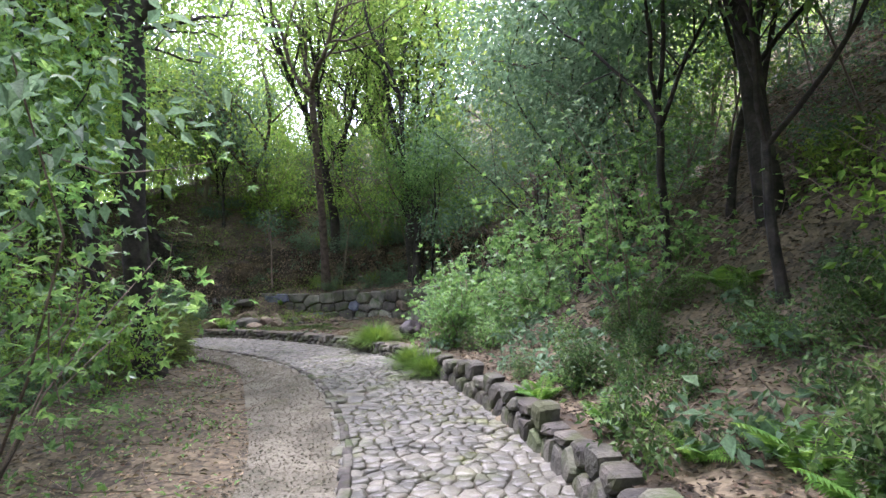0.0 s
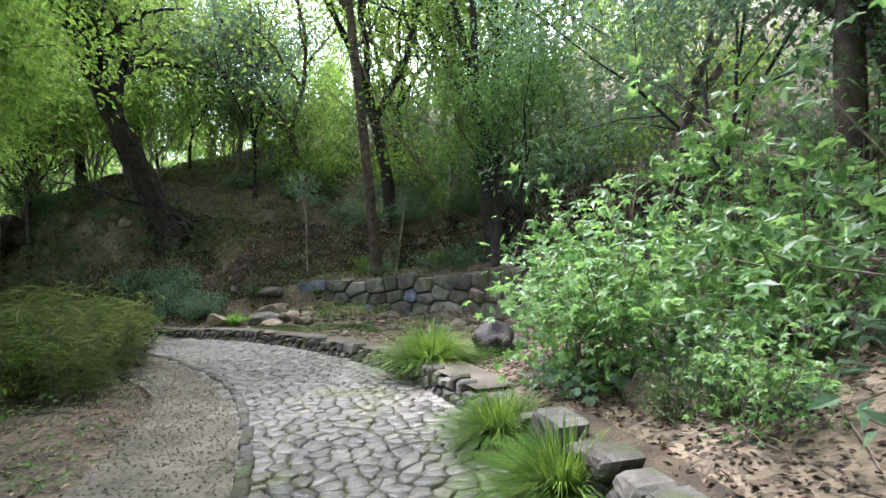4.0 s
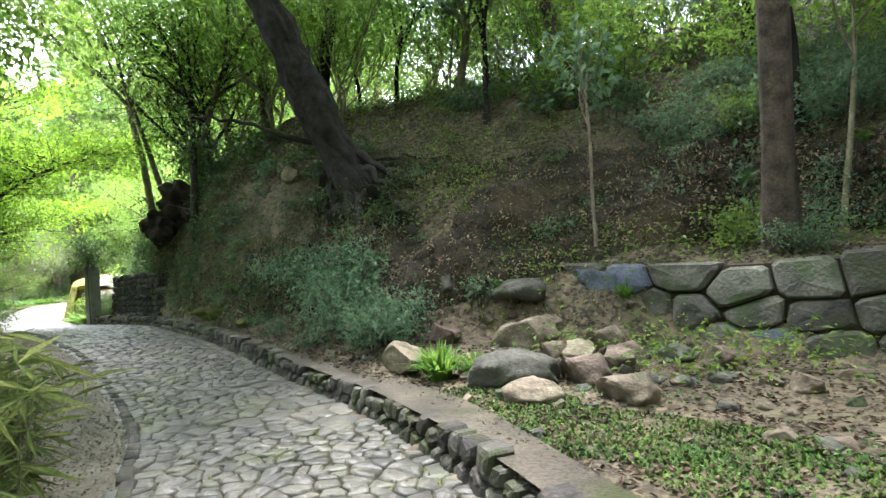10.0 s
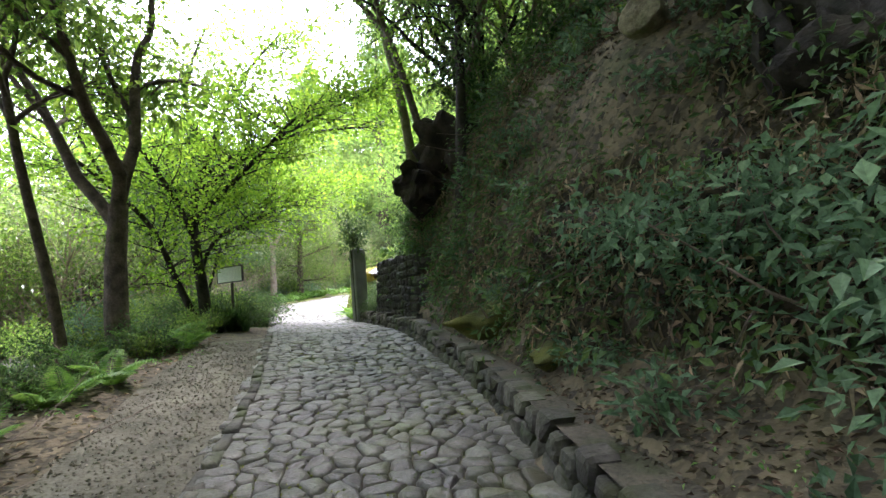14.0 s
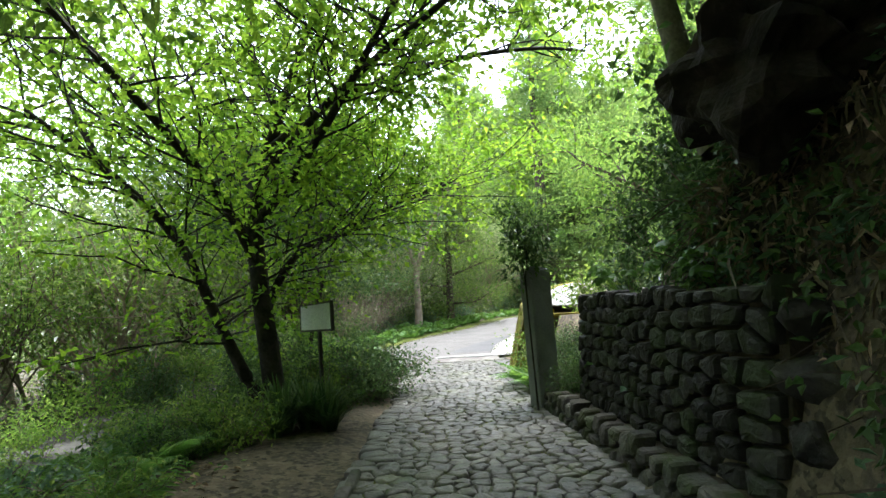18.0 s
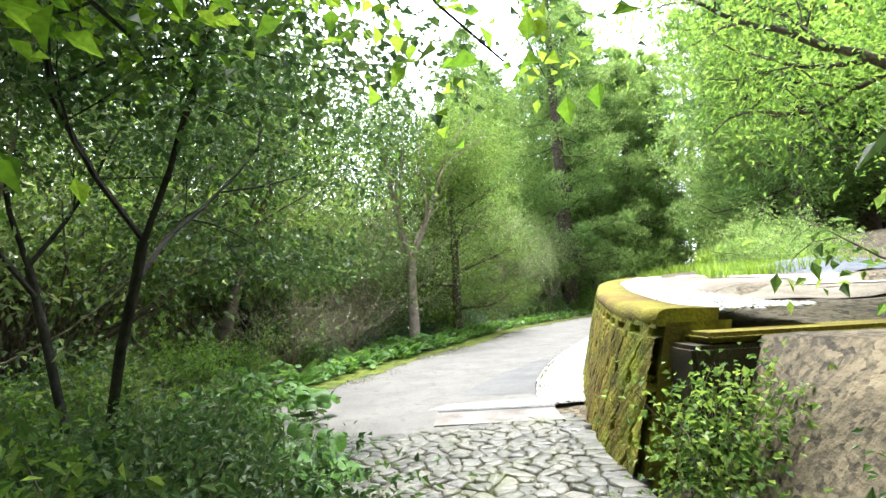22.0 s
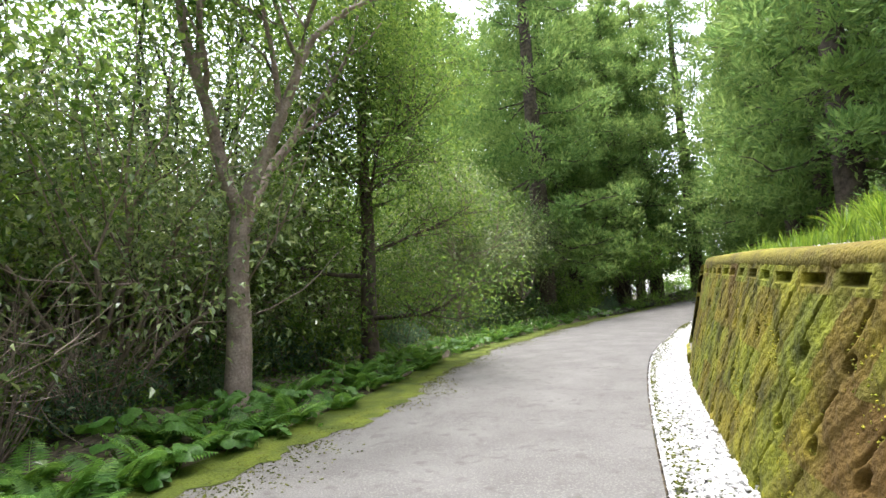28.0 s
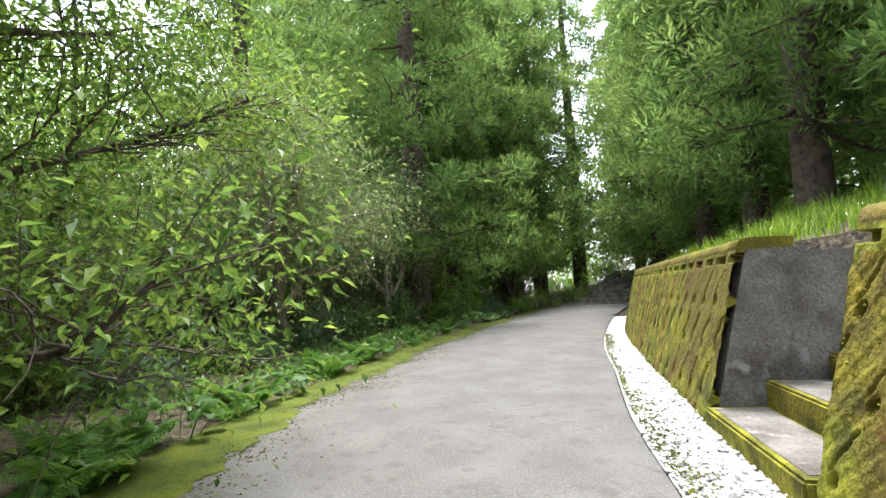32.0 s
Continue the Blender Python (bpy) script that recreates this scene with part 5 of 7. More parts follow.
MAPLE_STEMS = [                                    # each: distance along the path, across it, height; then girth at foot and end
    ([(0, 0, -0.1), (0.05, -0.1, 0.85), (0, -0.2, 1.7), (-0.1, -0.25, 2.5), (-0.1, -0.15, 3.1), (0, 0.1, 3.8), (0.1, 0.4, 4.7)], 0.135, 0.05),
    ([(0.05, -0.1, 0.1), (0.1, -0.35, 0.6), (0.2, -0.6, 1.2), (0.4, -1.0, 2.2), (0.6, -1.7, 3.0), (0.8, -2.3, 3.5)], 0.085, 0.03),
    ([(0, -0.15, 1.3), (-0.1, 0.0, 1.7), (-0.2, 0.3, 2.1), (-0.4, 0.9, 2.4), (-0.5, 1.6, 2.75), (-0.5, 2.3, 3.0)], 0.06, 0.018),
    ([(0, -0.2, 1.9), (0.5, -0.5, 2.6), (1.2, -0.9, 3.2), (2.0, -1.3, 3.7), (2.8, -1.6, 4.0)], 0.07, 0.02),
    ([(0, -0.22, 2.4), (0.6, 0.3, 2.9), (1.4, 0.8, 3.4), (2.3, 1.2, 3.8), (3.2, 1.5, 4.0)], 0.065, 0.018),
    ([(-0.1, -0.2, 2.8), (-0.6, -0.6, 3.3), (-1.3, -1.0, 3.8), (-2.1, -1.2, 4.2)], 0.06, 0.018),
    ([(-0.1, -0.2, 2.9), (-0.5, 0.4, 3.4), (-1.2, 1.1, 3.9), (-1.9, 1.8, 4.2)], 0.055, 0.018),
    ([(0, -0.1, 3.3), (0.3, 0.7, 3.8), (0.6, 1.9, 4.2), (0.5, 3.2, 4.5), (0.3, 4.1, 4.6)], 0.055, 0.018),
    ([(0, -0.15, 3.0), (1.2, 0.8, 3.6), (2.2, 1.8, 4.1), (3.2, 2.6, 4.4)], 0.055, 0.018),
    ([(0, 0.1, 3.8), (-0.2, -0.3, 4.8), (-0.3, -0.2, 5.8), (-0.2, 0.1, 6.6)], 0.06, 0.018),
    ([(0.1, 0.4, 4.7), (0.4, 0.9, 5.6), (0.8, 1.5, 6.3)], 0.05, 0.018),
    ([(0.6, -1.7, 3.0), (0.3, -2.3, 4.2), (0.0, -2.8, 5.2)], 0.04, 0.015)]


def stem_tree(name, seed, stems, leaves_n, leaf, leaf_mat, bark, label, flat=0.16, clump=0.24, shoot=0.75, category="tree", aspect=0.7):
    """A tree on given stems, whose side shoots carry sprays of leaves."""
    rng = np.random.default_rng(seed)
    out, tips = [], []
    for points, r0, r1 in stems:
        pts = spline(points, 4)
        rad = np.linspace(r0, r1, len(pts))
        rad[0] *= 1.25 if r0 > 0.1 else 1.0
        out.append((pts, rad))
        first = max(2, len(pts) // 3)
        for k in range(first, len(pts)):
            way = unit(pts[k] - pts[k - 1])
            for _ in range(2):
                a = rng.random() * 6.283
                d = unit(np.array([math.cos(a), math.sin(a), 0.12 + 0.15 * rng.random()]) + way * [0.6, 0.6, 0.15])
                grow(rng, pts[k], d, shoot * (1 + 0.75 * rng.random()), min(rad[k] * 0.5, 0.018), 1, out, tips, 0.12, 0.02, (2, 3), 0.7, 0.75, 0.3)
    ob = thing(name, Matrix.Identity(4), label, category)
    v, f = tubes(out, 9)
    child("trunk", raw("trunk", v, f, bark, True), ob)
    v, f = foliage(rng, tips, leaves_n, clump, leaf, aspect, flat, 0.15)
    child("crown", raw("crown", v, f, leaf_mat), ob)
    return ob


stand(stem_tree("maple_tree", 404, MAPLE_STEMS, 36000, 0.08, MAPLE_LEAF, BARK_DARK, "spreading multi-stemmed maple with bright layered leaves", category="maple"), -21.25, 17.38)
stand(tree("maple_tree", 414, 5.8, 0.05, 3, LEAF_DARK, BARK_DARK, 40000, 0.06, 0.4, "smaller maple with thin dark stems and fine leaves", fork=0.4, stems=2, flat=0.22, spread=0.95, aspect=0.75, category="maple", kids=(2, 3), lift=0.08), -24.9, 17.3)
stand(tree("tree", 405, 8.0, 0.17, 2, LEAF_MID, BARK, 9000, 0.1, 0.4, "forked brown tree leaning over the gravel", fork=0.28, lean=(-0.15, 0.05), kids=(2, 3)), -17.4, 16.05)
stand(tree("tree", 415, 7.0, 0.07, 2, LEAF_MID, BARK, 2200, 0.15, 0.4, "slim dark pole of a young tree", fork=0.5), -17.1, 15.5)
stand(tree("tree", 406, 8.8, 0.17, 2, LEAF_MID, BARK_PALE, 24000, 0.085, 0.55, "pale smooth forked trunk beside the road", fork=0.29, kids=(2, 3), spread=0.6, sides=12), -35.9, 21.15)
limbs = [([(0, 0, -0.1), (0.03, 0, 1.2), (0.0, 0.05, 2.6), (0.08, 0.0, 4.4), (0.05, 0.1, 6.4), (0.1, 0.1, 7.6)], 0.19, 0.05)]
for k in range(15):                                # straight trunk, limbs all the way up
    a_, h_, l_ = k * 2.4 + 0.6, 0.85 + 0.42 * k, 2.5 - 0.1 * k
    c_, s_ = math.cos(a_), math.sin(a_)
    limbs.append(([(0.02, 0.02, h_), (c_ * l_ * 0.35, s_ * l_ * 0.35, h_ + (0.02 if k < 3 else 0.3)), (c_ * l_ * 0.7, s_ * l_ * 0.7, h_ + (0.1 if k < 3 else 0.6)), (c_ * l_, s_ * l_, h_ + (0.45 if k < 3 else 0.95))], 0.055 if k < 3 else 0.045, 0.015))
stand(stem_tree("tree", 407, limbs, 40000, 0.075, LEAF_MID, BARK, "brown trunk with low bare side branches and a deep crown", 0.5, 0.3, 0.6, aspect=0.5), -39.6, 23.2)
stand(tree("tree", 408, 6.5, 0.14, 2, LEAF_SILVER, BARK_PALE, 15000, 0.1, 0.45, "pale-leaved bushy tree beside the road", fork=0.2, kids=(3, 4)), -46.4, 27.2)
stand(tree("tree", 416, 6.0, 0.12, 2, LEAF_SILVER, BARK_PALE, 14000, 0.1, 0.45, "pale-leaved bushy tree beside the road", fork=0.2, kids=(3, 4)), -50.5, 31.2)
stand(tree("tree", 417, 8.0, 0.13, 2, LEAF_MID, BARK, 5000, 0.15, 0.4, "brown leaning trunk among shrubs", fork=0.35, kids=(2, 3)), -31.2, 16.8)

# ---- plants beside the cobbled path ----
BED_SHRUB = Pool(shrub(221, 1.3, 1.1, 12, 2400, 0.085, LEAF_BLUE, "low spreading bluish-green shrub beside the kerb", clump=0.15))
for x, y, sc in ((-9.3, 18.75, 0.9), (-10.2, 19.3, 1.0), (-8.7, 18.55, 0.65), (-11.2, 19.5, 0.7)):
    BED_SHRUB.add(0, x, y, None, sc)
TUFT_GREEN = mat("tuft_blade", (0.04781, 0.112, 0.01071), (0.08611, 0.1626, 0.02295), 0.45, 2.0, 0.0, island=0.4, translucent=0.4)
TUFT = Pool(grass_tuft(231, 1700, 0.8, 1.25, TUFT_GREEN, "fountain of bright arching grass by the kerb", width=0.0055, clumps=8))
for x, y, sc in ((-1.5, 11.85, 0.95), (-0.25, 8.35, 0.62), (-0.6, 9.3, 0.6)):
    TUFT.add(0, x, y, None, sc, -0.3)
MAPLE_SHRUB = Pool(shrub(241, 2.8, 0.7, 8, 900, 0.11, LEAF_FRESH, "young maple with bright lobed leaves over the path", "maple_sapling", star=True, clump=0.18),
                   shrub(242, 1.7, 0.8, 7, 600, 0.13, LEAF_FRESH, "broad-leaved shrub leaning over the kerb", star=True, clump=0.16))
for k, x, y, sc in ((0, 2.2, 6.4, 1.05), (0, 2.6, 10.8, 1.0), (1, 0.9, 10.2, 0.9), (0, 3.4, 8.6, 1.2)):
    MAPLE_SHRUB.add(k, x, y, None, sc)
for x, y, sc in ((-3.75, 4.3, 1.3),):
    MAPLE_SHRUB.add(0, x, y, None, sc)
for x, y, tx, ty, sc in ((1.9, 10.4, 10, -32, 1.45), (1.6, 11.5, 14, -26, 1.4), (-0.05, 10.45, 4, -14, 1.0), (0.15, 9.95, 0, -12, 0.85), (0.2, 11.0, 0, -12, 1.0)):
    MAPLE_SHRUB.add(1, x, y, x * 90 % 40, sc, None, (tx, ty))
for i in range(14):
    s, e = 12.5 + 10 * place_rng.random(), 1.8 + 4.5 * place_rng.random()
    x, y = at_path(s, e)
    SHRUBS.add((0, 1, 2, 3)[i % 4], x, y, None, 0.4 + 0.45 * place_rng.random())
BAMBOO = Pool(bamboo_grass(251, 46, 1.2, "clump of bamboo grass with long pale-edged leaves"))
for x, y, sc in ((-6.9, 13.2, 1.0), (-7.6, 13.9, 1.0), (-8.3, 14.2, 0.9), (-6.3, 12.3, 0.9), (-7.4, 12.6, 1.1), (-8.6, 13.3, 1.1), (-5.6, 11.2, 0.7), (-9.4, 14.6, 0.8), (-6.6, 11.2, 1.0), (-9.6, 13.6, 1.0), (-5.6, 9.6, 0.6), (-6.8, 9.4, 0.9)):
    BAMBOO.add(0, x, y, None, sc)

for i in range(14):
    x, y = at_path(12.6 + 8.5 * place_rng.random(), 0.5 + 3.0 * place_rng.random() ** 1.4)
    if i % 3:
        SHRUBS.add(2, x, y, None, 0.2 + 0.25 * place_rng.random())
    else:
        MAPLE_SHRUB.add(1, x, y, None, 0.25 + 0.25 * place_rng.random())

for i, (x, y, sc) in enumerate(((-30.2, 14.4, 1.5), (-33.6, 14.9, 1.6), (-37.2, 16.4, 1.5), (-40.6, 18.6, 1.4))):
    ROADSIDE.add(i + 1, x, y, i * 50, sc)

# ---- verge of the road ----
FERNS = Pool(fern(261, 7, 0.68, "green fern with arching fronds on the verge"), fern(262, 6, 0.56, "green fern with arching fronds on the verge"))
BURS = Pool(butterbur(271, 11, 0.13, "clump of round broad leaves on the verge"), butterbur(272, 9, 0.1, "clump of round broad leaves on the verge", 0.25))
s = S_END + 0.9
while s < S_END + 36:
    for e in (0.3, 0.8):
        x, y = at_path(s + place_rng.normal(0, 0.12), -(e + place_rng.normal(0, 0.07)))
        kind = place_rng.random()
        if kind < 0.6:
            FERNS.add(int(place_rng.integers(2)), x, y, None, 0.6 + 0.4 * place_rng.random())
        elif kind < 0.9:
            BURS.add(int(place_rng.integers(2)), x, y, None, 0.55 + 0.45 * place_rng.random())
    s += 0.5 if s < S_END + 20 else 0.95
for i in range(26):
    x, y = at_path(S_END + 0.4 + 0.34 * i, -(0.04 + 0.37 * (i * 0.618 % 1)))
    (BURS if i % 3 else FERNS).add(i, x, y, i * 40, 0.5 + 0.3 * (i * 0.382 % 1))
for x, y, sc in ((-23.4, 18.5, 1.0), (-22.4, 18.35, 0.9), (-26.75, 18.4, 1.3), (-27.2, 18.5, 1.2)):
    BURS.add(0, x, y, None, sc)
for x, y, sc in ((-22.4, 17.7, 0.8), (-23.3, 17.5, 0.9), (-21.7, 17.9, 0.6)):
    SHRUBS.add(0, x, y, None, sc)

# Dark leaf colour used here for the shade under the maple.
DARK_MASS = Pool(shrub(245, 1.35, 1.0, 16, 6500, 0.06, LEAF_DARK, "dense small-leaved shrub beside the notice board, its shade put into dark leaves", aspect=0.6, clump=0.13))
for x, y, sc in ((-23.3, 17.95, 0.95), (-24.2, 17.6, 1.0), (-22.5, 17.2, 0.8), (-24.9, 17.9, 0.75), (-22.85, 18.35, 0.85), (-22.1, 18.05, 0.75), (-23.6, 18.2, 0.8)):
    DARK_MASS.add(0, x, y, None, sc)
# Added to cover the gate wall's end, which lies in shade.
for x, y, sc in ((-20.4, 20.98, 0.5), (-20.75, 21.3, 0.6), (-21.2, 21.4, 0.6), (-20.2, 21.2, 0.55)):
    DARK_MASS.add(0, x, y, None, sc)

# ---- gate post and sign ----
post = thing("gate_post", pose(-20.72, 20.48, land1(-20.7, 20.48) - 0.1, 0, -2, 10), "square grey stone gate post with a blunt pyramid top", "post")
bm = bmesh.new()
bmesh.ops.create_cube(bm, size=1.0, matrix=Matrix.LocRotScale((0, 0, 0.87), None, (0.27, 0.27, 1.74)))
bmesh.ops.bevel(bm, geom=bm.edges[:], offset=0.012, segments=2, affect="EDGES")
child("shaft", from_bm("shaft", bm, STONE_POST), post)
bm = bmesh.new()
bmesh.ops.create_cone(bm, cap_ends=True, segments=4, radius1=0.188, radius2=0.03, depth=0.07, matrix=Matrix.Translation((0, 0, 1.774)) @ Matrix.Rotation(radians(45), 4, "Z"))
child("top", from_bm("top", bm, STONE_POST), post)

# ---- steps through the wall ----
stair = tagged(new("steps"), "worn concrete steps with mossy edges in a gap of the wall", "steps", kind="structure")
stair.matrix_basis = Matrix.Translation((-36.0, 27.68, 0.04)) @ Matrix.Rotation(math.atan2(0.63, -0.78), 4, "Z")   # x along the wall, -y into the bank


def slab(x0, x1, y0, y1, z0, z1, bevel=0.02):
    bm = bmesh.new()
    bmesh.ops.create_cube(bm, size=1.0, matrix=Matrix.LocRotScale(((x0 + x1) / 2, (y0 + y1) / 2, (z0 + z1) / 2), None, (x1 - x0, y1 - y0, z1 - z0)))
    if bevel:
        bmesh.ops.bevel(bm, geom=bm.edges[:], offset=bevel, segments=2, affect="EDGES")
    return bm


for k in range(5):
    step = child("step", from_bm("step", slab(0.02, 1.84, -0.6 - 0.5 * k, 0.06 - 0.5 * k, -0.2 + 0.22 * k, 0.2 + 0.22 * k), MOSS_WALL), stair, "concrete step with a mossy riser")
    child("tread", from_bm("tread", slab(0.1, 1.76, -0.42 - 0.5 * k, 0.0 - 0.5 * k, 0.19 + 0.22 * k, 0.205 + 0.22 * k, 0.004), CONCRETE), step, "bare grey worn tread")
for x0, x1, label in ((-0.3, 0.0, "rough grey concrete cheek wall"), (1.86, 2.16, "rough grey concrete cheek wall")):
    child("cheek", from_bm("cheek", slab(x0, x1, -2.8, -0.43, -0.2, 1.5, 0.015), CONCRETE), stair, label)

# The face takes the dark core colour in place of its shade.
end_wall = tagged(new("wall_end", from_bm("wall_end", slab(0, 3.4, -0.42, 0, -0.2, 0.84, 0.03), JOINT_DARK)), "rough return of the retaining wall under a moss cap, its shade in the dark colour", "wall", kind="structure")
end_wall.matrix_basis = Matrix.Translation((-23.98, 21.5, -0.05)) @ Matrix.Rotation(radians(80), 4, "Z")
child("cap", from_bm("cap", slab(0.12, 3.4, -0.4, 0.04, 0.85, 0.92, 0.03), MOSS_CAP), end_wall, "brown-green moss cap")
child("pier", from_bm("pier", slab(0.28, 0.62, -0.3, 0.09, -0.2, 0.84, 0.04), MOSS_WALL), end_wall, "mossy broken block")

# ---- terrace on top of the wall ----
s_a, s_b = s_at(-25.2, 21.0), s_at(-33.5, 24.5)
def terrace(name, e0, e1, lift, material, label, category):
    """A band on the terrace, between two distances beyond the road edge."""
    ob = strip(name, s_a, s_b, lambda s: at_s(s, 4) + e0(s), lambda s: at_s(s, 4) + e1(s), 0.0, material, label, category, 0.25, 9)
    for v in ob.data.vertices:
        v.co.z = land1(v.co.x, v.co.y) + lift


def near_edge(s):
    return float(np.interp(s, [s_a, s_a + 3], [0.75, 1.2]))


TERRACE_SOIL = mat("trodden_brown_grit", (0.11, 0.092, 0.068), (0.2, 0.175, 0.135), 0.95, 2.0, 0.7, fine=45, patch=(0.075, 0.075, 0.045), patch_scale=0.7, patch_at=0.55)
terrace("terrace_ground", near_edge, lambda s: 4.6, 0.02, TERRACE_SOIL, "trodden grey-brown ground on the terrace", "ground")
place_w, top_w, long_w = WALL_NEAR


def behind_cap(u, b, lift):
    """Places on the terrace: along the wall, and the distance back from its top edge."""
    h = np.array([top_w(k) for k in u])
    v = place_w(np.column_stack([u, h, -b]))
    v[:, 2] += lift
    return v


gu, gb = np.linspace(0.0, long_w - 1.4, 56), np.linspace(0, 1, 6)
gv = np.vstack([behind_cap(gu, 0.37 + k * (0.72 + 0.1 * np.sin(gu * 1.9)), -0.03) for k in gb])
g0 = (np.arange(5)[:, None] * 56 + np.arange(55)[None]).ravel()
tagged(new("terrace_gravel", raw("terrace_gravel", gv, np.stack([g0, g0 + 56, g0 + 57, g0 + 1], 1), WHITE_GRAVEL, True)), "white gravel on the terrace behind the wall", "gravel", kind="structure")
terrace("terrace_path", lambda s: float(np.interp(s, [s_a, s_b], [4.3, 2.4])), lambda s: float(np.interp(s, [s_a, s_b], [4.75, 2.75])), 0.035, WHITE_GRAVEL, "narrow strip of white gravel across the terrace", "gravel")


def meadow(name, places, length, material, label, seed, width=0.006, lean=0.5):
    """Grass blades standing on given places, one mesh."""
    rng = np.random.default_rng(seed)
    n = len(places)
    a = rng.random(n) * 6.283
    d = np.stack([np.cos(a), np.sin(a), np.zeros(n)], 1)
    side = np.stack([-np.sin(a), np.cos(a), np.zeros(n)], 1)
    L = length * (0.5 + 0.8 * rng.random(n))[:, None]
    o = lean * (0.2 + rng.random(n))[:, None]
    rows = []
    for f, w in ((0, 1.0), (0.55, 0.9), (1.0, 0.1)):
        c = places + d * o * L * f ** 1.6 + np.array([0, 0, 1.0]) * L * (f - 0.4 * o * f ** 2)
        rows += [c - side * width * w, c + side * width * w]
    v = np.stack(rows, 1).reshape(-1, 3)
    b0 = np.arange(n)[:, None] * 6
    return tagged(new(name, raw(name, v, np.concatenate([b0 + [0, 1, 3, 2], b0 + [2, 3, 5, 4]]), material)), label, "grass", kind="stuff")


def spots(n, s0, s1, e0, e1, rng, lift=0.0):
    """Random places on the ground: arc length and offset beyond the edge (both negative offsets: to the left)."""
    s = s0 + (s1 - s0) * rng.random(n)
    e = e0 + (e1 - e0) * rng.random(n)
    off = np.where(e > 0, at_s(s, 4) + e, -at_s(s, 3) + e)
    X, Y = xy(s, off)
    return np.column_stack([X, Y, land(X, Y) + lift])


g_rng = np.random.default_rng(909)
g_a, g_b, g_c = s_at(-30.0, 22.5), s_at(-35.2, 26.0), s_at(-49, 38)
grass_at = np.vstack([spots(7000, g_b, g_c, 1.4, 3.4, g_rng, -0.02), spots(4000, g_a, g_b, 2.9, 5.0, g_rng, -0.02), spots(2500, g_b - 3, g_c, 3.0, 6.5, g_rng, -0.02)])
stair_a, stair_b = (grass_at[:, 0] + 36.0) * -0.78 + (grass_at[:, 1] - 27.68) * 0.63, (grass_at[:, 0] + 36.0) * 0.63 + (grass_at[:, 1] - 27.68) * 0.78
grass_at = grass_at[~((stair_a > -0.4) & (stair_a < 2.3) & (stair_b < 2.2))]
meadow("grass", grass_at, 0.3, GRASS, "bright unmown grass above the wall", 1, 0.007)
LONG_GRASS = Pool(grass_tuft(281, 160, 0.75, 0.8, GRASS, "clump of long arching pale grass on the terrace", width=0.009))
for i in range(26):
    x, y = at_path(g_b - 1 + (g_c - g_b) * place_rng.random(), 2.6 + 2.2 * place_rng.random())
    LONG_GRASS.add(0, x, y, None, 0.8 + 0.4 * place_rng.random())
mound = np.array([(i, j) for i in range(18) for j in range(12)], float)
mu, mv = mound[:, 0] / 17 * 2 - 1, mound[:, 1] / 11 * 2 - 1
mz = 0.22 * np.clip(1 - mu ** 2, 0, 1) * np.clip(1 - mv ** 2, 0, 1) + 0.012 * np.sin(mu * 30 + mv * 9) - 0.03
mX, mY = -28.3 + mu * 1.3, 27.1 + mv * 0.8
m0 = (np.arange(17)[:, None] * 12 + np.arange(11)[None]).ravel()
SHEET = mat("dark_blue_grey_sheet", (0.035, 0.042, 0.055), (0.07, 0.08, 0.1), 0.6, 5, 0.6, fine=40)
tagged(new("ground_sheet", raw("ground_sheet", np.column_stack([mX, mY, land(mX, mY) + mz + 0.05]), np.stack([m0, m0 + 1, m0 + 13, m0 + 12], 1), SHEET, True)), "dark blue-grey sheeting spread over a low mound", "sheet")

# ---- trees on the terrace ----
stand(tree("evergreen_tree", 421, 7.0, 0.16, 2, LEAF_DARK, BARK, 15000, 0.085, 0.4, "broad dark evergreen with sunlit outer leaves", fork=0.28, kids=(3, 4), spread=1.0), -22.6, 26.3)
stand(tree("evergreen_tree", 422, 6.0, 0.12, 2, LEAF_BRIGHT, BARK, 24000, 0.07, 0.4, "bushy bright green tree behind the gate wall", fork=0.36, kids=(3, 4), spread=1.15), -23.9, 24.6)
stand(tree("evergreen_tree", 423, 5.0, 0.1, 2, LEAF_MID, BARK_DARK, 7000, 0.085, 0.45, "dark-stemmed bushy tree overhanging the bank", fork=0.2, stems=2, kids=(3, 4), spread=1.0, lean=(0, -0.4)), -17.0, 21.7)
TERRACE_SHRUB = Pool(shrub(285, 1.5, 1.2, 14, 3200, 0.09, NEEDLE, "low spreading grey-green conifer bush", aspect=0.25))
for x, y, sc in ((-31.5, 29.0, 1.1), (-33.6, 31.0, 1.2), (-36.0, 33.6, 0.9), (-29.5, 28.2, 0.8)):
    TERRACE_SHRUB.add(0, x, y, None, sc)

# ---- gate: climber, leaves on the wall, sign ----
stand(tree("climber", 291, 3.1, 0.014, 1, LEAF_DARK, BARK_DARK, 1000, 0.08, 0.12, "thin climbing stems with a column of dark leaves by the post", fork=0.56, kids=(2, 3), lean=(0.03, -0.12), spread=0.14, category="climber"), -20.5, 20.3, 0, 1.0)
for x, y, sc in ((-19.6, 20.95, 0.9), (-18.9, 20.95, 1.0), (-18.0, 20.8, 0.8)):
    BURS.add(0, x, y, None, sc, land1(x, y) + 0.05)
GATE_FERN = Pool(fern(263, 8, 0.8, "large bright fern at the foot of the gate wall", "ferns at the gate"))
for x, y, sc in ((-22.1, 20.85, 0.8), (-22.7, 20.95, 0.7), (-21.6, 20.8, 0.6)):
    GATE_FERN.add(0, x, y, None, sc, land1(x, y))
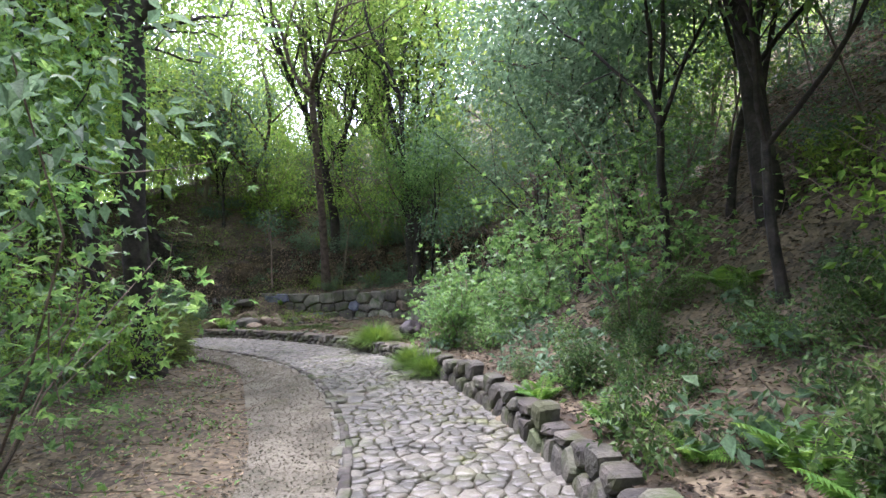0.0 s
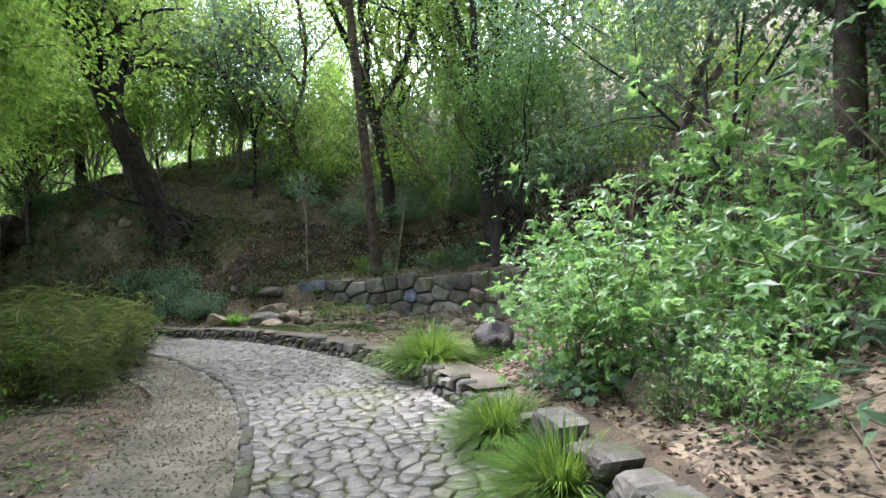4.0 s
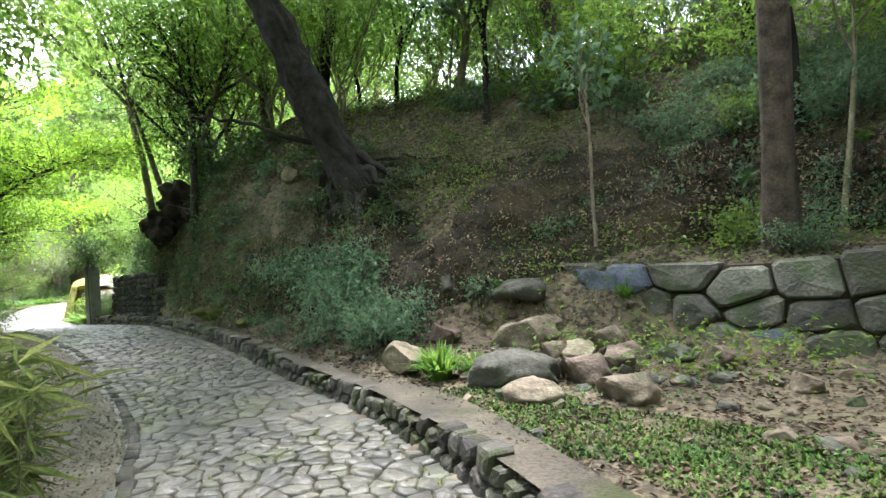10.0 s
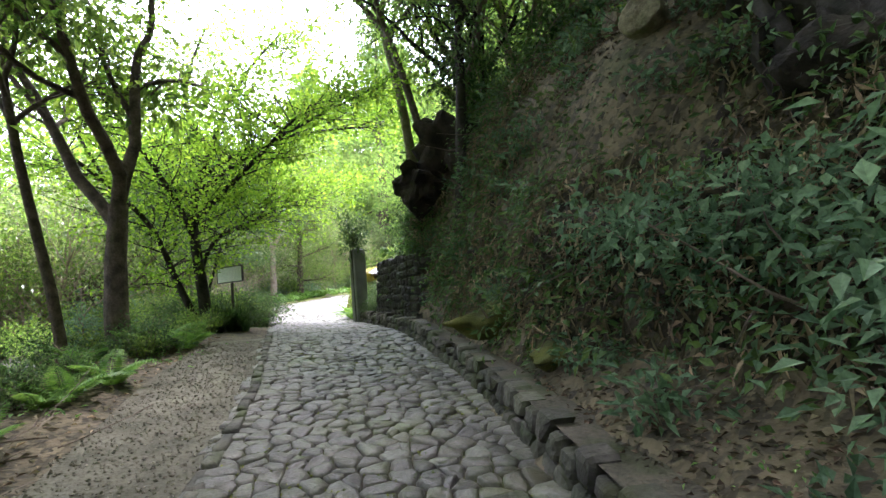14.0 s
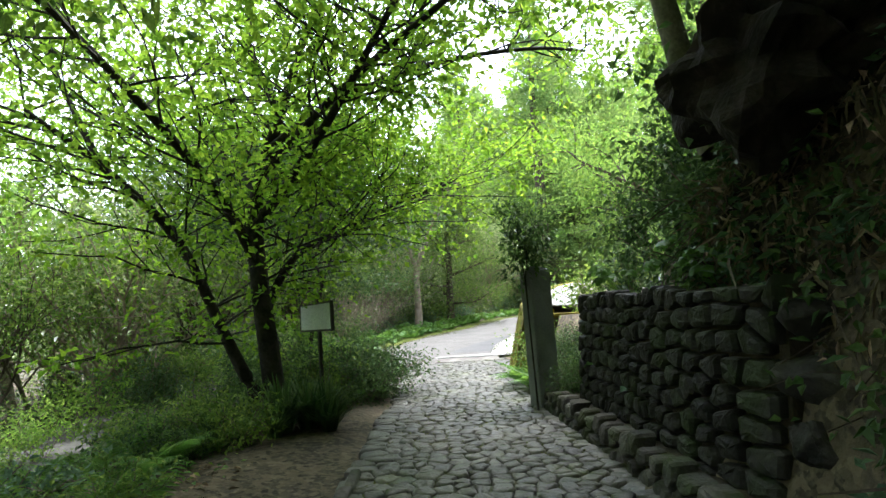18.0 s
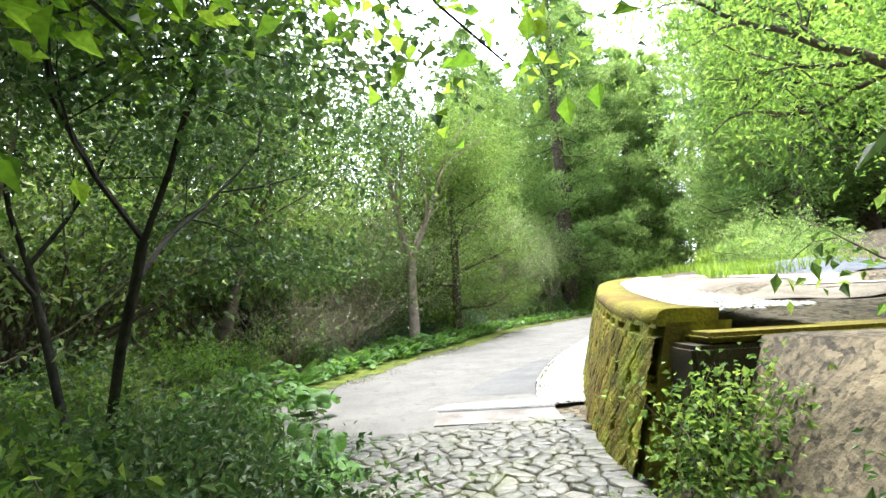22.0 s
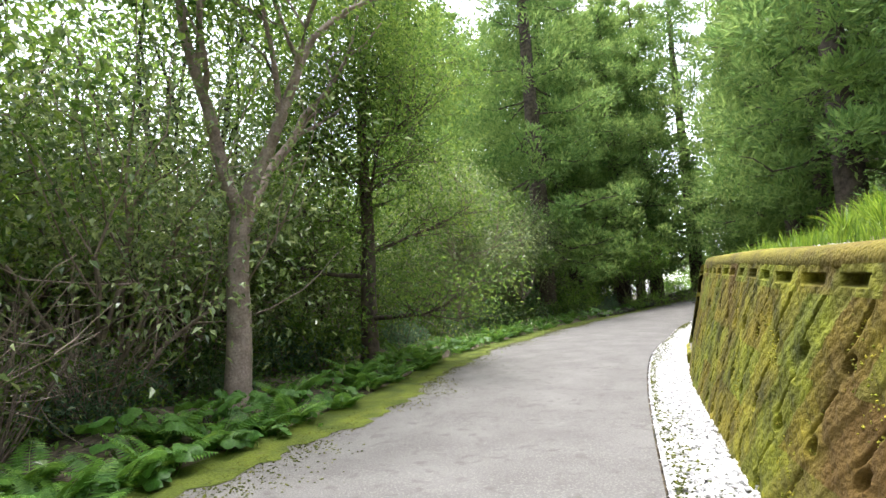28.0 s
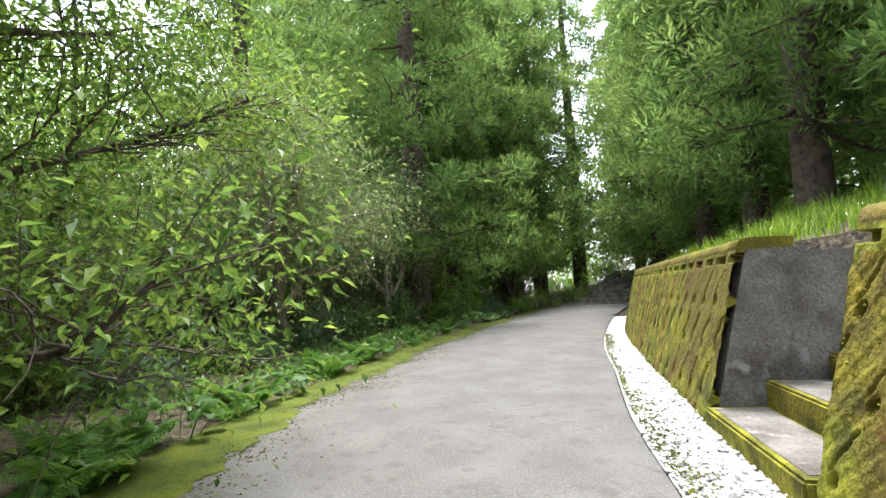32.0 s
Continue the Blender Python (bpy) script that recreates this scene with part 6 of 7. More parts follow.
sign = thing("sign", pose(-21.33, 17.87, land1(-21.33, 17.87) - 0.05, 0, -2, 25), "dark metal post carrying a long white notice board", "sign")
child("pole", from_bm("pole", slab(-0.025, 0.025, -0.02, 0.02, 0, 1.36, 0.004), DARK_METAL), sign)
board = child("board", from_bm("board", slab(-0.48, 0.48, -0.05, -0.024, 1.05, 1.37, 0.004), SIGN_WHITE), sign, "white board")
for z0, z1, x0, x1 in ((1.362, 1.385, -0.49, 0.49), (1.035, 1.06, -0.49, 0.49), (1.04, 1.38, -0.495, -0.468), (1.04, 1.38, 0.468, 0.495)):
    child("frame", from_bm("frame", slab(x0, x1, -0.058, -0.021, z0, z1, 0.0), DARK_METAL), board)

# ---- rocks and litter by the cobbled path ----
ROCKERY = [
        (-6.43, 17.64, 0.95, 0.6, 0.42, ROCKS, "large flat mossy rock by the kerb"), (-7.75, 17.77, 0.75, 0.5, 0.42, ROCKS_TAN, "angular grey-brown rock by the kerb"),
        (-7.0, 19.1, 0.75, 0.5, 0.5, ROCKS_TAN, "reddish brown rock in the rockery"), (-7.25, 19.65, 0.8, 0.5, 0.45, ROCKS, "grey rock on the bank"),
        (-6.85, 19.45, 0.3, 0.25, 0.22, ROCKS_TAN, "small pale rock in the rockery"), (-6.15, 19.35, 0.6, 0.45, 0.5, ROCKS_TAN, "pale rock before the wall"),
        (-5.85, 18.95, 0.68, 0.42, 0.36, ROCKS_TAN, "pale tan rock in the rockery"), (-6.55, 18.85, 0.45, 0.35, 0.3, ROCKS_TAN, "tan rock in the rockery"),
        (-6.15, 18.5, 0.42, 0.36, 0.32, ROCKS_TAN, "tan rock in the rockery"), (-5.75, 18.35, 0.45, 0.36, 0.3, ROCKS_TAN, "tan rock in the rockery"),
        (-5.85, 17.8, 0.55, 0.46, 0.4, ROCKS_TAN, "rounded tan rock in the rockery"), (-6.05, 17.15, 0.5, 0.36, 0.3, ROCKS_TAN, "reddish rock near the kerb"),
        (-5.35, 19.0, 0.42, 0.34, 0.26, ROCKS, "grey rock in the rockery"), (-5.4, 17.4, 0.6, 0.42, 0.3, ROCKS_TAN, "brown rock lying in the leaves"),
        (-4.95, 18.8, 0.6, 0.42, 0.3, ROCKS_TAN, "brown rock before the wall"), (-8.05, 18.9, 0.72, 0.42, 0.3, ROCKS_TAN, "flat brown rock in the bed"),
        (-8.3, 19.45, 0.55, 0.4, 0.36, ROCKS, "grey rock on the bank"), (-8.8, 19.2, 0.45, 0.34, 0.3, ROCKS_MOSS, "mossy rock on the bank"), (-7.9, 19.5, 0.3, 0.25, 0.24, ROCKS, "small grey rock on the bank"),
        (-4.3, 18.2, 0.32, 0.26, 0.2, ROCKS_TAN, "small tan rock in the leaves"), (-3.7, 17.9, 0.3, 0.22, 0.18, ROCKS_TAN, "small tan rock in the leaves")]
BANK_ROCKS = [
        (-2.9, 17.5, 0.2, 0.24, 0.18, ROCKS, "small grey rock in the leaves"), (-1.7, 16.2, 0.4, 0.3, 0.28, ROCKS_TAN, "brown rock before the wall"),
        (0.42, 9.35, 0.5, 0.4, 0.5, ROCKS_TAN, "brown pointed rock on the bed"),         (-0.55, 12.7, 0.7, 0.5, 0.45, ROCKS, "mossy boulder behind the grass"), (1.5, 11.3, 0.4, 0.35, 0.35, ROCKS_BLUE, "dark rock on the bank"),
        (-13.4, 19.5, 1.1, 0.7, 0.46, ROCKS_MOSS, "large boulder cushioned with green moss"), (-12.2, 19.1, 0.5, 0.4, 0.22, ROCKS_MOSS, "mossy rock on the bank"),
        (-12.1, 20.2, 0.5, 0.4, 0.4, ROCKS_TAN, "tan rock fallen on the bank"), (-12.7, 20.5, 0.4, 0.3, 0.3, ROCKS_TAN, "tan rock fallen on the bank"), (-11.7, 19.6, 0.45, 0.35, 0.3, ROCKS, "grey rock fallen on the bank")]
for x, y, sx, sy, sz, kind, label in ROCKERY + BANK_ROCKS:
    near = -8.6 < x < -4 and y > 17
    rock(x, y, sx, sy, sz, (x * 53 + y * 31) % 180, kind, label=label, sink=0.2 if near else 0.36)
rock(-6.4, 19.95, 0.8, 0.5, 0.44, -20, ROCKS_BLUE, label="blue-grey boulder on the end of the wall", z=0.6)
small_rng = np.random.default_rng(55)
for q in np.vstack([spots(60, s_at(-4, 14), s_at(-8.5, 17), 0.5, 3.6, small_rng), np.array([(x, y, 0) for x, y in zip(-8.0 + 3.6 * small_rng.random(70), 17.5 + 2.0 * small_rng.random(70))])]):
    k = 0.07 + 0.1 * small_rng.random()
    rock(float(q[0]), float(q[1]), k * 1.3, k, k * 0.8, small_rng.random() * 180, ROCKS_TAN if small_rng.random() < 0.6 else ROCKS, label="small stone lying in the leaf litter", name="stone", group="small stones")


BED_LEAF = mat("broken_brown_leaf", (0.03, 0.021, 0.012), (0.1125, 0.0825, 0.04875), 0.85, 3.0, 0.0, island=0.6)


def litter(name, places, size, material, label, seed):
    """Fallen leaves, curled and lying anyhow, one mesh."""
    rng = np.random.default_rng(seed)
    n = len(places)
    a = rng.random(n) * 6.283
    d = np.stack([np.cos(a), np.sin(a), rng.normal(0, 0.25, n)], 1)
    s = size * (0.5 + 0.9 * rng.random(n))
    v, f = leaves(rng, places, d, unit(rng.normal(0, 0.35, (n, 3)) + [0, 0, 1]), s, s * 0.5, 0.3)
    return tagged(new(name, raw(name, v, f, material)), label, "leaves", kind="stuff")


l_rng = np.random.default_rng(66)
s_g = s_at(-15, 18.5)
litter("bed_litter", spots(64000, 12, s_g, 0.3, 4.8, l_rng, 0.01), 0.045, BED_LEAF, "small dark brown leaf fragments over the bed", 68)
litter("leaf_litter", np.vstack([spots(60000, 12, s_g, 4.8, 13, l_rng, 0.015), spots(14000, 14, s_g, 5.6, 9.5, l_rng, 0.02), spots(8000, 12, s_g + 4, -0.85, -4.0, l_rng, 0.012), spots(2500, 12, s_g, -0.02, -0.95, l_rng, 0.005)]), 0.06, DEAD_LEAF, "brown fallen leaves over soil and gravel", 67)
twigs = []
for q in np.vstack([spots(2600, 12, s_g + 2, 4.6, 12, l_rng, 0.03), spots(260, 12, 21, 0.6, 4.6, l_rng, 0.02), spots(420, 12, s_g, -1.1, -3.5, l_rng, 0.02)]):
    a = l_rng.random() * 6.283
    pts, rad, _e = sweep(l_rng, q, (math.cos(a), math.sin(a), 0.15), 0.2 + 0.6 * l_rng.random(), 0.006, 0.003, 0.15, -0.02, 4)
    twigs.append((pts, rad))
tv, tf = tubes(twigs, 4)
tagged(new("twigs", raw("twigs", tv, tf, TWIG)), "dry fallen twigs and roots on the bank", "twigs", kind="stuff")
HERBS = Pool(butterbur(275, 8, 0.09, "small leafy herb on the bank", 0.2, "herbs on the bank", LEAF_BLUE), shrub(286, 0.5, 0.8, 6, 130, 0.12, LEAF_BLUE, "broad-leaved seedling on the bank", "seedling", clump=0.08, thick=0.006, group="herbs on the bank"))
for i, q in enumerate(spots(110, s_at(-1, 9), s_at(-12, 17.5), 4.7, 8.5, l_rng)):
    HERBS.add(1 if i % 4 else 0, float(q[0]), float(q[1]), None, 0.7 + 0.6 * place_rng.random())
for i, q in enumerate(spots(60, s_at(-9, 16.5), s_at(-19, 19), 0.5, 2.6, l_rng)):
    HERBS.add(1, float(q[0]), float(q[1]), None, 0.4 + 0.4 * place_rng.random())
for i, q in enumerate(spots(40, 12.5, s_at(-2, 10), 0.4, 3.2, l_rng)):
    HERBS.add(i, float(q[0]), float(q[1]), None, 0.6 + 0.5 * place_rng.random())
stand(tree("sapling", 431, 3.6, 0.03, 1, LEAF_BLUE, BARK_PALE, 160, 0.16, 0.2, "thin pale sapling with sparse broad leaves", fork=0.6, lean=(-0.1, 0.0), kids=(2, 3)), -6.5, 20.35)

# ---- drain across the end of the cobbles ----
drain = thing("drain", pose(-26.82, 20.95, -0.125, 0, 0, 77.6), "galvanised drain grating set in a pale concrete apron", "drain")
child("apron", from_bm("apron", slab(-0.72, 0.7, -0.8, -0.09, -0.06, 0.0, 0.01), CONCRETE), drain, "worn grey concrete slab")
bm = bmesh.new()
corners = ((-0.85, 0.05), (0.72, 0.05), (0.81, 0.54), (0.456, 0.58), (-0.22, 0.9))
ring = [[bm.verts.new((x, y, z)) for x, y in corners] for z in (-0.05, 0.004)]
bm.faces.new(ring[1])
bm.faces.new(ring[0][::-1])
for k in range(5):
    bm.faces.new((ring[0][k], ring[0][(k + 1) % 5], ring[1][(k + 1) % 5], ring[1][k]))
PALE_CONCRETE = mat("pale_new_concrete", (0.2, 0.19, 0.17), (0.3, 0.285, 0.26), 0.85, 4.0, 0.4, fine=60)
child("ramp", from_bm("ramp", bm, PALE_CONCRETE), drain, "pale smooth concrete fillet")
for k in range(3):
    child("rail", from_bm("rail", slab(-0.7, 0.7, -0.085 + 0.055 * k, -0.073 + 0.055 * k, -0.02, 0.012, 0.0), STEEL), drain)
for k in range(40):
    child("bar", from_bm("bar", slab(-0.695 + 0.0352 * k, -0.684 + 0.0352 * k, -0.08, 0.035, -0.02, 0.01, 0.0), STEEL), drain)

# ---- roots of the old tree, moss in the bed ----
old_tree = [o for o in scene.objects if o.name == "leaning_tree"][0]
trunk_mesh = [o for o in old_tree.children if o.name.startswith("trunk")][0].data
bm = bmesh.new()
bm.from_mesh(trunk_mesh)
thick_edges = [e for e in bm.edges if e.verts[0].co.z < 6.5 and e.calc_length() > 0.12]
bmesh.ops.subdivide_edges(bm, edges=thick_edges, cuts=5, use_grid_fill=True)
bm.normal_update()
for v in bm.verts:
    if v.co.z < 6.5:
        q = Vector((v.co.x * 5, v.co.y * 5, v.co.z * 1.6))
        ridge = abs(noise.noise(q * 1.3)) - 0.25
        v.co += v.normal * (0.09 * noise.noise(v.co * 1.6) + 0.12 * ridge + 0.035 * noise.noise(q * 3))
bm.to_mesh(trunk_mesh)
bm.free()
root_rng = np.random.default_rng(71)
for k in range(22):
    a = radians(150 + 12 * k + root_rng.normal(0, 6))
    d = np.array([math.cos(a), math.sin(a), 0.0])
    top_h, reach = 1.5 + 0.8 * root_rng.random(), 0.7 + 0.7 * root_rng.random()
    tip = np.array([-0.36 + d[0] * reach, -0.22 + d[1] * reach, 0.0])
    tip[2] = land1(-10.1 + tip[0], 21.2 + tip[1]) - 0.92
    start = np.array([-0.48 * top_h, -0.3 * top_h, top_h]) + d * 0.2
    u = np.linspace(0, 1, 10)[:, None]
    pts = start * (1 - u) + tip * u + d * 0.2 * np.sin(u * math.pi) * root_rng.random() + root_rng.normal(0, 0.055, (10, 3)) * np.sin(u * math.pi)
    v, f = tubes([(pts, np.linspace(0.075, 0.015, 10) * (0.5 + 0.9 * root_rng.random()) * (1 + 0.25 * root_rng.random(10)))], 6)
    child("root", raw("root", v, f, BARK_DARK, True), old_tree)
gate_tree = [o for o in scene.objects if o.name.startswith("tree") and o.get("label", "") == "greenish trunk leaning over the gate wall"][0]
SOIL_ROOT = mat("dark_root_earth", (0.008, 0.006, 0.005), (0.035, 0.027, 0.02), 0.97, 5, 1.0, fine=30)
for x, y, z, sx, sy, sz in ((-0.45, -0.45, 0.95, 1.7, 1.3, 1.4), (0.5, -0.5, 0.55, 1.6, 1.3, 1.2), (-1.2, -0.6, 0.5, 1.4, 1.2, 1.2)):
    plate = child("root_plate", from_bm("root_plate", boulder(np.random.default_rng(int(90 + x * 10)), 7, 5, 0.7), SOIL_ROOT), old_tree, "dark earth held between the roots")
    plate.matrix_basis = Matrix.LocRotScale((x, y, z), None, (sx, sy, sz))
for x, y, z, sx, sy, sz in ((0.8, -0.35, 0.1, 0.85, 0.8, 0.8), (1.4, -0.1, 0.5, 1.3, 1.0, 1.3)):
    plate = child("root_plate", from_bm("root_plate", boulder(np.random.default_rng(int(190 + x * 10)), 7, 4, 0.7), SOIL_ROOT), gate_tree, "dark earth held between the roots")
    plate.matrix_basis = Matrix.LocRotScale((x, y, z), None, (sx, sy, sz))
limb_rng = np.random.default_rng(73)
for points, r0, r1 in (([(-0.75, -0.5, 1.9), (-1.3, -0.75, 2.3), (-1.75, -0.9, 2.9), (-2.1, -1.0, 3.7), (-2.3, -1.2, 4.6)], 0.13, 0.04), ([(-1.5, -0.82, 2.5), (-2.1, -1.3, 2.7), (-2.8, -1.7, 3.0), (-3.6, -2.1, 3.2)], 0.06, 0.02), ([(-1.2, -0.8, 2.5), (-1.5, -0.9, 3.3), (-1.7, -0.8, 4.4)], 0.08, 0.03)):
    path_ = spline(points, 4)
    v, f = tubes([(path_ + limb_rng.normal(0, 0.02, path_.shape), np.linspace(r0, r1, len(path_)))], 7)
    child("limb", raw("limb", v, f, BARK_DARK, True), old_tree)
moss_at = []
for cx, cy, r, n in ((-5.3, 16.6, 0.75, 4200), (-4.2, 16.1, 0.6, 2800), (-6.3, 17.1, 0.45, 1200), (-3.4, 15.6, 0.4, 1000)):
    n = int(1.3 * n)
    a, q = l_rng.random(n) * 6.283, r * np.sqrt(l_rng.random(n))
    X, Y = cx + q * np.cos(a) * 1.4, cy + q * np.sin(a) * 0.7
    moss_at.append(np.column_stack([X, Y, land(X, Y) - 0.005]))
MOSS_BED = mat("short_moss", (0.03, 0.0735, 0.009), (0.0675, 0.1155, 0.018), 0.9, 3.0, 0.0, island=0.4)
meadow("moss_patch", np.vstack(moss_at), 0.032, MOSS_BED, "short green moss and grass on the bed", 3, 0.008, 0.9)
SMALL_TUFT = Pool(grass_tuft(232, 160, 0.42, 0.9, FERN, "small tuft of strap-like leaves among the rocks", width=0.016))
rock(-0.75, 12.25, 0.62, 0.5, 0.6, 40, ROCKS_DARK, label="dark rounded rock beside the arching grass")
for x, y, sc in ((-7.2, 17.55, 1.0), (-6.9, 17.7, 0.7), (-6.0, 19.75, 0.5)):
    SMALL_TUFT.add(0, x, y, None, sc)
stand(tree("tree", 441, 4.5, 0.09, 2, LEAF_MID, BARK_PALE, 2000, 0.13, 0.3, "small pale bare-stemmed tree below the lane", fork=0.25, stems=2, kids=(2, 3)), -27.2, 13.6)
THIN = Pool(tree("sapling", 432, 3.4, 0.022, 1, LEAF_MID, TWIG, 220, 0.11, 0.25, "thin leaning sapling on the hillside", fork=0.55, lean=(-0.25, -0.1), kids=(2, 3), group="hillside saplings"),
            tree("sapling", 433, 4.2, 0.028, 1, LEAF_BRIGHT, BARK_GREEN, 300, 0.12, 0.3, "thin sapling with light leaves on the hillside", fork=0.5, lean=(0.15, -0.1), kids=(2, 3), group="hillside saplings"))
for i, q in enumerate(spots(90, 13, s_at(-15, 18.4), 4.8, 12, l_rng)):
    THIN.add(i, float(q[0]), float(q[1]), None, 0.7 + 0.6 * place_rng.random(), tilt=(place_rng.normal(0, 8), place_rng.normal(0, 8)))
for x, y, z, sc in ((-17.0, 21.5, 2.6, 0.9), (-18.2, 21.7, 2.2, 0.9), (-16.0, 21.2, 2.5, 0.8), (-14.8, 21.0, 2.3, 0.8), (-19.2, 21.8, 1.7, 0.8)):
    SHRUBS.add(2, x, y, None, sc)
for x, y, sc in ((-17.4, 22.6, 1.0), (-15.2, 22.4, 1.0), (-19.4, 23.0, 0.9), (-13.4, 22.6, 0.9), (-16.2, 21.9, 1.1), (-14.4, 21.7, 1.0), (-12.6, 21.9, 1.0), (-18.0, 22.2, 1.0)):
    UNDER.add(1, x, y, None, sc)
for x, y, sc in ((-21.8, 21.7, 0.6),):
    SHRUBS.add(0, x, y, None, sc)
for x, y, sc in ((-24.9, 18.55, 1.3), (-24.4, 18.75, 1.1), (-25.4, 18.3, 1.2)):
    BURS.add(0, x, y, None, sc)
STEM_PALE = mat("pale_bare_stem", (0.15, 0.115, 0.085), (0.3, 0.24, 0.19), 0.9, 6.0, 0.3)
THICKET = Pool(shrub(287, 1.9, 0.45, 40, 220, 0.09, LEAF_SILVER, "thicket of bare brown upright stems with few leaves", "thicket", bark=STEM_PALE, thick=0.011, group="thickets by the road"))
for x, y, sc in ((-33.6, 19.0, 1.0), (-32.7, 18.5, 0.9), (-34.4, 19.3, 0.9), (-31.8, 17.9, 1.0), (-33.2, 18.0, 1.1), (-35.3, 19.8, 0.8)):
    THICKET.add(0, x, y, None, sc)

# ---- loose stones of the gravel ----
def chips(name, places, size, material, label, seed, flat=0.6):
    """Small broken stones lying close together, one mesh."""
    rng = np.random.default_rng(seed)
    n = len(places)
    base = np.array([[1, 0, 0], [-1, 0, 0], [0, 1, 0], [0, -1, 0], [0, 0, 1.0], [0, 0, -1]])
    tri = np.array([[0, 2, 4], [2, 1, 4], [1, 3, 4], [3, 0, 4], [2, 0, 5], [1, 2, 5], [3, 1, 5], [0, 3, 5]])
    a = rng.random(n) * 6.283
    k = size * (0.55 + 0.8 * rng.random(n))
    b = base[None] * (0.75 + 0.5 * rng.random((n, 6, 1))) * np.stack([k, k * (0.55 + 0.4 * rng.random(n)), k * flat], 1)[:, None] + rng.normal(0, 0.12, (n, 6, 3)) * k[:, None, None]
    v = np.stack([b[..., 0] * np.cos(a)[:, None] - b[..., 1] * np.sin(a)[:, None], b[..., 0] * np.sin(a)[:, None] + b[..., 1] * np.cos(a)[:, None], b[..., 2]], 2) + places[:, None]
    f = (np.arange(n)[:, None, None] * 6 + tri).reshape(-1, 3)
    return tagged(new(name, raw(name, v.reshape(-1, 3), f, material)), label, "gravel", kind="stuff")


WHITE_STONE = mat("white_broken_stone", (0.425, 0.416, 0.399), (0.612, 0.603, 0.586), 0.85, 12, 0.3, island=0.3)
c_rng = np.random.default_rng(808)
def strip_spots(n, s0, s1, n0, n1):
    s = s0 + (s1 - s0) * c_rng.random(n)
    off = n0(s) + (n1(s) - n0(s)) * c_rng.random(n)
    X, Y = xy(s, off)
    return np.column_stack([X, Y, at_s(s, 2) - 0.012 + 0.012 * c_rng.random(n)])


JOINT_MOSS = mat("joint_moss_tuft", (0.06, 0.075, 0.012), (0.12, 0.14, 0.022), 0.95, 3.0, 0.4, fine=60, island=0.4)
joint_at = strip_spots(26000, 13.2, S_END, lambda s: -at_s(s, 3) + 0.04, lambda s: at_s(s, 4))
joint_keep = bumps(joint_at[:, 0], joint_at[:, 1], 1.1, 5.0) + 0.4 * bumps(joint_at[:, 0], joint_at[:, 1], 4.0, 2.0) > 0.05
joint_at[:, 2] += -0.002
chips("joint_moss", joint_at[joint_keep], 0.011, JOINT_MOSS, "moss and tiny weeds growing in the joints of the cobbles", 11, 0.7)
near_gravel = strip_spots(13000, S_END + 0.9, S_END + 13, lambda s: at_s(s, 4) + 0.03, lambda s: at_s(s, 4) + 0.94)
far_gravel = strip_spots(5000, S_END + 13, S_END + 21, lambda s: at_s(s, 4) + 0.03, lambda s: at_s(s, 4) + 0.94)
chips("white_gravel", np.vstack([near_gravel, far_gravel]), 0.026, WHITE_STONE, "loose white broken stones beside the wall", 5)
top_gravel = behind_cap((long_w - 1.4) * c_rng.random(5200), 0.4 + 0.7 * c_rng.random(5200), -0.02)
chips("terrace_stones", top_gravel, 0.026, WHITE_STONE, "loose white broken stones on the terrace", 6)
GREY_CHIP = mat("grey_brown_chip", (0.0603, 0.053, 0.0355), (0.1643, 0.1555, 0.1142), 0.9, 12, 0.3, island=0.5)
path_grit = strip_spots(14000, 13.0, s_at(-17.5, 18.9), lambda s: -at_s(s, 3) - 1.0, lambda s: -at_s(s, 3))
path_grit[:, 2] += 0.008
chips("path_grit", path_grit, 0.011, GREY_CHIP, "fine grit and pebbles on the trodden strip", 7)

# Dark brown earth, darkened further so the colour carries the bank's shade.
SOIL_CUT = mat("shade_darkened_bank_earth", (0.0076, 0.006, 0.0036), (0.0333, 0.026, 0.0162), 0.97, 3.5, 1.0, c3=(0.057, 0.045, 0.027), fine=30, patch=(0.057, 0.042, 0.018), patch_scale=0.8, patch_at=0.62, mottle=14.0)


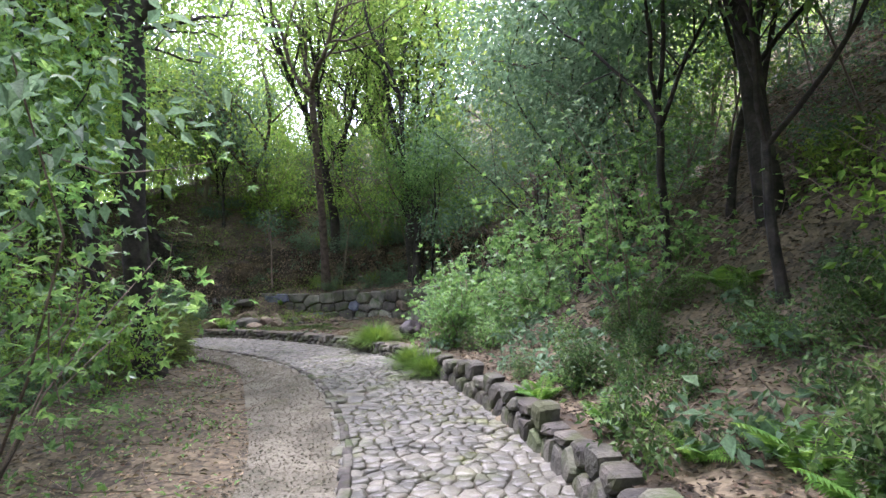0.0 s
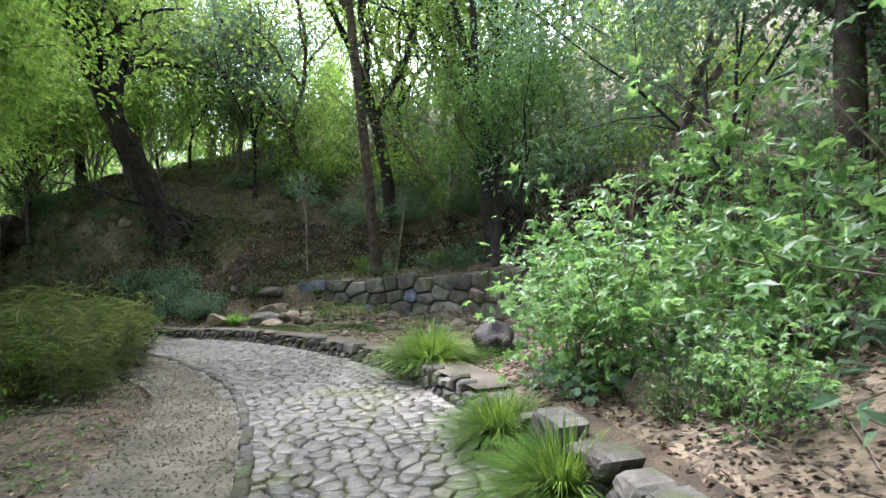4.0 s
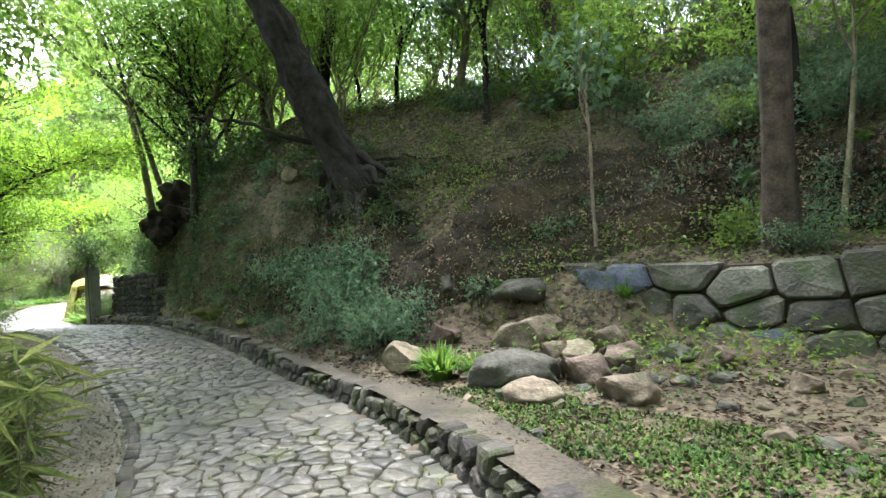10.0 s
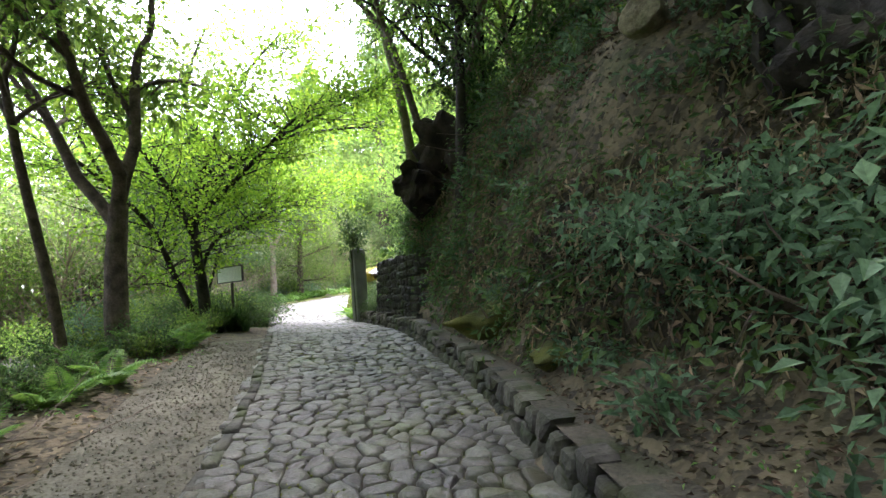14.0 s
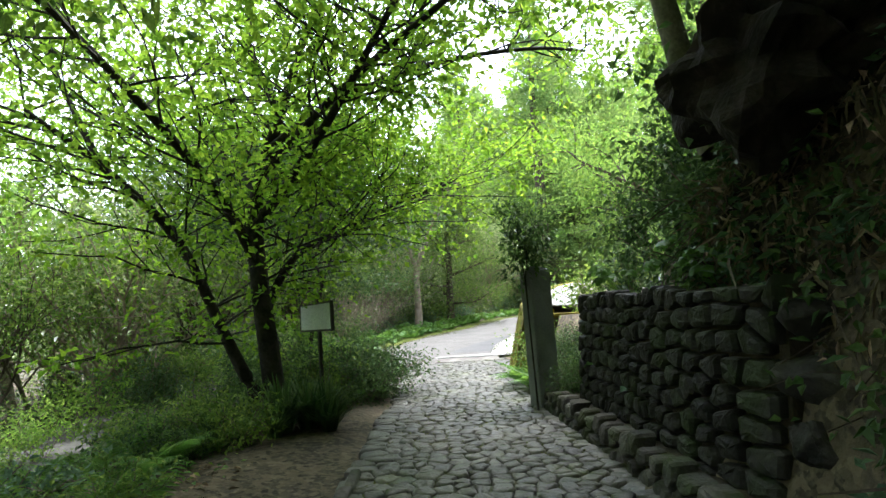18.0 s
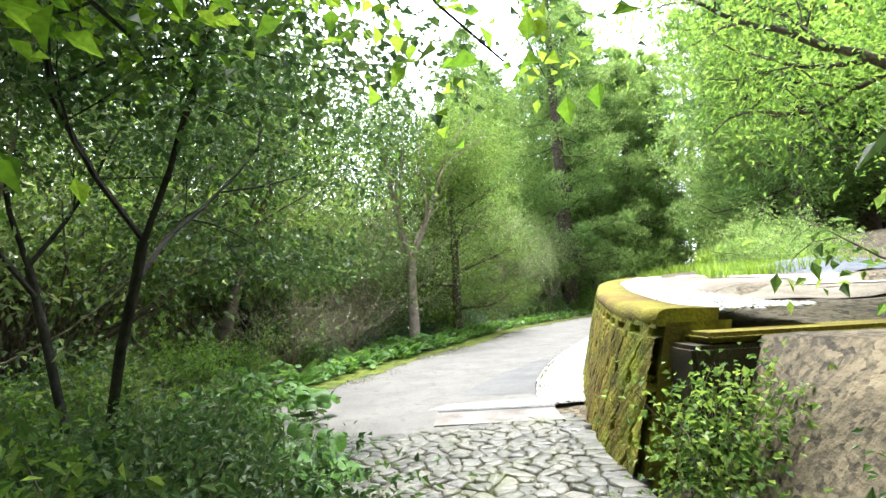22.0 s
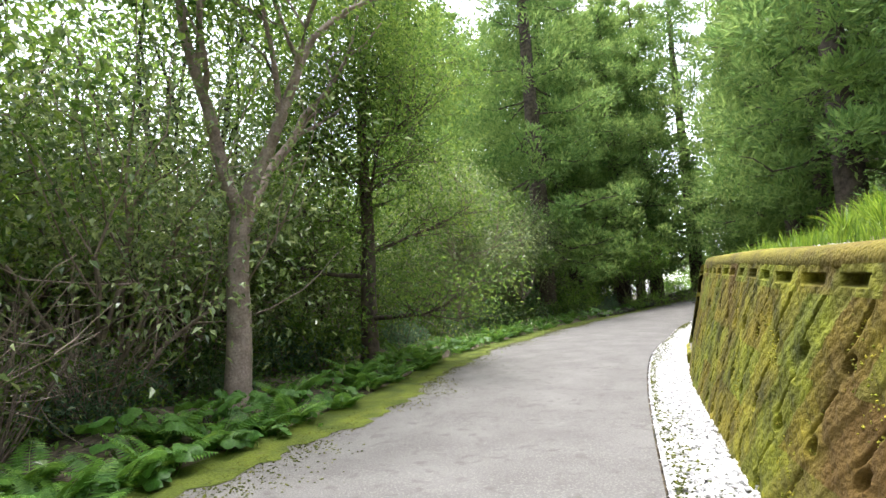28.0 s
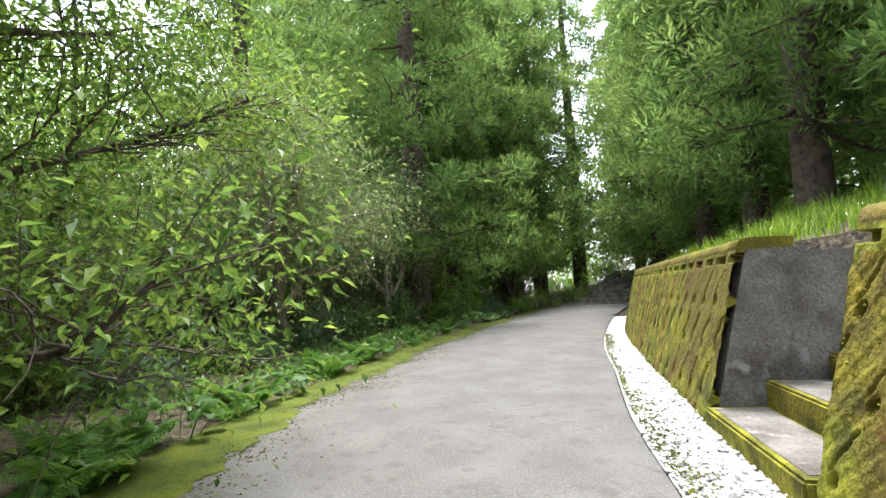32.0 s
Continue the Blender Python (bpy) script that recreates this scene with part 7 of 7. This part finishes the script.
def earth_bank(name, s0, s1, foot, head, label, seed, over=0.12, rough=1.0):
    """A broken face of bare earth between two offsets from the path's edge, its lip hanging over a little. Returns points on it and their outward directions."""
    ns, nv = int((s1 - s0) / 0.08), 44
    ss = np.linspace(s0, s1, ns)
    V, O = [], []
    for a in ss:
        e0, e1 = foot(a), head(a)
        w = float(at_s(a, 4))
        x0, y0 = xy(a, w + e0)
        x1, y1 = xy(a, w + e1)
        p0, p1 = np.array([x0, y0, land1(x0, y0) - 0.06]), np.array([x1, y1, land1(x1, y1) + 0.02])
        d = np.array([x0 - x1, y0 - y1, 0.0])
        d = d / max(np.linalg.norm(d), 1e-6)
        for k in range(nv):
            f = k / (nv - 1)
            q = p0 + (p1 - p0) * f
            q[2] = p0[2] + (p1[2] - p0[2]) * f ** 0.85
            n = 0.2 * noise.noise(Vector(q * 0.9 + seed)) + 0.12 * noise.noise(Vector(q * 2.3 + seed)) + 0.06 * noise.noise(Vector(q * 5.5 + seed)) + 0.03 * noise.noise(Vector(q * 12 + seed))
            fade = min(1.0, 4 * f, 6 * (1 - f))
            lip = over * (1 + 1.6 * max(0.0, noise.noise(Vector((a * 0.45, seed, 0.0)))))
            V.append(q + d * (n * rough * fade + lip * math.sin(math.pi * f) * (0.2 + 1.2 * f * f)) + np.array([0, 0, 0.25 * n * fade]))
            O.append(d)
    i0 = (np.arange(ns - 1)[:, None] * nv + np.arange(nv - 1)[None]).ravel()
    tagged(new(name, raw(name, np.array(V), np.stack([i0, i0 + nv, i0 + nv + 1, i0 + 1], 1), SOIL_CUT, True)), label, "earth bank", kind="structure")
    return np.array(V), np.array(O)


s_1, s_2 = s_at(-1.5, 9.3), s_at(-9.0, 16.5)
kn = [float(NODE_S[k]) for k in (4, 5, 6, 7, 8, 9, 10, 11, 12)]
B, BO = earth_bank("earth_bank", s_1, s_at(-18.9, 19.2), lambda s: float(np.interp(s, kn + [kn[-1] + 1.4], [6, 6.6, 5.7, 5.8, 4.8, 1.3, 0.5, 0.45, 0.66, 0.8])), lambda s: float(np.interp(s, kn + [kn[-1] + 1.4], [7, 7.4, 6.5, 6.6, 6.0, 4.4, 2.3, 1.8, 1.6, 1.5])), "steep broken bank of dark earth with shade in its colour, roots and dead leaves", 3.0, 0.2, 1.4)
b_rng = np.random.default_rng(515)
pick = b_rng.integers(0, len(B), 46000)
bd = unit(BO[pick] * 0.4 + b_rng.normal(0, 0.6, (len(pick), 3)) - [0, 0, 0.35])
bs = 0.058 * (0.5 + 0.9 * b_rng.random(len(pick)))
bv, bf = leaves(b_rng, B[pick] + BO[pick] * 0.045 + b_rng.normal(0, 0.03, (len(pick), 3)), bd, unit(BO[pick] * 0.6 + b_rng.normal(0, 0.4, (len(pick), 3)) + [0, 0, 0.8]), bs, bs * 0.5, 0.3)
tagged(new("bank_leaves", raw("bank_leaves", bv, bf, DEAD_LEAF)), "dead leaves caught on the steep earth bank", "leaves", kind="stuff")
hang = []
for q in b_rng.integers(0, len(B), 1100):
    L = 0.2 + 0.7 * b_rng.random()
    pts, rad, _e = sweep(b_rng, B[q] + BO[q] * 0.03, BO[q] * 0.5 + b_rng.normal(0, 0.5, 3) - [0, 0, 0.5], L, 0.004 + 0.012 * b_rng.random() ** 2, 0.002, 0.25, -0.08, 5)
    hang.append((pts, rad))
tv, tf = tubes(hang, 4)
tagged(new("hanging_roots", raw("hanging_roots", tv, tf, BARK)), "bare roots hanging from the earth bank", "roots", kind="stuff")
for k, q in enumerate(b_rng.integers(0, len(B), 120)):
    (HERBS if k % 3 else SMALL_TUFT).add(1, float(B[q][0]), float(B[q][1]), None, (0.35 + 0.5 * b_rng.random()) * (1 if k % 3 else 0.6), float(B[q][2]) - 0.02)
near_gate = np.where(B[:, 0] < -9.5)[0]
pk = near_gate[b_rng.integers(0, len(near_gate), 650)]
c_at = np.repeat(B[pk], 26, axis=0) + b_rng.normal(0, 0.13, (650 * 26, 3))
c_out = np.repeat(BO[pk], 26, axis=0)
cv, cf = leaves(b_rng, c_at + c_out * 0.08, unit(c_out * 0.7 + b_rng.normal(0, 0.6, c_at.shape) - [0, 0, 0.3]), unit(c_out * 0.5 + b_rng.normal(0, 0.4, c_at.shape) + [0, 0, 0.8]), 0.05 + 0.05 * b_rng.random(len(c_at)), 0.03 + 0.02 * b_rng.random(len(c_at)), 0.2)
tagged(new("bank_creepers", raw("bank_creepers", cv, cf, LEAF_DARK)), "dark creeping plants and ferns on the earth bank", "creeper", kind="stuff")
dead_at = B[near_gate[b_rng.integers(0, len(near_gate), 5200)]]
dd_ = unit(b_rng.normal(0, 0.45, dead_at.shape) - [0, 0, 0.9])
dv, df = leaves(b_rng, dead_at + np.array([0.0, -0.1, 0.0]), dd_, unit(b_rng.normal(0, 0.6, dead_at.shape) + [0.1, -1, 0.2]), 0.1 + 0.16 * b_rng.random(len(dead_at)), 0.012 + 0.014 * b_rng.random(len(dead_at)), 0.2)
tagged(new("dead_fronds", raw("dead_fronds", dv, df, DEAD_LEAF)), "dry hanging fronds and bark shreds on the bank", "dead fronds", kind="stuff")
BROAD = Pool(shrub(288, 0.55, 0.8, 6, 110, 0.1, LEAF_BLUE, "seedling with broad bluish-green leaves", "seedling", aspect=0.42, clump=0.1, thick=0.006, group="herbs on the bank"))
for i, q in enumerate(spots(46, s_1, s_2, 4.75, 6.1, b_rng)):
    BROAD.add(0, float(q[0]), float(q[1]), None, 0.7 + 0.7 * b_rng.random())
for i, q in enumerate(spots(40, s_1, s_2, 6.6, 9.5, b_rng)):
    BROAD.add(0, float(q[0]), float(q[1]), None, 0.6 + 0.5 * b_rng.random())
END_PLANT = Pool(shrub(289, 1.0, 0.32, 8, 1100, 0.05, LEAF_MID, "leafy climbing plant at the end of the mossy wall", aspect=0.7, clump=0.1, thick=0.006))
for x, y, sc in ((-23.15, 21.15, 0.95), (-23.2, 21.5, 0.9)):
    END_PLANT.add(0, x, y, None, sc)
for x, y, sx in ((-23.0, 21.35, 0.5), (-22.4, 21.25, 0.45), (-22.0, 21.1, 0.4)):
    rock(x, y, sx, sx * 0.8, sx * 0.7, x * 70 % 180, ROCKS, label="dark damp rock at the end of the mossy wall")

# ---- far end of the road ----
e_rng = np.random.default_rng(616)
for i in range(80):
    x, y = -74 + 24 * e_rng.random(), 34 + 30 * e_rng.random()
    s_e, n_e = (float(v[0]) for v in sn(x, y))
    if abs(n_e) > 3.0 and (s_e > s_at(-49, 36)):
        if i % 3:
            SHRUBS.add((0, 3, 2)[i % 3], x, y, None, 0.7 + 0.6 * e_rng.random())
        else:
            UNDER.add((1, 2, 0)[i % 3], x, y, None, 0.7 + 0.4 * e_rng.random())
for x, y, k, sc in ((-53.6, 39.0, 3, 0.6), (-54.6, 41.0, 3, 0.7), (-55.3, 43.4, 3, 0.8), (-52.9, 36.8, 1, 0.7), (-50.2, 43.6, 0, 0.8), (-51.2, 46, 2, 0.9)):
    SHRUBS.add(k, x, y, None, sc)
for i in range(26):
    x, y = at_path(s_at(-49.5, 37.0) + 0.28 * i, -(0.15 + 0.25 * e_rng.random()))
    k = 0.3 + 0.3 * e_rng.random()
    rock(x, y, k * 1.3, k, k * 0.8, i * 47 % 180, ROCKS, label="grey rock edging the far end of the road")
far_stair = tagged(new("far_steps"), "pale stone steps climbing at the far end of the road", "steps", kind="structure")
far_stair.matrix_basis = Matrix.Translation((-53.2, 43.2, 0.35)) @ Matrix.Rotation(radians(27), 4, "Z")
for k in range(9):
    child("step", from_bm("step", slab(-1.0, 1.0, 0.55 * k, 0.55 * k + 0.62, -0.3 + 0.2 * k, 0.16 + 0.2 * k, 0.02), CONCRETE), far_stair)

# ---- dark undergrowth at the gate and left of the gravel ----
DARK_TUFT = Pool(grass_tuft(233, 170, 0.55, 0.7, LEAF_DARK, "dark strap-leaved plant under the maple", width=0.014, group="plants under the maples", clumps=3))
u_rng = np.random.default_rng(717)
for q in range(34):
    x, y = -20.2 - 3.2 * u_rng.random(), 16.7 + 1.3 * u_rng.random()
    if float(sn(x, y)[1][0]) < -1.25:
        DARK_TUFT.add(0, x, y, None, 0.7 + 0.5 * u_rng.random())
for i, q in enumerate(spots(44, s_at(-9.5, 16.8), s_at(-19.5, 19.2), -1.35, -3.4, u_rng)):
    if i % 2:
        FERNS.add(i, float(q[0]), float(q[1]), None, 0.6 + 0.4 * u_rng.random())
    else:
        SHRUBS.add(2, float(q[0]), float(q[1]), None, 0.22 + 0.22 * u_rng.random())
for x, y, k, sc in ((-21.2, 22.0, 0, 0.8), (-20.4, 21.6, 2, 0.7), (-19.6, 21.5, 2, 0.7), (-18.8, 21.3, 2, 0.7), (-18.0, 21.2, 2, 0.6), (-22.3, 17.75, 3, 0.45), (-22.9, 17.7, 3, 0.5)):
    SHRUBS.add(k, x, y, None, sc)
for x, y, z, sc in ((-19.3, 20.85, 1.22, 0.8), (-18.5, 20.72, 1.22, 0.9), (-17.6, 20.62, 1.22, 0.8), (-18.0, 20.9, 1.25, 0.9)):
    BURS.add(1, x, y, None, sc, z)
for i, q in enumerate(spots(30, S_END - 2.0, S_END + 6.0, -1.1, -3.2, u_rng)):
    SHRUBS.add((3, 0, 2)[i % 3], float(q[0]), float(q[1]), None, 0.35 + 0.25 * u_rng.random())

# ---- moss cushions on the wall and along the verge ----
m_rng = np.random.default_rng(919)
MOSS_LUMP = mat("moss_cushion", (0.11, 0.108, 0.01), (0.29, 0.28, 0.022), 0.95, 2.6, 0.6, fine=80, island=0.4)
mu_, mv_ = long_w * m_rng.random(16000), 1.5 * m_rng.random(16000)
mask = (bumps(mu_, mv_, 2.6, 3.0) + 0.6 * bumps(mu_, mv_, 7.0, 1.0) + m_rng.normal(0, 0.3, 16000) > 0.0) & (mv_ < np.array([top_w(u) for u in mu_]) - 0.27)
chips("wall_moss", place_w(np.column_stack([mu_, mv_, np.full(16000, 0.035)])[mask]), 0.009, MOSS_LUMP, "small cushions of yellow-green moss on the block wall", 8, 0.9)
vs_ = S_END + 3 + 24 * m_rng.random(9000)
vn_ = -at_s(vs_, 3) + 0.2 + 0.36 * np.abs(m_rng.normal(0, 1, 9000)) * (0.7 + 0.3 * np.sin(vs_ * 1.9)) + 0.08 * np.sin(vs_ * 7)
vx_, vy_ = xy(vs_, vn_)
VERGE_MOSS = mat("verge_moss_fleck", (0.0385, 0.0465, 0.0048), (0.0935, 0.1023, 0.012), 0.95, 3.0, 0.6, fine=60, island=0.4)
chips("verge_moss", np.column_stack([vx_, vy_, at_s(vs_, 2) - 0.006]), 0.013, VERGE_MOSS, "flecks of moss spreading from the verge onto the road", 9, 0.35)
es_ = S_END + 2 + 22 * m_rng.random(4200)
en_ = at_s(es_, 4) + 0.05 + 0.09 * np.abs(m_rng.normal(0, 1, 4200)) * (0.4 + 0.9 * (np.sin(es_ * 0.9) > 0))
ex_, ey_ = xy(es_, en_)
chips("gravel_moss", np.column_stack([ex_, ey_, at_s(es_, 2) + 0.004]), 0.015, VERGE_MOSS, "moss creeping over the edge of the white gravel", 10, 0.4)
for i in range(40):
    x, y = -16.8 - 6.0 * u_rng.random(), 15.4 + 2.0 * u_rng.random()
    if float(sn(x, y)[1][0]) < -2.0:
        (SHRUBS if i % 2 else FERNS).add(0 if i % 2 else i, x, y, None, (0.3 if i % 2 else 0.7) + 0.25 * u_rng.random())
for i, q in enumerate(spots(14, 12.2, 18.5, 0.7, 3.4, u_rng)):
    SHRUBS.add(2, float(q[0]), float(q[1]), None, 0.22 + 0.25 * u_rng.random())
for i in range(14):
    x, y = -26.5 + 7.5 * u_rng.random(), 12.6 + 2.6 * u_rng.random()
    SHRUBS.add((3, 2)[i % 2], x, y, None, 0.4 + 0.25 * u_rng.random())
for x, y, k, sc in ((-21.2, 20.95, 2, 0.4), (-21.6, 21.15, 2, 0.5), (-21.0, 21.15, 0, 0.45), (-22.0, 21.3, 2, 0.3), (-21.4, 21.4, 0, 0.4), (-20.4, 21.0, 2, 0.45)):
    SHRUBS.add(k, x, y, None, sc)

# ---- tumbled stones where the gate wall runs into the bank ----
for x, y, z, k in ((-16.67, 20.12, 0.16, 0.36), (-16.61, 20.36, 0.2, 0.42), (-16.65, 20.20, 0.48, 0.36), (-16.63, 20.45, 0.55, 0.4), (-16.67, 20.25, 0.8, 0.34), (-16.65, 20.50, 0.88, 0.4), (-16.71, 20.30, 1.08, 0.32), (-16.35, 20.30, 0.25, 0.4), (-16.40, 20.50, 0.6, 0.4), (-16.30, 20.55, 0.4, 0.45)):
    rock(x, y, k, k * 0.85, k * 0.75, (x * 997 + z * 301) % 180, ROCKS_DARK, 12, 0.42, "stone tumbled from the gate wall, shade put into its dark colour", z, "stone", "stones at the wall end")
for i, q in enumerate(spots(34, 12.0, 17.5, 0.35, 2.6, u_rng)):
    if i % 3 == 0:
        FERNS.add(i, float(q[0]), float(q[1]), None, 0.5 + 0.4 * u_rng.random())
    else:
        SHRUBS.add(2, float(q[0]), float(q[1]), None, 0.2 + 0.25 * u_rng.random())

# ---- undergrowth that nobody could count: seedlings and ivy on the hillside ----
def undergrowth(name, places, size, material, label, seed, per=38, reach=0.22, tall=0.25):
    """Low clumps of small leaves on thin stalks, one mesh."""
    rng = np.random.default_rng(seed)
    c = np.repeat(places, per, axis=0)
    o = rng.normal(0, 1, c.shape) * [reach, reach, 0]
    k = np.repeat(0.6 + 0.8 * rng.random(len(places)), per)[:, None]
    at = c + o * k + np.column_stack([np.zeros((len(c), 2)), tall * rng.random(len(c)) * k[:, 0]])
    at[:, 2] += land(at[:, 0], at[:, 1]) - c[:, 2]
    d = unit(o + rng.normal(0, 0.12, c.shape))
    s = size * (0.5 + 0.8 * rng.random(len(c)))
    v, f = leaves(rng, at, d, unit(rng.normal(0, 0.4, c.shape) + [0, 0, 1]), s, s * 0.5)
    return tagged(new(name, raw(name, v, f, material)), label, "undergrowth", kind="stuff")


undergrowth("hillside_seedlings", spots(230, 13, s_at(-13, 18), 6.4, 13, u_rng), 0.09, LEAF_BLUE, "scattered bluish seedlings over the leaf litter of the hillside", 21)
undergrowth("hillside_ivy", spots(170, 13, s_at(-17, 19), 5.6, 12, u_rng), 0.06, LEAF_FRESH, "patches of small creeping leaves on the hillside", 22, 60, 0.3, 0.1)
undergrowth("tree_foot_plants", spots(420, s_at(-6.5, 15.2), s_at(-15, 18.4), 2.2, 8.0, u_rng), 0.075, LEAF_MID, "green seedlings and creepers round the foot of the old tree", 26, 34, 0.24, 0.3)
undergrowth("hillside_plants", spots(420, 12.5, s_at(-9, 16.6), 5.4, 11, u_rng), 0.085, LEAF_BLUE, "small bluish-green plants scattered over the hillside", 27, 26, 0.22, 0.32)
undergrowth("bed_weeds", spots(60, s_at(-1, 9), s_at(-12, 17.5), 0.4, 3.8, u_rng), 0.035, LEAF_FRESH, "tiny green weeds in the garden bed", 23, 40, 0.12, 0.06)
undergrowth("left_weeds", spots(150, 13, s_at(-19, 19), -1.1, -4.0, u_rng), 0.06, LEAF_FRESH, "low green weeds beside the gravel", 24, 40, 0.22, 0.14)
undergrowth("verge_weeds", spots(170, S_END + 1, S_END + 26, -0.3, -2.6, u_rng), 0.07, FERN, "low green weeds between the ferns of the verge", 25, 44, 0.25, 0.2)
leaf_bm = bmesh.new()
lv_ = [leaf_bm.verts.new(c) for c in ((0, 0, 0), (0.02, 0.03, 0.006), (0, 0.075, -0.004), (-0.022, 0.035, 0.006))]
leaf_bm.faces.new(lv_[:3])
leaf_bm.faces.new((lv_[0], lv_[2], lv_[3]))
WHITE_LEAF = mat("bleached_leaf", (0.55, 0.55, 0.5), (0.7, 0.7, 0.64), 0.7, 20, 0.0)
pale_leaf = new("fallen_leaf", from_bm("fallen_leaf", leaf_bm, WHITE_LEAF))
pale_leaf.matrix_basis = pose(-32.4, 25.12, 0.42, 76, 0, -32)
tagged(pale_leaf, "single bleached leaf stuck to the mossy wall", "leaf")
